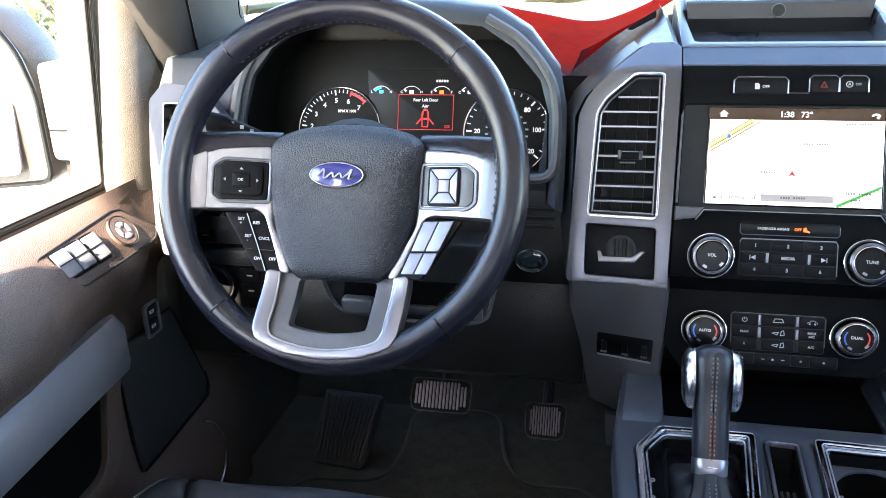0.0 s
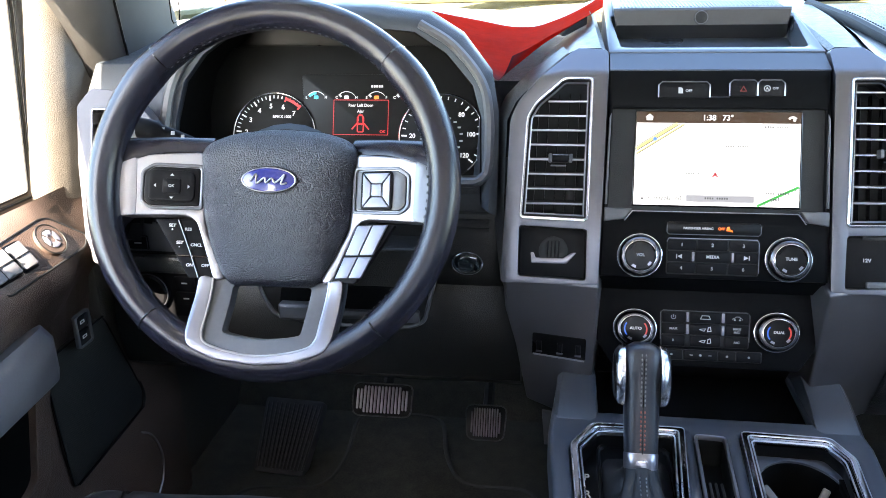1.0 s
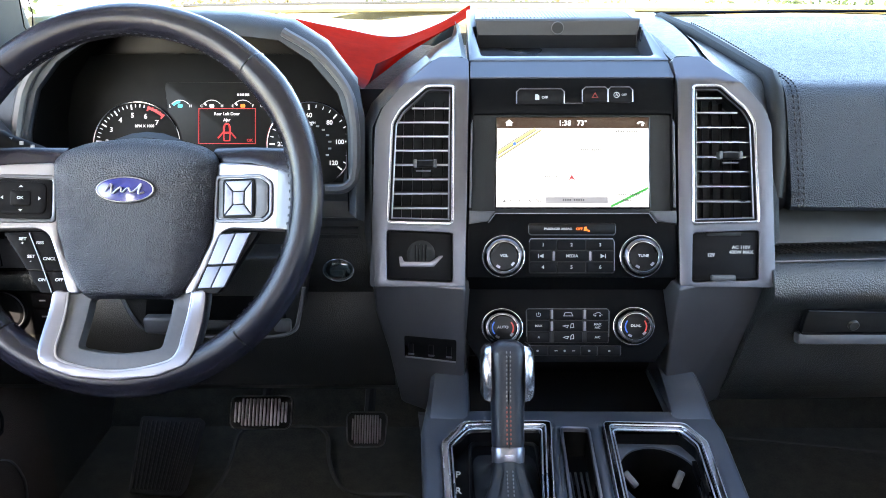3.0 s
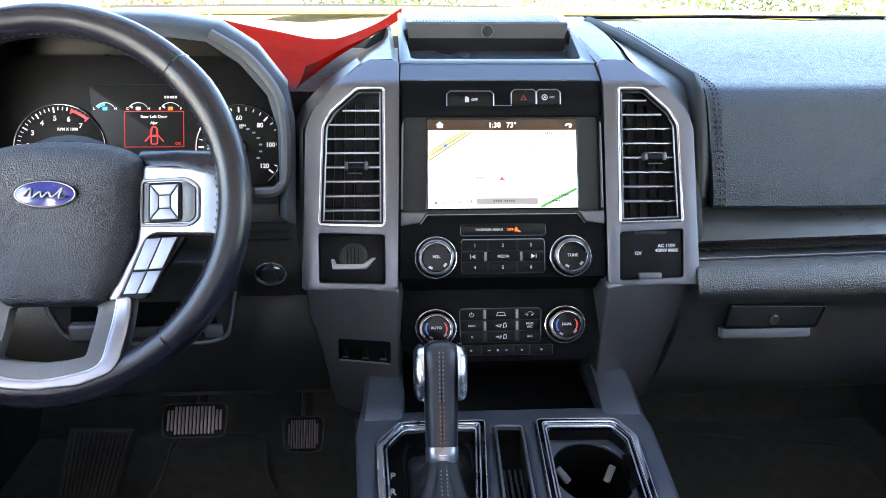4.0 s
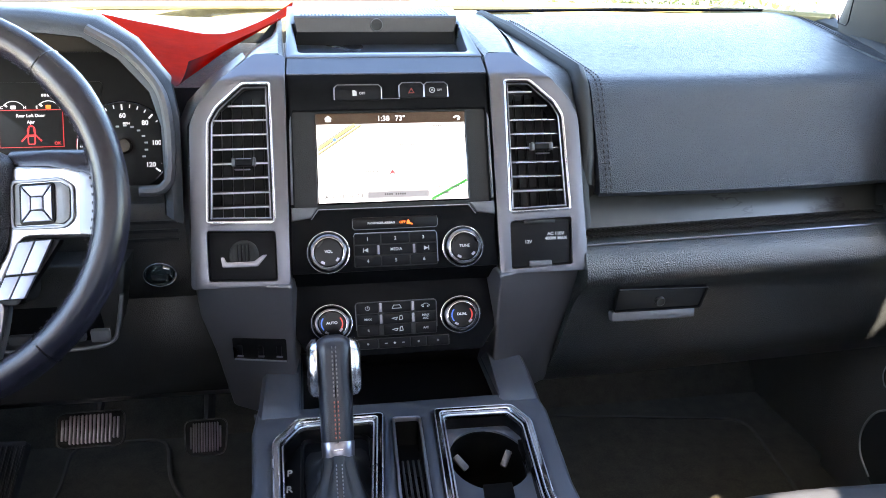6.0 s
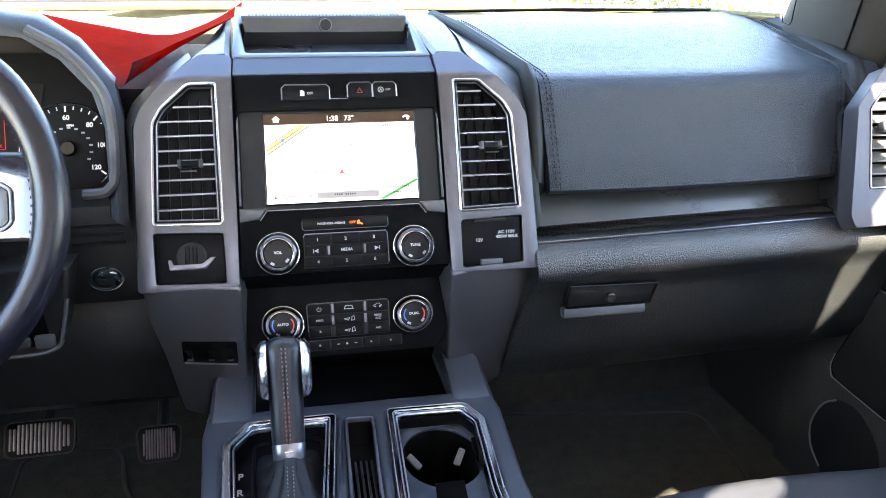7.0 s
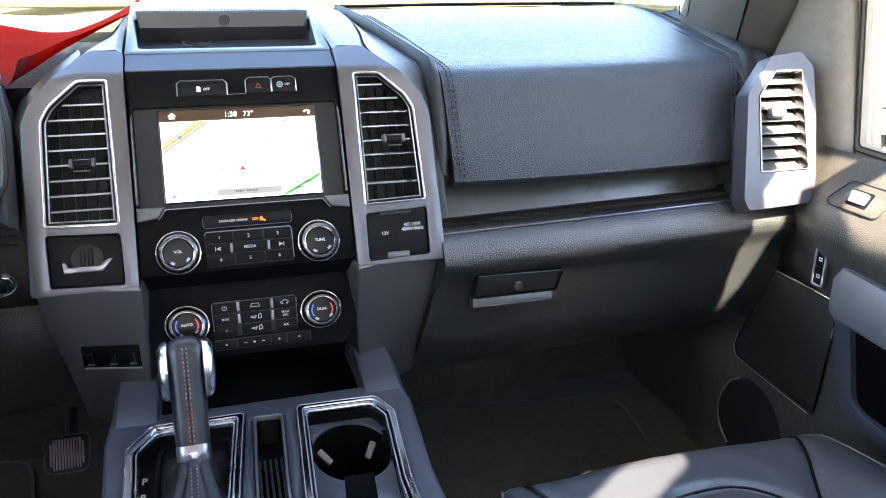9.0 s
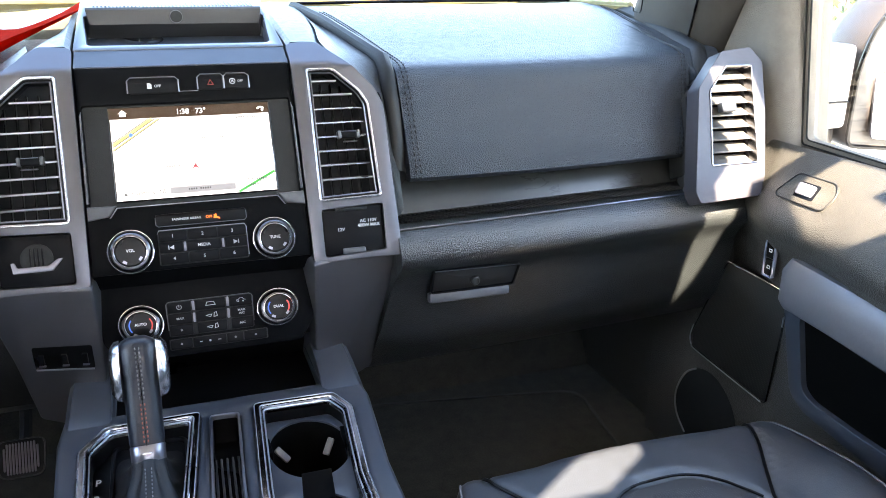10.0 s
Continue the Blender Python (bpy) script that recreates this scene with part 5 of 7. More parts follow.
part("car_sign", plate(rounded([(-0.0415, -0.0160), (-0.0325, -0.0160), (-0.0320, 0.0030), (-0.0345, 0.0080), (-0.0395, 0.0080), (-0.0420, 0.0030)], 0.0015, 2),
     [rounded([(-0.0402, -0.0148), (-0.0338, -0.0148), (-0.0335, -0.0060), (-0.0405, -0.0060)], 0.001, 2), rounded([(-0.0402, -0.0035), (-0.0338, -0.0035), (-0.0350, 0.0060), (-0.0390, 0.0060)], 0.001, 2)], -0.002, -0.0010, 0), LAMPRED, warn)
for s in (-1, 1):
    part("door_sign", plate([(-0.037 + s * 0.005, -0.003), (-0.037 + s * 0.0125, -0.0115), (-0.037 + s * 0.0110, -0.0125), (-0.037 + s * 0.005, -0.0055)], (), -0.002, -0.0010, 0), LAMPRED, warn)

# ---- steering wheel ----
wheel = thing("steering_wheel", WHEEL, "black leather steering wheel with silver spokes and blue oval badge", "steering wheel")
R, TR = 0.1815, 0.0165
rim_rings = []
for i in range(96):
    a = 2 * math.pi * i / 96
    c = Vector((math.cos(a), math.sin(a), 0))
    fat = 1 + 0.10 * (math.exp(-((math.degrees(a) - 38) / 9) ** 2) + math.exp(-((math.degrees(a) - 142) / 9) ** 2))
    rim_rings.append([c * (R + TR * fat * 1.0 * math.cos(b)) + Vector((0, 0, TR * 1.12 * fat * math.sin(b))) for b in (2 * math.pi * j / 20 for j in range(20))])
rim_rings.append(rim_rings[0])
rim_ob = part("rim", skin(rim_rings, True, False), WHEELSKIN, wheel, "smooth black leather rim", 80)
for a in (47, 133, 229, 311):
    c = Vector((math.cos(radians(a)), math.sin(radians(a)), 0))
    part("rim_seam", tube([c * (R + (TR + 0.0003) * math.cos(b)) + Vector((0, 0, (TR + 0.0003) * 1.12 * math.sin(b))) for b in (2 * math.pi * j / 24 for j in range(24))], 0.0009, 6, closed=True), GLOSS, rim_ob)
stitches("rim_stitching", [((R - TR) * math.cos(radians(a)), (R - TR) * math.sin(radians(a)), 0.006) for a in range(-48, 48, 2)], rim_ob, PADSTITCH, 0.008, 0.004, 0.0007)
stitches("rim_stitching", [((R - TR) * math.cos(radians(a)), (R - TR) * math.sin(radians(a)), 0.006) for a in range(48, 133, 2)], rim_ob, PADSTITCH, 0.008, 0.004, 0.0007)
HUB = [(-0.085, 0.041), (-0.074, 0.052), (-0.050, 0.0615), (0, 0.0660), (0.050, 0.0625), (0.074, 0.055), (0.085, 0.044), (0.083, 0.010), (0.080, -0.030), (0.066, -0.072), (0.052, -0.094), (0.043, -0.101), (-0.043, -0.101), (-0.052, -0.094), (-0.066, -0.072), (-0.080, -0.030), (-0.084, 0.010)]
hub_o = rounded(HUB, 0.012, 3)
rings = []
for d, z in ((0, -0.030), (0, -0.004), (-0.002, 0.003), (-0.008, 0.010), (-0.020, 0.0175), (-0.036, 0.0225), (-0.052, 0.0250)):
    g = grown(hub_o, d) if d else hub_o
    if d < -0.010:
        k = 1 + d / 0.075
        g = [(x * k, (y + 0.018) * k - 0.018) for x, y in hub_o]
    rings.append([(x, y, z) for x, y in g])
hub = skin(rings)
part("airbag_cover", hub, LEATHER, wheel, "grained black airbag cover", 60)
writing("cover_word", "AIRBAG", 0.0075, (0, -0.053, 0.0225), wheel, DARK)
oval = lambda a, b, n=40: [(a * math.cos(2 * math.pi * i / n), 0.008 + b * math.sin(2 * math.pi * i / n)) for i in range(n)]
badge = part("badge", plate(oval(0.0305, 0.0145), (), 0.018, 0.0262, 0.001), DARK, wheel, "blue oval badge")
part("badge_ring", plate(oval(0.0290, 0.0130), [oval(0.0278, 0.0120)], 0.025, 0.0272, 0.0005), BRIGHT, badge)
part("badge_field", plate(oval(0.0278, 0.0120), (), 0.025, 0.0267, 0.0005), BLUE, badge, "deep blue field")
part("badge_mark", tube(smooth_path([(-0.019, 0.006, 0.0282), (-0.013, 0.0135, 0.0282), (-0.012, 0.004, 0.0282), (-0.004, 0.010, 0.0282), (-0.002, 0.005, 0.0282), (0.004, 0.0095, 0.0282), (0.007, 0.005, 0.0282), (0.0125, 0.0085, 0.0282), (0.017, 0.0135, 0.0282), (0.014, 0.004, 0.0282), (0.020, 0.005, 0.0282)], 60), 0.0009, 6), BRIGHT, badge, "silver swirl")
WING = [(-0.173, 0.016), (-0.164, 0.025), (-0.138, 0.0355), (-0.084, 0.0400), (-0.082, 0.000), (-0.078, -0.042), (-0.056, -0.084), (-0.052, -0.096), (-0.064, -0.096), (-0.088, -0.0345), (-0.098, -0.0290), (-0.168, -0.0325)]
PODL = [(-0.141, 0.0150), (-0.131, 0.0220), (-0.086, 0.0220), (-0.086, -0.0185), (-0.134, -0.0195), (-0.141, -0.014)]
LOWPOD = [(-0.130, -0.0335), (-0.092, -0.0325), (-0.086, -0.0365), (-0.061, -0.0870), (-0.064, -0.0945), (-0.090, -0.0950)]
for s in (-1, 1):
    f = (lambda p: p) if s < 0 else flip
    part("spoke", sliced(plate(rounded(f(WING), 0.006, 3), (), -0.022, -0.002, 0.003, 3)), SPOKE, wheel, "satin silver spoke")
    # right spoke end is greyed; its shade is put into the colour
    part("spoke_end", sliced(plate(rounded(f([(-0.1745, 0.014), (-0.166, 0.024), (-0.150, 0.0315), (-0.1485, -0.0300), (-0.169, -0.0325)]), 0.004, 3), (), -0.012, -0.0008, 0.0008)), SPOKEEND if s > 0 else SPOKE, wheel, "spoke end, greyed on the right for its shade")
    part("pod_frame", sliced(plate(rounded(f(grown(PODL, 0.0042)), 0.005, 3), [rounded(f(grown(PODL, 0.0006)), 0.003, 3)], -0.006, 0.0006, 0.0012)), SPOKEEND, wheel, "bevelled pod surround")
    part("spoke_top", skin([[(s * 0.078, 0.058, -0.020), (s * 0.078, 0.052, -0.010), (s * 0.078, 0.041, -0.008), (s * 0.078, 0.041, -0.025)], [(s * 0.120, 0.056, -0.016), (s * 0.120, 0.051, -0.005), (s * 0.120, 0.038, -0.003), (s * 0.120, 0.036, -0.025)],
                            [(s * 0.172, 0.052, -0.012), (s * 0.168, 0.046, -0.003), (s * 0.164, 0.026, -0.002), (s * 0.160, 0.028, -0.020)]]), WHEELSKIN, wheel, "leather spoke top", 60)
    pod = part("switch_pod", sliced(plate(rounded(f(PODL), 0.003, 3), (), -0.006, 0.0005, 0.0015)), KEY if s < 0 else GREY, wheel)
    if s < 0:
        part("rocker", sliced(plate(rrect(-0.1365, -0.0145, -0.0900, 0.0185, 0.008), (), 0, 0.0028, 0.0012)), KEY, pod)
        part("ok_key", plate(rrect(-0.1215, -0.006, -0.1035, 0.0095, 0.002), (), 0.0028, 0.0042, 0.0008), KEY, pod)
        writing("key_word", "OK", 0.0040, (-0.1125, 0.0017, 0.0043), pod)
        for dx, dy, r in ((0, 0.0135, 0), (0, -0.0105, 180), (-0.0165, 0.0017, 90), (0.0165, 0.0017, 270)):
            part("arrow_sign", plate([(-0.0020, -0.0008), (0.0020, -0.0008), (0, 0.0015)], (), 0.0028, 0.0031, 0), INK, pod, at=Matrix.Translation((-0.1125 + dx, dy, 0)) @ Matrix.Rotation(radians(r), 4, "Z"))
    else:
        part("rocker", plate(rrect(0.0915, -0.0185, 0.1265, 0.0215, 0.004), (), 0, 0.0024, 0.001), KEY, pod)
        q = [(0.0935, -0.0165), (0.1245, -0.0165), (0.1245, 0.0195), (0.0935, 0.0195)]
        c = [(0.1035, -0.0050), (0.1155, -0.0050), (0.1155, 0.0080), (0.1035, 0.0080)]
        for i in range(4):
            j = (i + 1) % 4
            part("rocker_key", plate(grown([q[i], q[j], c[j], c[i]], -0.0006), (), 0.0024, 0.0042, 0.0008), PALEKEY, pod, "pale grey key")
        part("menu_key", plate(grown(c, -0.0003), (), 0.0024, 0.0050, 0.0008), PALEKEY, pod)
    lp2 = part("lower_pod", sliced(plate(rounded(f(LOWPOD), 0.003, 3), (), -0.016, -0.004, 0.0015)), KEY, wheel)
    if s < 0:
        for (x, y, w) in ((-0.1110, -0.0420, "SET\n+"), (-0.0950, -0.0435, "RES"), (-0.1020, -0.0600, "SET\n-"), (-0.0850, -0.0600, "CNCL"), (-0.0895, -0.0815, "ON"), (-0.0735, -0.0815, "OFF")):
            writing("key_word", w, 0.0044, (x, y, -0.0020), lp2)
        part("key_gap", tube([(-0.1055, -0.0335, -0.0030), (-0.0920, -0.0645, -0.0030), (-0.0790, -0.0940, -0.0030)], 0.0010, 5), GLOSS, lp2)
        part("key_gap", tube([(-0.1035, -0.0715, -0.0030), (-0.0860, -0.0720, -0.0030), (-0.0700, -0.0725, -0.0030)], 0.0010, 5), GLOSS, lp2)
    else:
        a, b, c2, d2 = Vector((0.0890, -0.0340)), Vector((0.1235, -0.0325)), Vector((0.0970, -0.0900)), Vector((0.0680, -0.0910))
        for u0, u1 in ((0.02, 0.48), (0.52, 0.98)):
            for v0, v1 in ((0.02, 0.56), (0.60, 0.98)):
                pt = lambda u, v: tuple(((a * (1 - u) + b * u) * (1 - v) + (d2 * (1 - u) + c2 * u) * v))
                part("paddle_key", plate([pt(u0, v1), pt(u1, v1), pt(u1, v0), pt(u0, v0)], (), -0.004, 0.001, 0.001), PALEKEY, lp2, "pale grey key")
U_OUT = [(-0.0780, -0.092), (-0.0780, -0.128), (-0.0765, -0.152), (-0.0700, -0.1640), (-0.042, -0.1755), (0, -0.1795), (0.042, -0.1755), (0.0700, -0.1640), (0.0765, -0.152), (0.0780, -0.128), (0.0780, -0.092), (0.044, -0.096), (-0.044, -0.096)]
U_IN = [(-0.0430, -0.101), (-0.0415, -0.149), (-0.020, -0.1530), (0, -0.1545), (0.020, -0.1530), (0.0415, -0.149), (0.0430, -0.101)]
U_LINE = [(-0.0630, -0.094), (-0.0610, -0.1335), (-0.0600, -0.1500), (-0.0520, -0.1600), (-0.025, -0.1672), (0, -0.1695), (0.025, -0.1672), (0.0520, -0.1600), (0.0600, -0.1500), (0.0610, -0.1335), (0.0630, -0.094)]
low = part("lower_spoke", sliced(plate(rounded(U_OUT, 0.006, 3), [rounded(U_IN, 0.004, 3)], -0.022, -0.006, 0.003, 3)), GREY, wheel, "satin grey lower spoke")
inner_line = [tuple(p.xy) for p in smooth_path([(*q, 0) for q in U_LINE], 40)]
part("spoke_border", sliced(plate(rounded(U_OUT[:11], 0.006, 3) + list(reversed(inner_line)), (), -0.010, 0.0, 0.0015, 2), 0.006), SILVER, low, "bright silver border")
part("spoke_line", tube([(x, y, -0.0008) for x, y in inner_line], 0.0011, 6), BRIGHT, low)
part("back_plate", turned([(0.070, -0.05), (0.078, -0.030), (0.070, -0.020)], 28), DARK, wheel)

# the wheel is dished: its middle lies further from the driver than its rim
for ob in wheel.children_recursive:
    if ob is rim_ob or ob.parent is rim_ob:
        continue
    m = ob.matrix_basis.copy()
    for v in ob.data.vertices:
        p = m @ v.co
        p.z -= 0.024 * min(1, max(0, (0.175 - math.hypot(p.x, p.y)) / 0.09))
        if ob.name.startswith(("lower_spoke", "spoke_border", "spoke_line")):
            k = min(1, max(0, (-0.100 - p.y) / 0.068))
            p.z += 0.020 * k * k * (3 - 2 * k)
        v.co = m.inverted() @ p

# ---- steering column with stalk ----
col = thing("steering_column", WHEEL, "black steering column shroud with stalk", "steering column")
part("shroud", skin([[(x, y, z) for x, y in rounded([(-0.055 * k, -0.080 * k), (0.055 * k, -0.080 * k), (0.062 * k, 0.040 * k), (-0.062 * k, 0.040 * k)], 0.02)] for z, k in ((-0.052, 0.85), (-0.07, 1), (-0.20, 1.15))]), DARK, col)
stalk = part("stalk", tube(smooth_path([(-0.06, 0.03, -0.065), (-0.11, 0.052, -0.058), (-0.150, 0.066, -0.050), (-0.172, 0.070, -0.046)], 16), [0.008] * 6 + [0.010] * 5 + [0.0125] * 6, 12, flat=0.8), KEY, col, "black indicator stalk")
for k in range(3):
    part("stalk_mark", plate(rect(-0.120 - k * 0.012, 0.058 + k * 0.004, -0.116 - k * 0.012, 0.062 + k * 0.004), (), -0.044, -0.0432, 0), DIM, stalk)

# lamp switch panel left of the column
lampsw = thing("lamp_switch", pose(-0.69, 0.034, 0.625, 90, 0, 0), "black lamp switch panel with chrome-lined dial", "switch panel")
part("panel", plate(rrect(-0.058, -0.105, 0.06, 0.036, 0.008), (), -0.004, 0.003, 0.001), KEY, lampsw)
part("upper_panel", plate(rounded([(-0.050, -0.012), (0.040, -0.012), (0.040, 0.020), (0.030, 0.028), (-0.024, 0.028), (-0.036, 0.018)], 0.005), (), 0.002, 0.006, 0.0015), GREY, lampsw, "grey upper panel")
sl = part("tailgate_switch", plate(rrect(-0.037, -0.0095, -0.009, 0.0100, 0.002), (), 0.005, 0.0078, 0.0008), KEY, lampsw, "black rocker switch")
part("switch_line", tube([(x, y, 0.0080) for x, y in rrect(-0.036, -0.0085, -0.010, 0.0090, 0.002)], 0.0005, 5, closed=True), GREY, sl)
part("switch_sign", plate(rect(-0.028, -0.0010, -0.018, 0.0010), (), 0.0078, 0.0081, 0), INK, sl)
part("pad", box((0.085, 0.024, 0.016), (0.0, -0.029, 0.004), 0.006, 3), LOWERSKIN, lampsw, "padded black strip")
dl = part("dial", turned([(0.026, 0.003), (0.026, 0.010), (0.022, 0.014), (0.004, 0.015)], 32, m=Matrix.Translation((-0.016, -0.068, 0))), KEY, lampsw, "round dial")
part("dial_ring", tube([(-0.016 + 0.0255 * math.cos(a), -0.068 + 0.0255 * math.sin(a), 0.0105) for a in (2 * math.pi * i / 32 for i in range(32))], 0.0010, 6, closed=True), SILVER, dl)
part("dial_grip", box((0.008, 0.040, 0.006), (-0.016, -0.068, 0.0165), 0.002, 2, None, Matrix.Rotation(radians(25), 4, "Z")), KEY, dl)
for y in (-0.056, -0.078):
    k = part("dimmer_key", plate(rrect(0.018, y - 0.009, 0.046, y + 0.009, 0.002), (), 0.002, 0.0055, 0.001), KEY, lampsw)
    part("key_sign", plate(rect(0.028, y - 0.001, 0.036, y + 0.001), (), 0.0055, 0.0058, 0), INK, k)

# ---- floor console ----
console = thing("floor_console", Matrix.Translation((0, 0, 0.463)), "grey floor console with chrome-framed cup holder and shifter panel", "console")
side_o = [(-0.172, -0.62), (-0.170, -0.20), (-0.176, -0.10), (-0.168, 0.0), (-0.160, 0.09), (0.160, 0.09), (0.166, 0.0), (0.172, -0.10), (0.158, -0.24), (0.150, -0.62)]
LEFTF = [(-0.150, -0.56), (-0.1475, -0.24), (-0.1520, -0.130), (-0.1270, -0.0870), (-0.0240, -0.0860), (-0.0400, -0.26), (-0.045, -0.56)]
RIGHTF = [(0.0345, -0.0870), (0.1300, -0.0900), (0.1450, -0.1280), (0.1310, -0.26), (0.125, -0.56), (0.018, -0.56), (0.0220, -0.26)]
SLOT = [(-0.0155, -0.0950), (0.0185, -0.0970), (0.0100, -0.24), (0.006, -0.45), (-0.030, -0.45), (-0.0235, -0.24)]
rl, rr, rs = rounded(LEFTF, 0.006, 3), rounded(RIGHTF, 0.006, 3), rounded(SLOT, 0.006, 3)
front_gap = [(-0.118, -0.055), (0.118, -0.055), (0.118, 0.08), (-0.118, 0.08)]
part("top", plate(side_o, [rl, rr, rs, front_gap], -0.05, 0.0, 0.006, 3), SKYGREY, console, "grey console top with sky blue painted in")
part("body", skin([[(x * 0.97, y, -0.463 + 0.002) for x, y in side_o], [(x * 0.985, y, -0.04) for x, y in side_o]], True, False), DARK, console)
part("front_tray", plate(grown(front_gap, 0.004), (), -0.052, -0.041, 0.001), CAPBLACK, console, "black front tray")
for s in (-1, 1):
    railp = [[(s * 0.121, y, z - 0.06), (s * 0.121, y, z), (s * 0.126, y, z + 0.003), (s * (0.160 + dx), y, z + 0.003), (s * (0.166 + dx), y, z - 0.004), (s * (0.166 + dx), y, z - 0.06)] for y, z, dx in ((-0.078, -0.0040, 0.006), (-0.03, 0.016, 0.002), (0.03, 0.031, -0.002), (0.07, 0.040, -0.004))]
    part("rail", skin(railp), SKYGREY, console, "grey rail rising to the stack")
for nm, fr in (("shifter_frame", LEFTF), ("cup_frame", RIGHTF)):
    k = part(nm, plate(rounded(fr, 0.006, 3), [inset(fr, 0.0085)], -0.004, 0.0045, 0.0025, 3), CHROME, console, "wide chrome frame")
    part("inner_frame", plate(inset(fr, 0.0100), [inset(fr, 0.0128)], -0.004, 0.0005, 0.001), CHROME, k)
    # black ring added to darken the walls under the frame
    part("frame_liner", plate(inset(fr, 0.0083), [inset(fr, 0.0123)], -0.03, -0.0035, 0.0004), CAPBLACK, k, "black ring added to darken the walls under the frame")
    for d, z in ((0.0012, 0.0040), (0.0072, 0.0042), (0.0114, 0.0008)):
        part("frame_line", tube([(x, y, z) for x, y in inset(fr, d)], 0.0009, 6, closed=True), FRAMELINE, k)
part("slot_frame", plate(rs, [inset(SLOT, 0.0032, 0.004)], -0.003, 0.003, 0.0014), SILVER, console)
# another added ring, darkening the slot's walls
part("slot_liner", plate(inset(SLOT, 0.0005, 0.005), [inset(SLOT, 0.0030, 0.004)], -0.05, -0.0005, 0.0004), CAPBLACK, console)
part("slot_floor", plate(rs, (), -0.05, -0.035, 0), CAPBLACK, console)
for i in range(5):
    part("slot_rib", box((0.0028, 0.30, 0.004), (-0.0155 + i * 0.0062 - 0.004, -0.285, -0.033), 0.0012, 1, None, Matrix.Rotation(radians(-2), 4, "Z")), WORNRUBBER, console)
pl = part("shifter_panel", plate(inset(LEFTF, 0.0120), (), -0.034, -0.0215, 0.001), CAPBLACK, console, "black shifter panel")
for y, w in ((-0.1562, "P"), (-0.1849, "R"), (-0.2136, "N"), (-0.2423, "D")):
    writing("gear_letter", w, 0.0112, Matrix.Translation((-0.1335, y, -0.0212)) @ Matrix.Diagonal((1, 1.35, 1, 1)), pl)
part("boot_frame", plate(rrect(-0.1215, -0.32, -0.0415, -0.096, 0.014), [rrect(-0.1180, -0.316, -0.0450, -0.0995, 0.012)], -0.0225, -0.0165, 0.0015), KEY, pl)
# cup wells stretched lengthways to fit the camera's view
CUPS = ((0.0863, -0.1645, 0.0445, 0.0585), (0.0760, -0.3080, 0.0440, 0.0580))
cup_loops = [[(x + a * math.cos(2 * math.pi * i / 44), y + b * math.sin(2 * math.pi * i / 44)) for i in range(44)] for x, y, a, b in CUPS]
cp = part("cup_panel", plate(inset(RIGHTF, 0.0120), cup_loops, -0.034, -0.0180, 0.0010, 2), SKYGREY, console, "grey cup holder panel")
for (x, y, a, b), loop in zip(CUPS, cup_loops):
    rings = []
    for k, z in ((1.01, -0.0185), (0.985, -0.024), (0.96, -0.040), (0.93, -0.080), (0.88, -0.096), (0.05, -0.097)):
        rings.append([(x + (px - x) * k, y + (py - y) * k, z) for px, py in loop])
    part("cup_well", skin(rings, True, False), WELL, cp, "oval black cup well")
# black plates on the panel paint the shade of a channel and notches
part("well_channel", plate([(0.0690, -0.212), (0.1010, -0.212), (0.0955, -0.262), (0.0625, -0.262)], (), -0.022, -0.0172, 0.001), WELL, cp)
for s, x in ((-1, 0.0425), (1, 0.1300)):
    part("cup_notch", box((0.007, 0.030, 0.010), (x, -0.150, -0.0215), 0.0015, 2), WELL, cp)
for x, y, lean, turn in ((0.0585, -0.1440, -32, 12), (0.1115, -0.1440, 22, -10)):
    m = Matrix.Rotation(radians(turn), 4, "Z") @ Matrix.Rotation(radians(-40), 4, "X") @ Matrix.Rotation(radians(lean), 4, "Y")
    part("cup_finger", box((0.0080, 0.0055, 0.0200), (x, y, -0.0355), 0.0018, 2, None, m), GREY, cp, "pale grip finger")

# ---- gear lever ----
lever = thing("gear_lever", Matrix.Translation((-0.0805, -0.190, 0.4390)) @ Matrix.Rotation(radians(-30), 4, "X"), "leather gear lever with chrome collar and pleated boot", "gear lever")
LB = lever.matrix_world.inverted()
sec = lambda w, d, z, n=20, p=2.6: [(w * abs(math.cos(a)) ** (2 / p) * (1 if math.cos(a) > 0 else -1), d * abs(math.sin(a)) ** (2 / p) * (1 if math.sin(a) > 0 else -1), z) for a in (2 * math.pi * i / n for i in range(n))]
part("grip", skin([sec(0.0165, 0.0155, 0.046), sec(0.0175, 0.0165, 0.055), sec(0.0180, 0.0175, 0.085), sec(0.0185, 0.019, 0.110), sec(0.0200, 0.0225, 0.130), sec(0.0215, 0.025, 0.146), sec(0.0205, 0.024, 0.154), sec(0.0165, 0.0195, 0.160), sec(0.009, 0.011, 0.164)]), GRIPSKIN, lever, "black leather grip", 70)
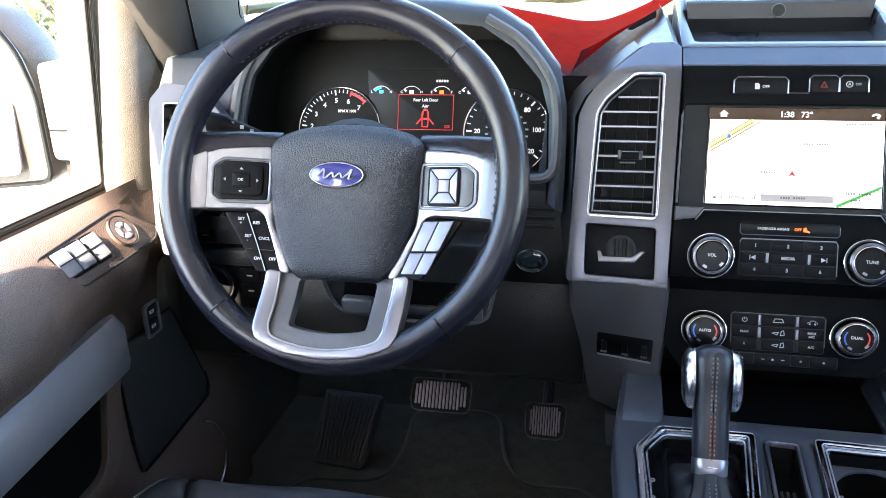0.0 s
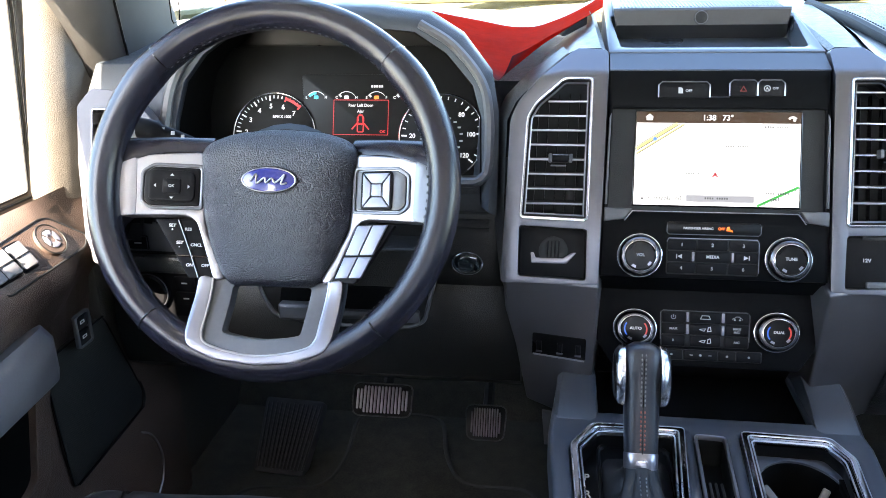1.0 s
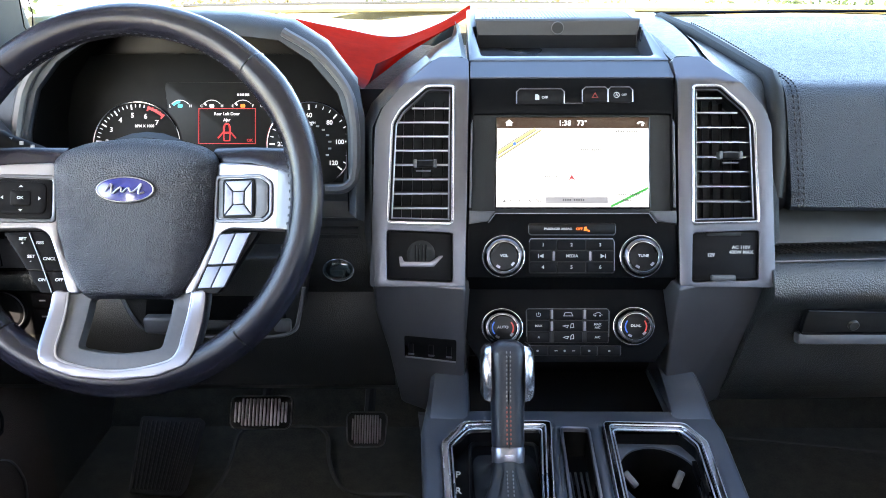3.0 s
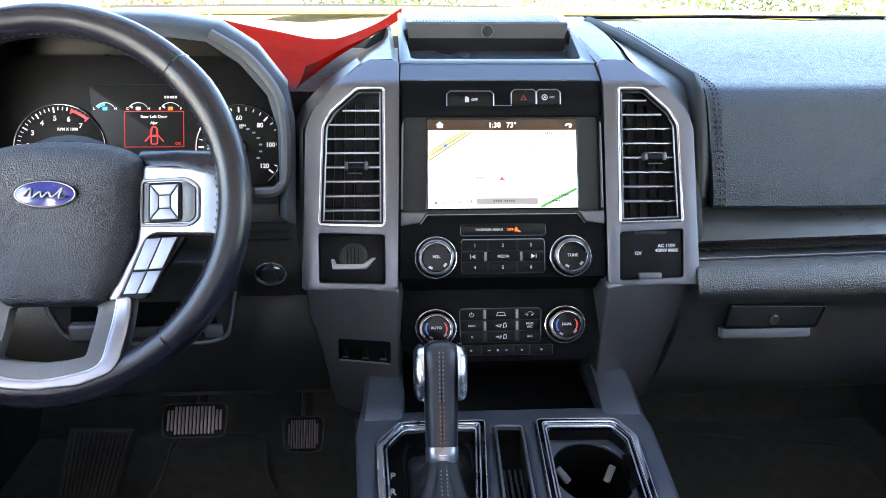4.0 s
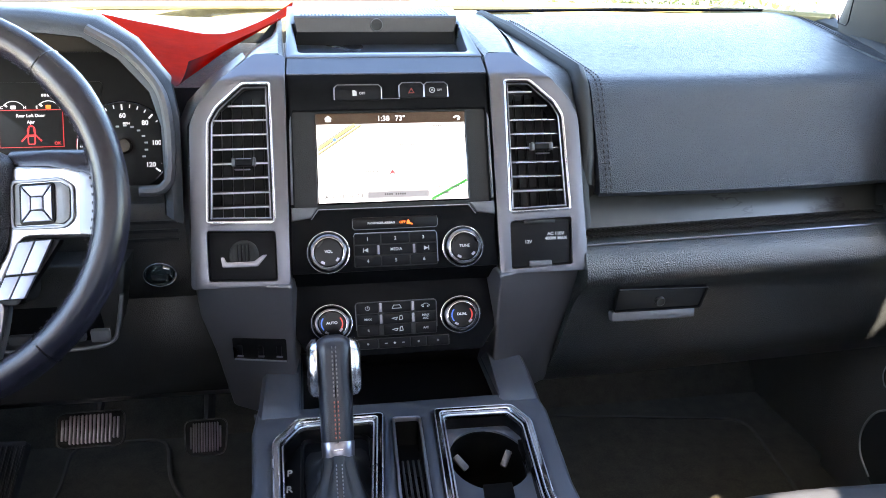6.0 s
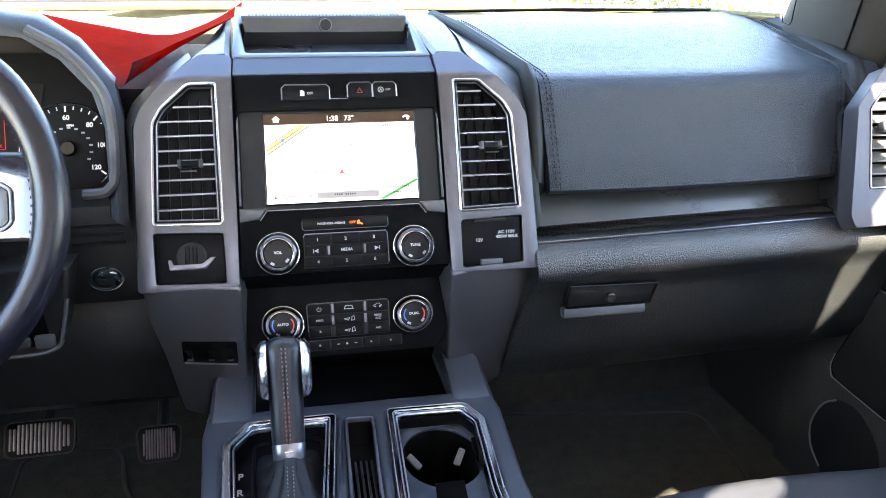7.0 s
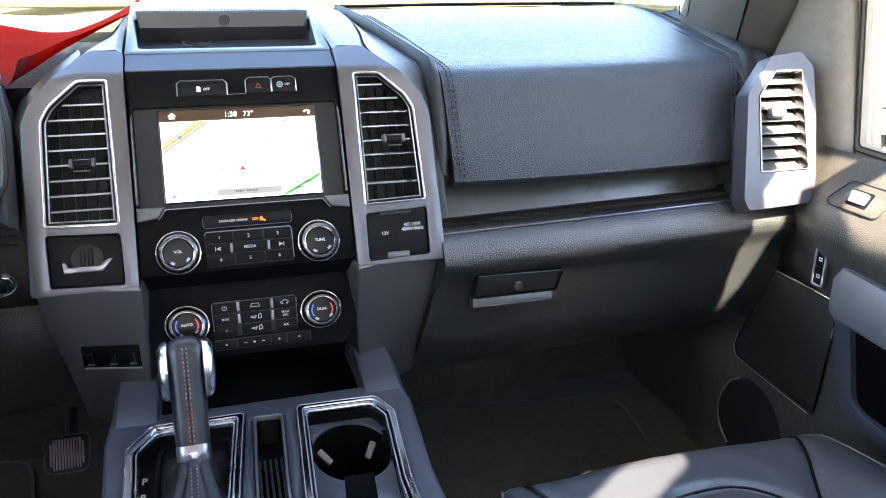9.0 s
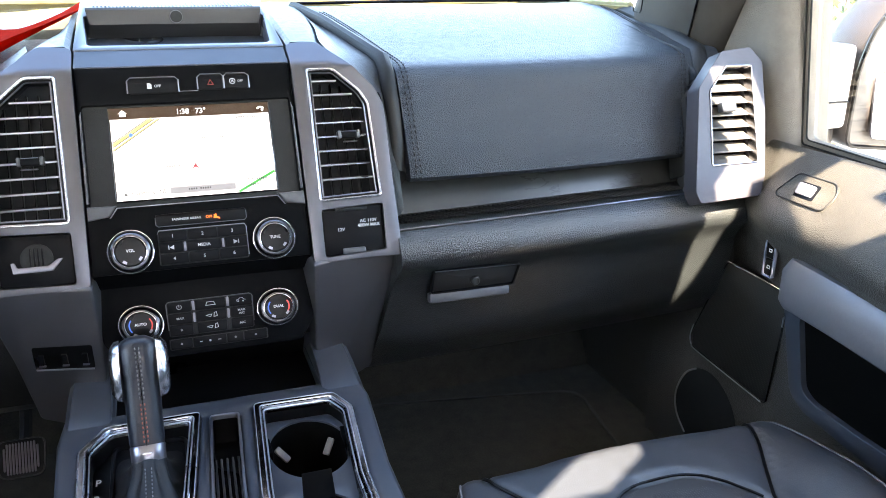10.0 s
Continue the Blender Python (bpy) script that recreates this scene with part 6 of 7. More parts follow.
for s in (-1, 1):
    part("side_cap", skin([[(s * (0.0180 + k * 0.0110), y * (1 - 0.35 * k ** 3), 0.13 + (z - 0.13) * (1 - 0.30 * k ** 3)) for y, z in ((-0.010, 0.098), (-0.017, 0.108), (-0.021, 0.125), (-0.021, 0.142), (-0.014, 0.156), (-0.002, 0.162), (0.011, 0.158), (0.019, 0.145), (0.019, 0.126), (0.010, 0.106))] for k in (0, 0.5, 0.85, 1)]), CAPSILVER, lever, "polished side cap", 40)
    stitches("grip_stitching", [(s * 0.0020, -0.0170, 0.055), (s * 0.0020, -0.0180, 0.085), (s * 0.0020, -0.0185, 0.095)], lever, REDSTITCH, 0.0046, 0.0034, 0.0009)
    stitches("grip_stitching", [(s * 0.0020, -0.0187, 0.099), (s * 0.0020, -0.0194, 0.110), (s * 0.0020, -0.0228, 0.130), (s * 0.0020, -0.0250, 0.142), (s * 0.0020, -0.0243, 0.153)], lever, STITCH, 0.0046, 0.0034, 0.0009)
part("grip_seam", tube([(0, -0.0165, 0.050), (0, -0.0180, 0.085), (0, -0.0195, 0.110), (0, -0.0232, 0.130), (0, -0.0252, 0.142), (0, -0.0205, 0.1585)], 0.0005, 6), CAPBLACK, lever)
part("collar", skin([sec(0.0166, 0.0158, 0.034), sec(0.0172, 0.0164, 0.0355), sec(0.0178, 0.0168, 0.0495), sec(0.0170, 0.0160, 0.051)]), SILVER, lever, "satin chrome collar")
part("collar_mark", box((0.010, 0.0010, 0.0016), (0.0, -0.0166, 0.0425), 0.0004, 1), CHROME, lever)
boot_rings = []
for k in range(11):
    t = k / 10
    ring = []
    for i in range(48):
        a = 2 * math.pi * i / 48
        base = Vector((0.0365 * max(-1, min(1, 1.35 * math.cos(a))), 0.090 * max(-1, min(1, 1.3 * math.sin(a))), 0)) + Vector((-0.0815, -0.205, 0.4405))
        top = lever.matrix_world @ Vector((0.0165 * math.cos(a), 0.0155 * math.sin(a), 0.038))
        p = base.lerp(top, t)
        fold = math.cos(6 * a + 0.9 * math.sin(2 * a) + math.pi)
        pleat = 0.0100 * math.sin(math.pi * t) ** 0.7 * (1.6 * (0.5 + 0.5 * fold) ** 0.6 - 0.8) * (1 - 0.3 * t)
        p += (p - Vector((-0.081, -0.19, p.z))).normalized() * (pleat - 0.010 * math.sin(math.pi * t))
        ring.append(LB @ p)
    boot_rings.append(ring)
part("boot", skin(boot_rings, True, False), BOOTSKIN, lever, "pleated leather boot", 60)
for dx in (-0.0030, 0.0030):
    stitches("boot_stitching", [Vector(boot_rings[k][36]) + Vector((dx, -0.0022, 0.0012)) for k in range(2, 10)], lever, STITCH, 0.0046, 0.0032, 0.0008)

# ---- pedals ----
def pedal(name, m, w0, w1, h, ribs, label):
    p = thing(name, m, label, "pedal", "pedals")
    shape = rounded([(-w0 / 2, -h / 2), (w0 / 2, -h / 2), (w1 / 2, h / 2), (-w1 / 2, h / 2)], 0.014, 5)
    part("pad", plate(shape, (), -0.008, 0.0, 0.003), RUBBER, p)
    part("pad_edge", plate(shape, [grown(shape, -0.0018)], -0.003, 0.0014, 0.0006), SCUFFED, p)
    for i in range(ribs):
        x = (i + 0.5) / ribs - 0.5
        part("rib", box((w0 / ribs * 0.52, h * (0.80 if abs(x) < 0.38 else 0.60), 0.004), (x * (w0 - 0.012), 0, 0.0018), 0.0012, 1), PEDALRIB, p)
    part("arm", tube(smooth_path([(0, 0, -0.008), (0, 0.06, -0.05), (0, 0.25, -0.06)], 10), 0.009, 8), DARK, p)
    return p


pedal("brake_pedal", pose(-0.4440, 0.215, 0.2960, 54, 0, 0), 0.098, 0.100, 0.054, 15, "wide ribbed brake pedal with metal edge")
pedal("accelerator_pedal", pose(-0.2745, 0.198, 0.2760, 54, 0, 0), 0.060, 0.067, 0.056, 12, "narrow ribbed accelerator pedal with metal edge")
rest = thing("footrest", pose(-0.622, 0.250, 0.192, 43, 0, -4), "black ribbed rubber footrest beside the pedals", "footrest")
part("base", plate(rounded([(-0.050, -0.064), (0.040, -0.066), (0.052, 0.066), (-0.058, 0.066)], 0.008), (), -0.02, 0, 0.003), WORNRUBBER, rest)
for i in range(13):
    part("rib", box((0.0036, 0.116, 0.004), (-0.046 + i * 0.0074, 0.0, 0.001), 0.0012, 1, None, Matrix.Rotation(radians(4 - i * 0.8), 4, "Z")), PLASTIC, rest)


def floor_mat(shape, label):
    """A carpet mat with a bound edge, cut to shape."""
    m = thing("floor_mat", Matrix.Translation((0, 0, FLOOR)), label, "floor mat", "floor mats")
    loop = rounded(shape, 0.045, 6)
    part("mat_body", plate(loop, (), 0.001, 0.009, 0.003), CARPET, m, "dark pile")
    part("binding", tube([(x, y, 0.0085) for x, y in loop], 0.0042, 6, closed=True), mat_binding, m, "worn binding edge")
    return m


mat_binding = mat("mat_binding", (0.042, 0.040, 0.036), 0.9, bump=0.5, bump_scale=900)
floor_mat([(-0.535, 0.40), (-0.522, 0.255), (-0.535, 0.165), (-0.68, 0.150), (-0.68, -0.30), (-0.19, -0.30), (-0.19, 0.20), (-0.315, 0.195), (-0.350, 0.27), (-0.372, 0.40)], "black carpet floor mat with bound edge by the pedals")
floor_mat([(0.270, 0.383), (0.700, 0.305), (0.620, -0.30), (0.21, -0.30)], "black carpet floor mat with bound edge under dash")
part("kick_fin", plate([(0.004, 0), (0.013, 0.0), (0.020, 0.046), (0, 0.049)], (), -0.004, 0.004, 0.001), GREY, console, at=Matrix.Translation((-0.1850, 0.041, -0.1130)) @ Matrix.Rotation(radians(88), 4, "X"))

# ---- doors ----
def car_door(s):
    d = thing("front_door", Matrix(), "dark grained door panel with grey grab handle and speaker", "car door", "front doors")
    prof = [(0.838, 0.700), (0.822, 0.710), (0.800, 0.722), (0.757, 0.686), (0.729, 0.651), (0.722, 0.632), (0.728, 0.612), (0.752, 0.575), (0.762, 0.52), (0.766, 0.40), (0.760, 0.33), (0.764, 0.06), (0.838, 0.06)]
    if s < 0:
        prof[:3] = [(0.838, 0.680), (0.822, 0.690), (0.800, 0.701)]
    rings = []
    for k in range(29):
        y = 0.16 - k * 0.04
        bulge = 0.026 / (1 + math.exp((y + 0.255) / 0.022))
        out = 0.042 * max(0, min(1, (y + 0.12) / 0.10)) ** 1.5
        rings.append([(s * (x + (out if 3 <= i <= 8 else 0) - (bulge if 4 <= i <= 6 else bulge * 0.55 if i in (3, 7) else 0)), y, z - (0.010 * (bulge / 0.026) if 5 <= i <= 7 else 0) + 0.006 * max(0, -y - 0.1)) for i, (x, z) in enumerate(prof)])
    bm = skin(rings)
    bevel(bm, 0.004, 2, 28)
    part("panel", bm, GLAREDOOR if s < 0 else DARKDOOR, d, "grained door panel", 50)
    # grab handle
    hrings = []
    for y, z, h, x in ((-0.145, 0.560, 0.020, 0.744), (-0.153, 0.561, 0.027, 0.726), (-0.172, 0.562, 0.029, 0.715), (-0.26, 0.561, 0.028, 0.708), (-0.34, 0.557, 0.0270, 0.704), (-0.46, 0.547, 0.0265, 0.704), (-0.60, 0.540, 0.024, 0.712), (-0.66, 0.54, 0.018, 0.744)):
        h *= 1.12
        hrings.append([(s * 0.752, y, z - h), (s * (x + 0.005), y, z - h), (s * (x + 0.001), y, z - h * 0.86), (s * (x + 0.001), y, z + h * 0.55), (s * (x + 0.014), y, z + h), (s * 0.752, y, z + h)])
    hb = skin(hrings)
    bevel(hb, 0.0035, 3, 30)
    part("grab_handle", hb, HANDLEGREY, d, "satin grey grab handle", 45)
    part("handle_slot", tube([(s * 0.735, -0.235, 0.604), (s * 0.728, -0.34, 0.594), (s * 0.728, -0.5, 0.582)], 0.006, 8), GLOSS, d)
    part("handle_line", tube([(s * 0.727, -0.240, 0.6015), (s * 0.721, -0.34, 0.592), (s * 0.720, -0.52, 0.580)], 0.0022, 8), CHROME, d, "thin chrome line along the pull")
    # pocket below the handle
    pm = Matrix(((0, 0, -s, s * 0.766), (1, 0, 0, 0), (0, 1, 0, 0), (0, 0, 0, 1)))
    mouth = rounded([(-0.172, 0.512), (-0.58, 0.480), (-0.58, 0.400), (-0.29, 0.402), (-0.214, 0.406), (-0.196, 0.416)], 0.010)
    lip = rounded([(-0.140, 0.522), (-0.60, 0.495), (-0.60, 0.365), (-0.30, 0.374), (-0.204, 0.385), (-0.176, 0.402)], 0.012)
    part("pocket_rim", plate(lip, [mouth], 0.0, 0.016, 0.006, 3, m=pm), SKYGREY if s > 0 else GLAREDOOR, d, "moulded pocket lip")
    # black plate stands in for the shade inside the pocket
    part("pocket_liner", plate(grown(mouth, 0.004), (), 0.0, 0.0065, 0.001, m=pm), WELL, d, "flat black plate for the shade inside the pocket")
    # speaker
    sp_out = rounded([(-0.008, 0.532), (-0.122, 0.530), (-0.136, 0.512), (-0.126, 0.352), (0.050, 0.364), (0.056, 0.385)], 0.010, 4)
    mm = Matrix(((0, 0, -s, s * 0.764), (1, 0, 0, 0), (0, 1, 0, 0), (0, 0, 0, 1)))
    spk = part("speaker_grille", plate(sp_out, (), -0.004, 0.004, 0.002, m=mm), GRILLE, d, "dark perforated speaker grille")
    part("grille_gap", tube([(s * 0.7600, y, z) for y, z in grown(sp_out, 0.0012)], 0.0013, 6, closed=True), CAPBLACK, spk)
    # edge highlights drawn as bright lines, left dark on the driver's door
    for line in ([(-0.008, 0.5335), (-0.118, 0.5315), (-0.1295, 0.5260), (-0.1365, 0.5130), (-0.1358, 0.480)], [(-0.118, 0.3510), (-0.060, 0.3545), (0.040, 0.3615), (0.052, 0.3660), (0.0575, 0.3800), (0.052, 0.402)]):
        part("grille_edge", tube(smooth_path([(s * 0.7590, y, z) for y, z in line], 24), 0.0013, 6), BRIGHT if s > 0 else KEY, spk, "edge highlight drawn as a line")
    ring = tube(smooth_path([(s * 0.757, y, z) for y, z in ((0.030, 0.332), (0.052, 0.315), (0.068, 0.288), (0.075, 0.258), (0.066, 0.228), (0.040, 0.205))], 20), 0.0016, 6)
    part("woofer_trim", ring, BRIGHT, d)
    if s > 0:
        bowl = turned([(0.078, 0.0), (0.076, 0.0035), (0.060, 0.0050), (0.020, 0.0040), (0.004, 0.0045)], 40, m=Matrix(((0, 0, -s, s * 0.7635), (1, 0, 0, 0.000), (0, 1, 0, 0.262), (0, 0, 0, 1))))
        part("woofer_cover", bowl, DARK, d, "glossy black round woofer cover")
    # lock switch
    lk = part("lock_switch", plate(rrect(-0.0105, -0.027, 0.0105, 0.027, 0.005), [rrect(-0.0078, -0.0242, 0.0078, 0.0242, 0.004)], 0, 0.005, 0.0010), PALEKEY if s > 0 else GREY, d, "bright-rimmed lock switch",
              at=Matrix.Translation((s * 0.7440, -0.112 if s > 0 else -0.078, 0.576 if s > 0 else 0.550)) @ Matrix.Diagonal((1, 1 if s > 0 else 1.5, 1 if s > 0 else 0.8, 1)) @ Matrix(((0, 0, -s, 0), (s, 0, 0, 0), (0, 1, 0, 0), (0, 0, 0, 1))))
    part("lock_key", plate(rrect(-0.0080, 0.001, 0.0080, 0.0240, 0.003), (), 0, 0.003, 0.001), KEY, lk)
    part("lock_key", plate(rrect(-0.0080, -0.0240, 0.0080, -0.001, 0.003), (), 0, 0.003, 0.001), KEY, lk)
    for yy in (0.012, -0.012):
        part("lock_sign", plate(rect(-0.003, yy - 0.0025, 0.003, yy + 0.0025), [rect(-0.0018, yy - 0.0012, 0.0018, yy + 0.0012)], 0.003, 0.0033, 0), INK, lk)
    # window switches on the sloping ledge; x runs along the door, y up the slope
    n = Vector((-0.8 * s, 0, 0.62)).normalized()
    upv = Vector((0.62 * s, 0, 0.8)).normalized()
    xa = upv.cross(n)
    base = Vector((s * 0.7515, -0.150 if s > 0 else -0.145, 0.679)) + n * 0.001
    sm = Matrix(((xa.x, upv.x, n.x, base.x), (xa.y, upv.y, n.y, base.y), (xa.z, upv.z, n.z, base.z), (0, 0, 0, 1)))
    if s > 0:
        o = rounded([(-0.046, -0.012), (-0.030, 0.022), (0.036, 0.022), (0.046, 0.006), (0.040, -0.018), (-0.040, -0.018)], 0.008)
        sw = part("window_switch", plate(o, (), -0.003, 0.0025, 0.0012), DARKDOOR, d, "window switch plate", at=sm)
        part("switch_edge", tube([(x, y, 0.0026) for x, y in o], 0.0011, 6, closed=True), DARK, sw, "dark line round the plate")
        part("key_well", plate(rrect(-0.017, -0.0105, 0.017, 0.0125, 0.003), (), 0.001, 0.0031, 0.0005), CAPBLACK, sw)
        part("switch_key", box((0.026, 0.016, 0.009), (0, 0.001, 0.005), 0.003, 2, None, Matrix.Rotation(radians(14), 4, "X")), PALEKEY, sw, "silver rocker")
    else:
        o = rounded([(-0.0900, 0.0080), (-0.0940, -0.0100), (-0.0620, -0.0400), (0.0800, -0.0360), (0.0970, -0.0250), (0.0640, 0.0150), (0.0500, 0.0180)], 0.006)
        sw = part("window_switch", plate(o, (), -0.004, 0.0020, 0.0012), GLAREDOOR, d, "window and mirror switch plate", at=sm)
        part("switch_edge", tube([(x, y, 0.0020) for x, y in o], 0.0012, 6, closed=True), DARK, sw, "dark line round the plate")
        for x in (-0.0630, -0.0385, -0.0120):
            part("key_well", plate(rrect(x - 0.0125, -0.0280, x + 0.0125, 0.0085, 0.003), (), 0.001, 0.0028, 0.0005), CAPBLACK, sw)
            key = part("switch_key", box((0.0205, 0.0310, 0.006), (x, -0.0095, 0.0036), 0.0022, 2, None, Matrix.Rotation(radians(-10), 4, "Y")), HANDLEGREY, sw, "grey window key")
            part("key_groove", box((0.0206, 0.0012, 0.0016), (x, -0.0095, 0.0070), 0.0003, 1, None, Matrix.Rotation(radians(-10), 4, "Y")), DARK, key)
        md = part("mirror_dial", turned([(0.0195, 0.001), (0.0195, 0.0045), (0.0178, 0.0060)], 32, m=Matrix.Translation((0.0390, -0.0095, 0.001))), GLAREDOOR, sw)
        for r in (0.0196, 0.0125):
            part("dial_line", tube([(0.0390 + r * math.cos(t), -0.0095 + r * math.sin(t), 0.0066) for t in (2 * math.pi * i / 32 for i in range(32))], 0.0008, 6, closed=True), DARK, md)
        for t in range(0, 360, 90):
            part("dial_key", plate(band(0.0390, -0.0095, 0.0050, 0.0112, t - 36, t + 36, 6), (), 0.0062, 0.0082, 0.0006), PALEKEY, md)
    return d


car_door(-1), car_door(1)

# ---- front seats ----
def seat(cx, y, label, group="front seats"):
    o = thing("front_seat", Matrix.Translation((cx, y, 0.0)), label, "seat", group)
    W, L = 0.238, 0.56
    nx, ny = 56, 44

    def seam_u(v):
        return 0.435 + 0.42 * max(0, min(1, (0.34 - v) / 0.30))

    def arch_v(u):
        return 0.216 + 1.70 * abs(u) ** 3.0

    def surf(u, v, up=0.0):
        """A point of the cushion; u runs across, v back from the front edge."""
        w = W * (1 - 0.20 * max(0, (0.20 - v) / 0.20) ** 2.4)
        x, y = u * w, 0.016 - v * L
        roll = 0.105 * max(0, (0.10 - v) / 0.10) ** 2
        side = 0.075 * max(0, (abs(u) - 0.91) / 0.09) ** 2
        bol = 0.023 * math.exp(-((abs(u) - 0.90) / 0.24) ** 2) * min(1, v * 3.2)
        seam = -0.0075 * math.exp(-((abs(u) - seam_u(v)) / 0.018) ** 2)
        cross = -0.0060 * math.exp(-((v - arch_v(u)) / 0.010) ** 2) * (1 if abs(u) < 0.42 else 0)
        sink = -0.004 * (1 if abs(u) < 0.42 and v > arch_v(u) else 0)
        rump = 0.0016 * noise.noise((x * 22 + cx, y * 16, 1)) + 0.0007 * noise.noise((x * 60, y * 45, cx))
        return Vector((x, y - 0.006 * abs(u) ** 3 * (1 - v), 0.409 + bol + seam + cross + sink + 0.006 * math.cos(u * 2.7) - roll - side + rump + up))

    us = [2 * i / nx - 1 for i in range(nx + 1)]
    vs = [(j / ny) ** 1.25 for j in range(ny + 1)]
    rows = [[surf(u, v) for u in us] for v in vs]
    base = [[(p.x, p.y + 0.01, 0.16) for p in rows[0]], [(p.x * 0.99, p.y + 0.006, 0.24) for p in rows[0]]]
    part("cushion", skin(base + rows, closed=False), SEATSKIN, o, "creased black leather cushion", 70)
    for s in (-1, 1):
        part("cushion_side", skin([[(s * x, 0, 0.16), (s * x, -L, 0.16), (s * x, -L, 0.34), (s * x, -0.04, 0.32)] for x in (W - 0.002, W - 0.014)]), LEATHER, o)
    ins = []
    for k in range(26):
        row = []
        for i in range(21):
            u = (i / 20 * 2 - 1) * 0.400
            v0 = arch_v(u) + 0.012
            row.append(surf(u, v0 + (0.96 - v0) * k / 25, 0.0035))
        ins.append(row)
    part("insert", skin(ins, closed=False), PERFORATED, o, "perforated leather insert")
    for s in (-1, 1):
        line = [surf(s * seam_u(v), v, 0.0060) for v in vs[2:]]
        part("piping", tube(line, 0.0022, 6), CAPBLACK, o)
        edge = [surf(s * 0.93, v, 0.0012) for v in vs[4:]]
        part("welt", tube(edge, 0.0013, 6), STITCH, o, "pale welt along the bolster")
    part("piping", tube([surf(u * 0.400, arch_v(u * 0.400), 0.0050) for u in us], 0.0018, 6), CAPBLACK, o)
    part("seat_frame", box((0.42, 0.46, 0.14), (0, -0.28, 0.215), 0.01), DARK, o)
    # backrest and headrest
    back = []
    for k in range(9):
        t = k / 8
        hw = 0.255 - 0.06 * t ** 3
        yb, z = -0.60 - 0.17 * t, 0.36 + 0.58 * t
        back.append([(x * hw, yb + (0.045 * (abs(x) ** 3) if yy > 0 else 0) + (0 if yy > 0 else -0.12), z) for x, yy in ((-1, 1), (-0.7, 1), (0, 1), (0.7, 1), (1, 1), (0.95, -1), (0, -1), (-0.95, -1))])
    bb = skin(back)
    bevel(bb, 0.02, 3, 35)
    part("backrest", bb, LEATHER, o, "black leather backrest", 60)
    part("headrest", box((0.26, 0.10, 0.17), (0, -0.81, 1.05), 0.04, 4), LEATHER, o)
    return o


seat(0.450, -0.2, "black leather passenger seat with perforated insert")
seat(-0.468, -0.160, "black leather driver's seat before the steering wheel")

# ---- red sheen painted on a thin sheet in the dash valley ----
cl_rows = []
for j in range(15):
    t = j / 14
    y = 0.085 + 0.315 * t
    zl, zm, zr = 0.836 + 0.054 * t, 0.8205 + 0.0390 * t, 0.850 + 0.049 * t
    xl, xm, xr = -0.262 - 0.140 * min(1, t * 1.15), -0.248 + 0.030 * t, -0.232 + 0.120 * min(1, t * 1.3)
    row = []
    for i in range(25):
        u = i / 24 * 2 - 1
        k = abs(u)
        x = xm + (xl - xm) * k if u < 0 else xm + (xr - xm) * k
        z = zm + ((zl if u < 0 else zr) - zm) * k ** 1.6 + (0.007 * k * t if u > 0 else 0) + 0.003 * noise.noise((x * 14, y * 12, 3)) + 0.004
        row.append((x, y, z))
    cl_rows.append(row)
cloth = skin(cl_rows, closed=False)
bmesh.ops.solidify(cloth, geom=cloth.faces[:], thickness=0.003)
solo("cloth", cloth, REDSHEEN, "thin sheet with a painted red sheen in the dashboard valley", "cloth")

# white sheet added to fill the bright gap and hide the front wall
white_rows = []
for j in range(9):
    t = j / 8
    row = []
    for i, q in enumerate(cl_rows[-1]):
        u = i / 24
        far = Vector((-0.47 + 0.385 * u, 0.672, 0.872 + 0.010 * (2 * u - 1) ** 2))
        row.append(Vector(q).lerp(far, t) + Vector((0, 0, 0.004 * math.sin(math.pi * t) + 0.002 * noise.noise((u * 5, t * 4, 8)))))
    white_rows.append(row)
sheet = skin(white_rows, closed=False)
bmesh.ops.solidify(sheet, geom=sheet.faces[:], thickness=0.002)
solo("white_cloth", sheet, WHITESHEET, "white sheet added behind the red one at the windscreen", "cloth")

# ---- outside ----
solo("ground", box((400, 400, 0.2), (0, 0, -0.85), 0), CONCRETE, "pale sunlit concrete driveway", "ground", "structure")


MIRROR = mat("mirror_glass", (0.62, 0.66, 0.80), 0.04, 1.0, vary=0.02)
# sun glare on the arm is put into this paler tone
MIRRORARM = mat("mirror_arm_grey", (0.20, 0.19, 0.18), 0.5, vary=0.1)


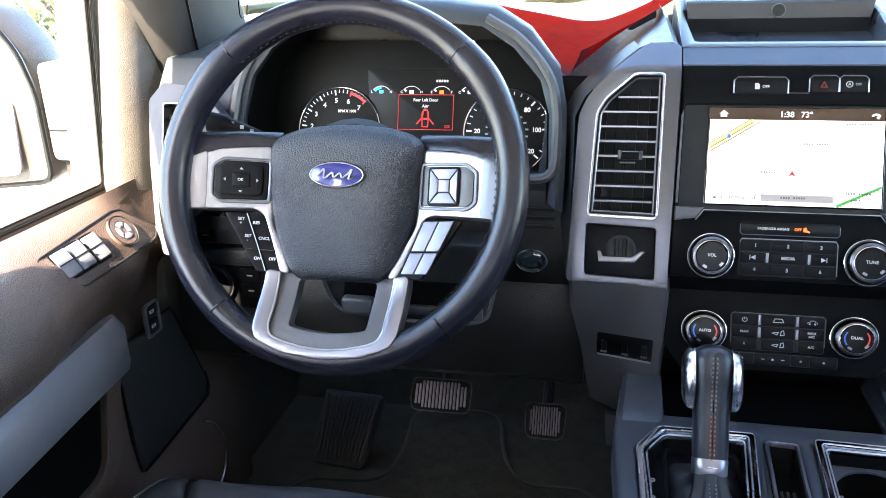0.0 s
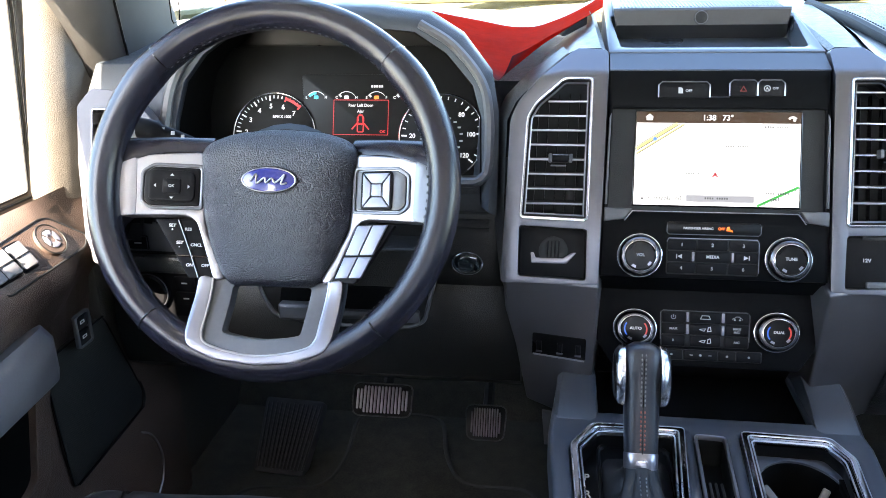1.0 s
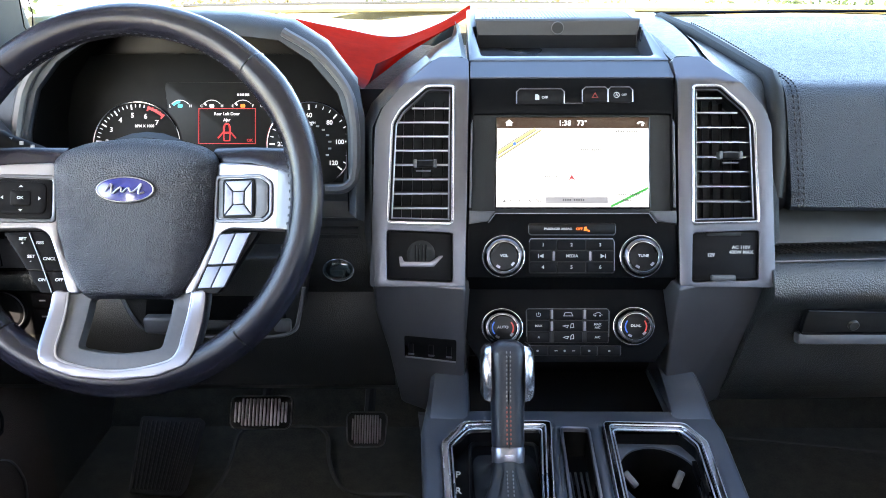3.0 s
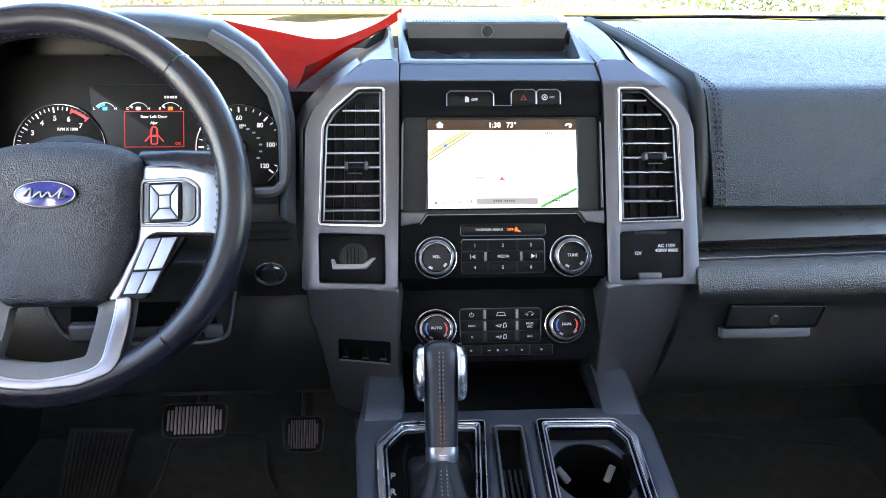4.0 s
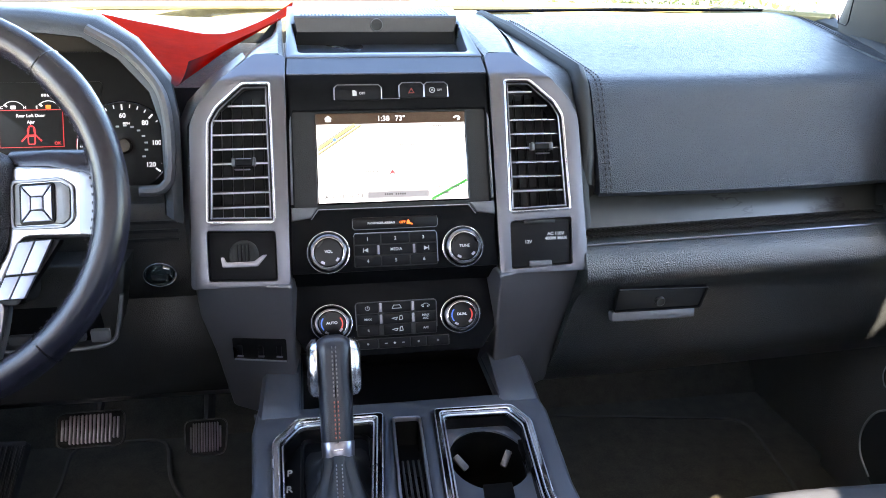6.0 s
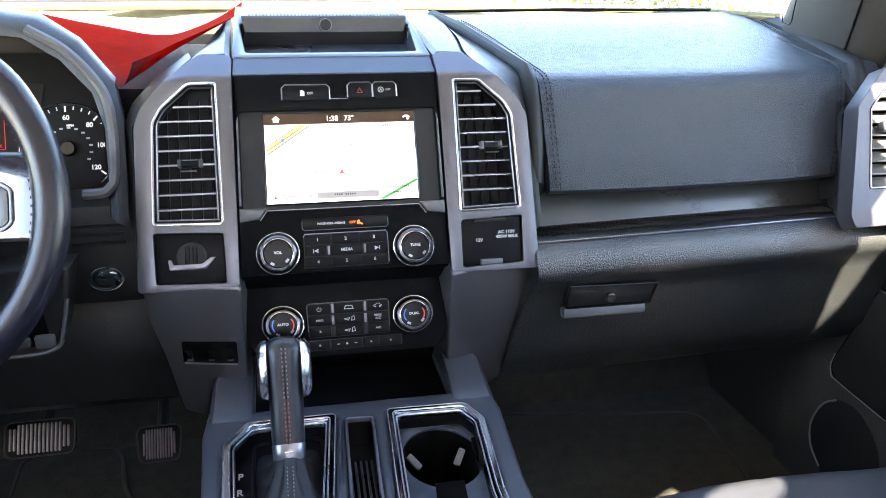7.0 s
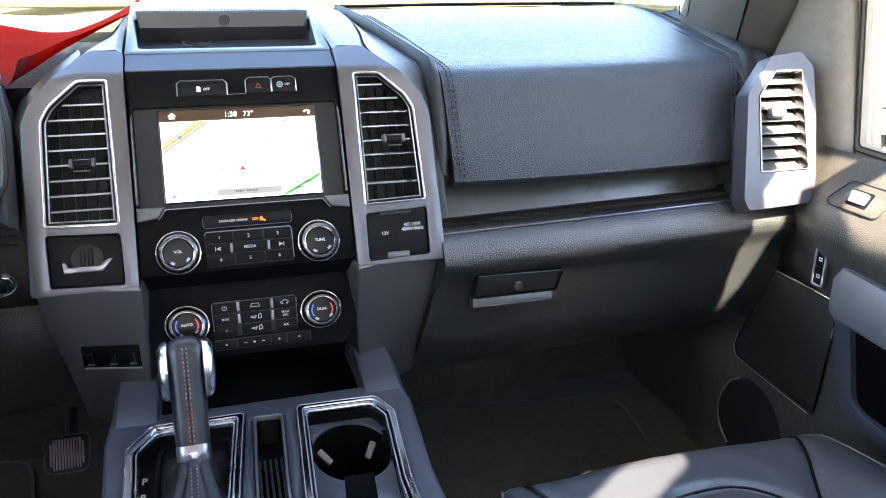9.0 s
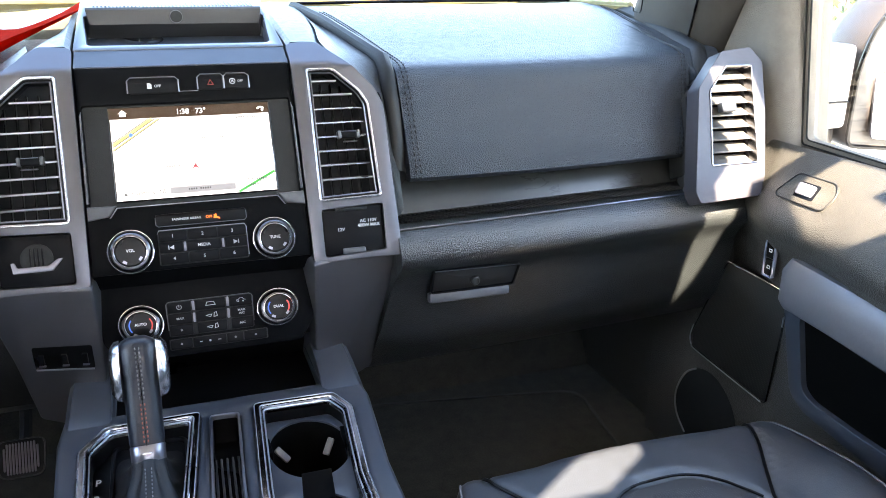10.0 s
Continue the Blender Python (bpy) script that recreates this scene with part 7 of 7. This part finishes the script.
def door_mirror(s):
    """Towing mirror on its arm; u runs outwards from the door, v up."""
    m = thing("door_mirror", Matrix.Translation((s * (1.05 if s < 0 else 1.12), 0.10, 0.77)), "large dark door mirror on a folding arm outside window", "mirror", "door mirrors")
    f = (lambda p: p) if s > 0 else flip
    sh = rounded(f([(-0.09, -0.095), (0.15, -0.12), (0.16, 0.12), (0.05, 0.17), (-0.03, 0.150), (-0.075, 0.090), (-0.092, 0.030)]), 0.02, 4)
    body = skin([[(x * k, y, z * k) for x, z in sh] for y, k in ((-0.030, 0.97), (-0.022, 1), (0.05, 0.95), (0.10, 0.7))])
    part("housing", body, HOUSING, m, "dark textured housing")
    face = Matrix.Translation((0, -0.031, 0)) @ Matrix.Rotation(radians(84), 4, "X")
    part("glass", plate(rounded(f([(-0.072, 0.036), (-0.058, 0.084), (-0.020, 0.132), (0.050, 0.150), (0.142, 0.110), (0.142, 0.036)]), 0.012), (), 0.0, 0.004, 0.001, m=face), MIRROR, m, "mirror glass")
    part("spotter_glass", plate(rounded(f([(-0.050, -0.080), (0.135, -0.100), (0.142, 0.024), (-0.050, 0.024)]), 0.012), (), 0.0, 0.004, 0.001, m=face), MIRROR, m, "lower mirror glass")
    part("face_rim", tube([(x * 0.97, -0.031, z * 0.97) for x, z in sh], 0.004, 6, closed=True), CAPBLACK, m)
    arm = part("arm", box((0.085, 0.06, 0.135), (-s * 0.135, 0.0, 0.005), 0.012, 3), MIRRORARM, m, "arm cover in a tone raised for sun glare")
    part("arm_joint", box((0.078, 0.004, 0.003), (-s * 0.137, -0.0305, -0.018), 0.001, 1), CAPBLACK, arm)
    part("arm_foot", box((0.16, 0.05, 0.05), (-s * 0.175, 0.012, -0.085), 0.012, 3), HOUSING, m)
    return m


door_mirror(-1), door_mirror(1)


def shrub(x, y, h, w, seed, dry=False):
    r = random.Random(seed)
    s = thing("shrub", Matrix.Translation((x, y, -0.75)), "sunlit shrub with small mixed leaves" if not dry else "dry sunlit shrub with yellow blossom", "shrub", "shrubs along the drive")
    st = bmesh.new()
    tips = []
    for k in range(9):
        a, l = r.uniform(0, 6.28), r.uniform(0.6, 1) * h
        p = [(0, 0, 0), (0.15 * w * math.cos(a), 0.15 * w * math.sin(a), l * 0.4), (0.4 * w * math.cos(a), 0.4 * w * math.sin(a), l * 0.85)]
        tube(smooth_path(p, 8), [0.035 * (1 - i / 10) for i in range(9)], 6, st)
    part("stems", st, BARK, s)
    verts, faces = [], []
    clumps = [(Vector((r.gauss(0, w * 0.30), r.gauss(0, w * 0.30), h * (0.38 + 0.60 * r.random()))), r.uniform(0.12, 0.3)) for _ in range(60)]
    for c, cr in clumps:
        for _ in range(60):
            p = c + Vector((r.gauss(0, cr), r.gauss(0, cr), r.gauss(0, cr * 0.8)))
            p.z = max(p.z, 0.35 * h)
            d, e = Vector((r.gauss(0, 1), r.gauss(0, 1), r.gauss(0, 1))).normalized(), Vector((r.gauss(0, 1), r.gauss(0, 1), r.gauss(0, 1))).normalized()
            l = r.uniform(0.05, 0.12)
            n = len(verts)
            verts += [p, p + d * l * 0.5 + e * l * 0.3, p + d * l, p + d * l * 0.5 - e * l * 0.3]
            faces.append((n, n + 1, n + 2, n + 3))
    me = bpy.data.meshes.new("crown")
    me.from_pydata(verts, [], faces)
    me.materials.append(DRYLEAF if dry else LEAF)
    c = new("crown", me)
    c.parent = s
    tagged(c, kind="stuff")
    return s


for i, (x, y, h, w, dry) in enumerate(((-4.6, 1.8, 3.0, 2.4, False), (-5.2, 3.8, 3.2, 2.6, True), (-4.8, 6.0, 2.6, 2.4, False), (-2.6, 9.5, 1.6, 2.2, True), (-0.4, 10.2, 1.5, 2.2, False), (2.0, 10.0, 1.5, 2.2, True), (4.4, 9.0, 1.8, 2.4, False), (5.2, 2.2, 2.6, 2.2, True), (5.6, 4.6, 2.8, 2.4, False))):
    shrub(x, y, h, w, 20 + i, dry)
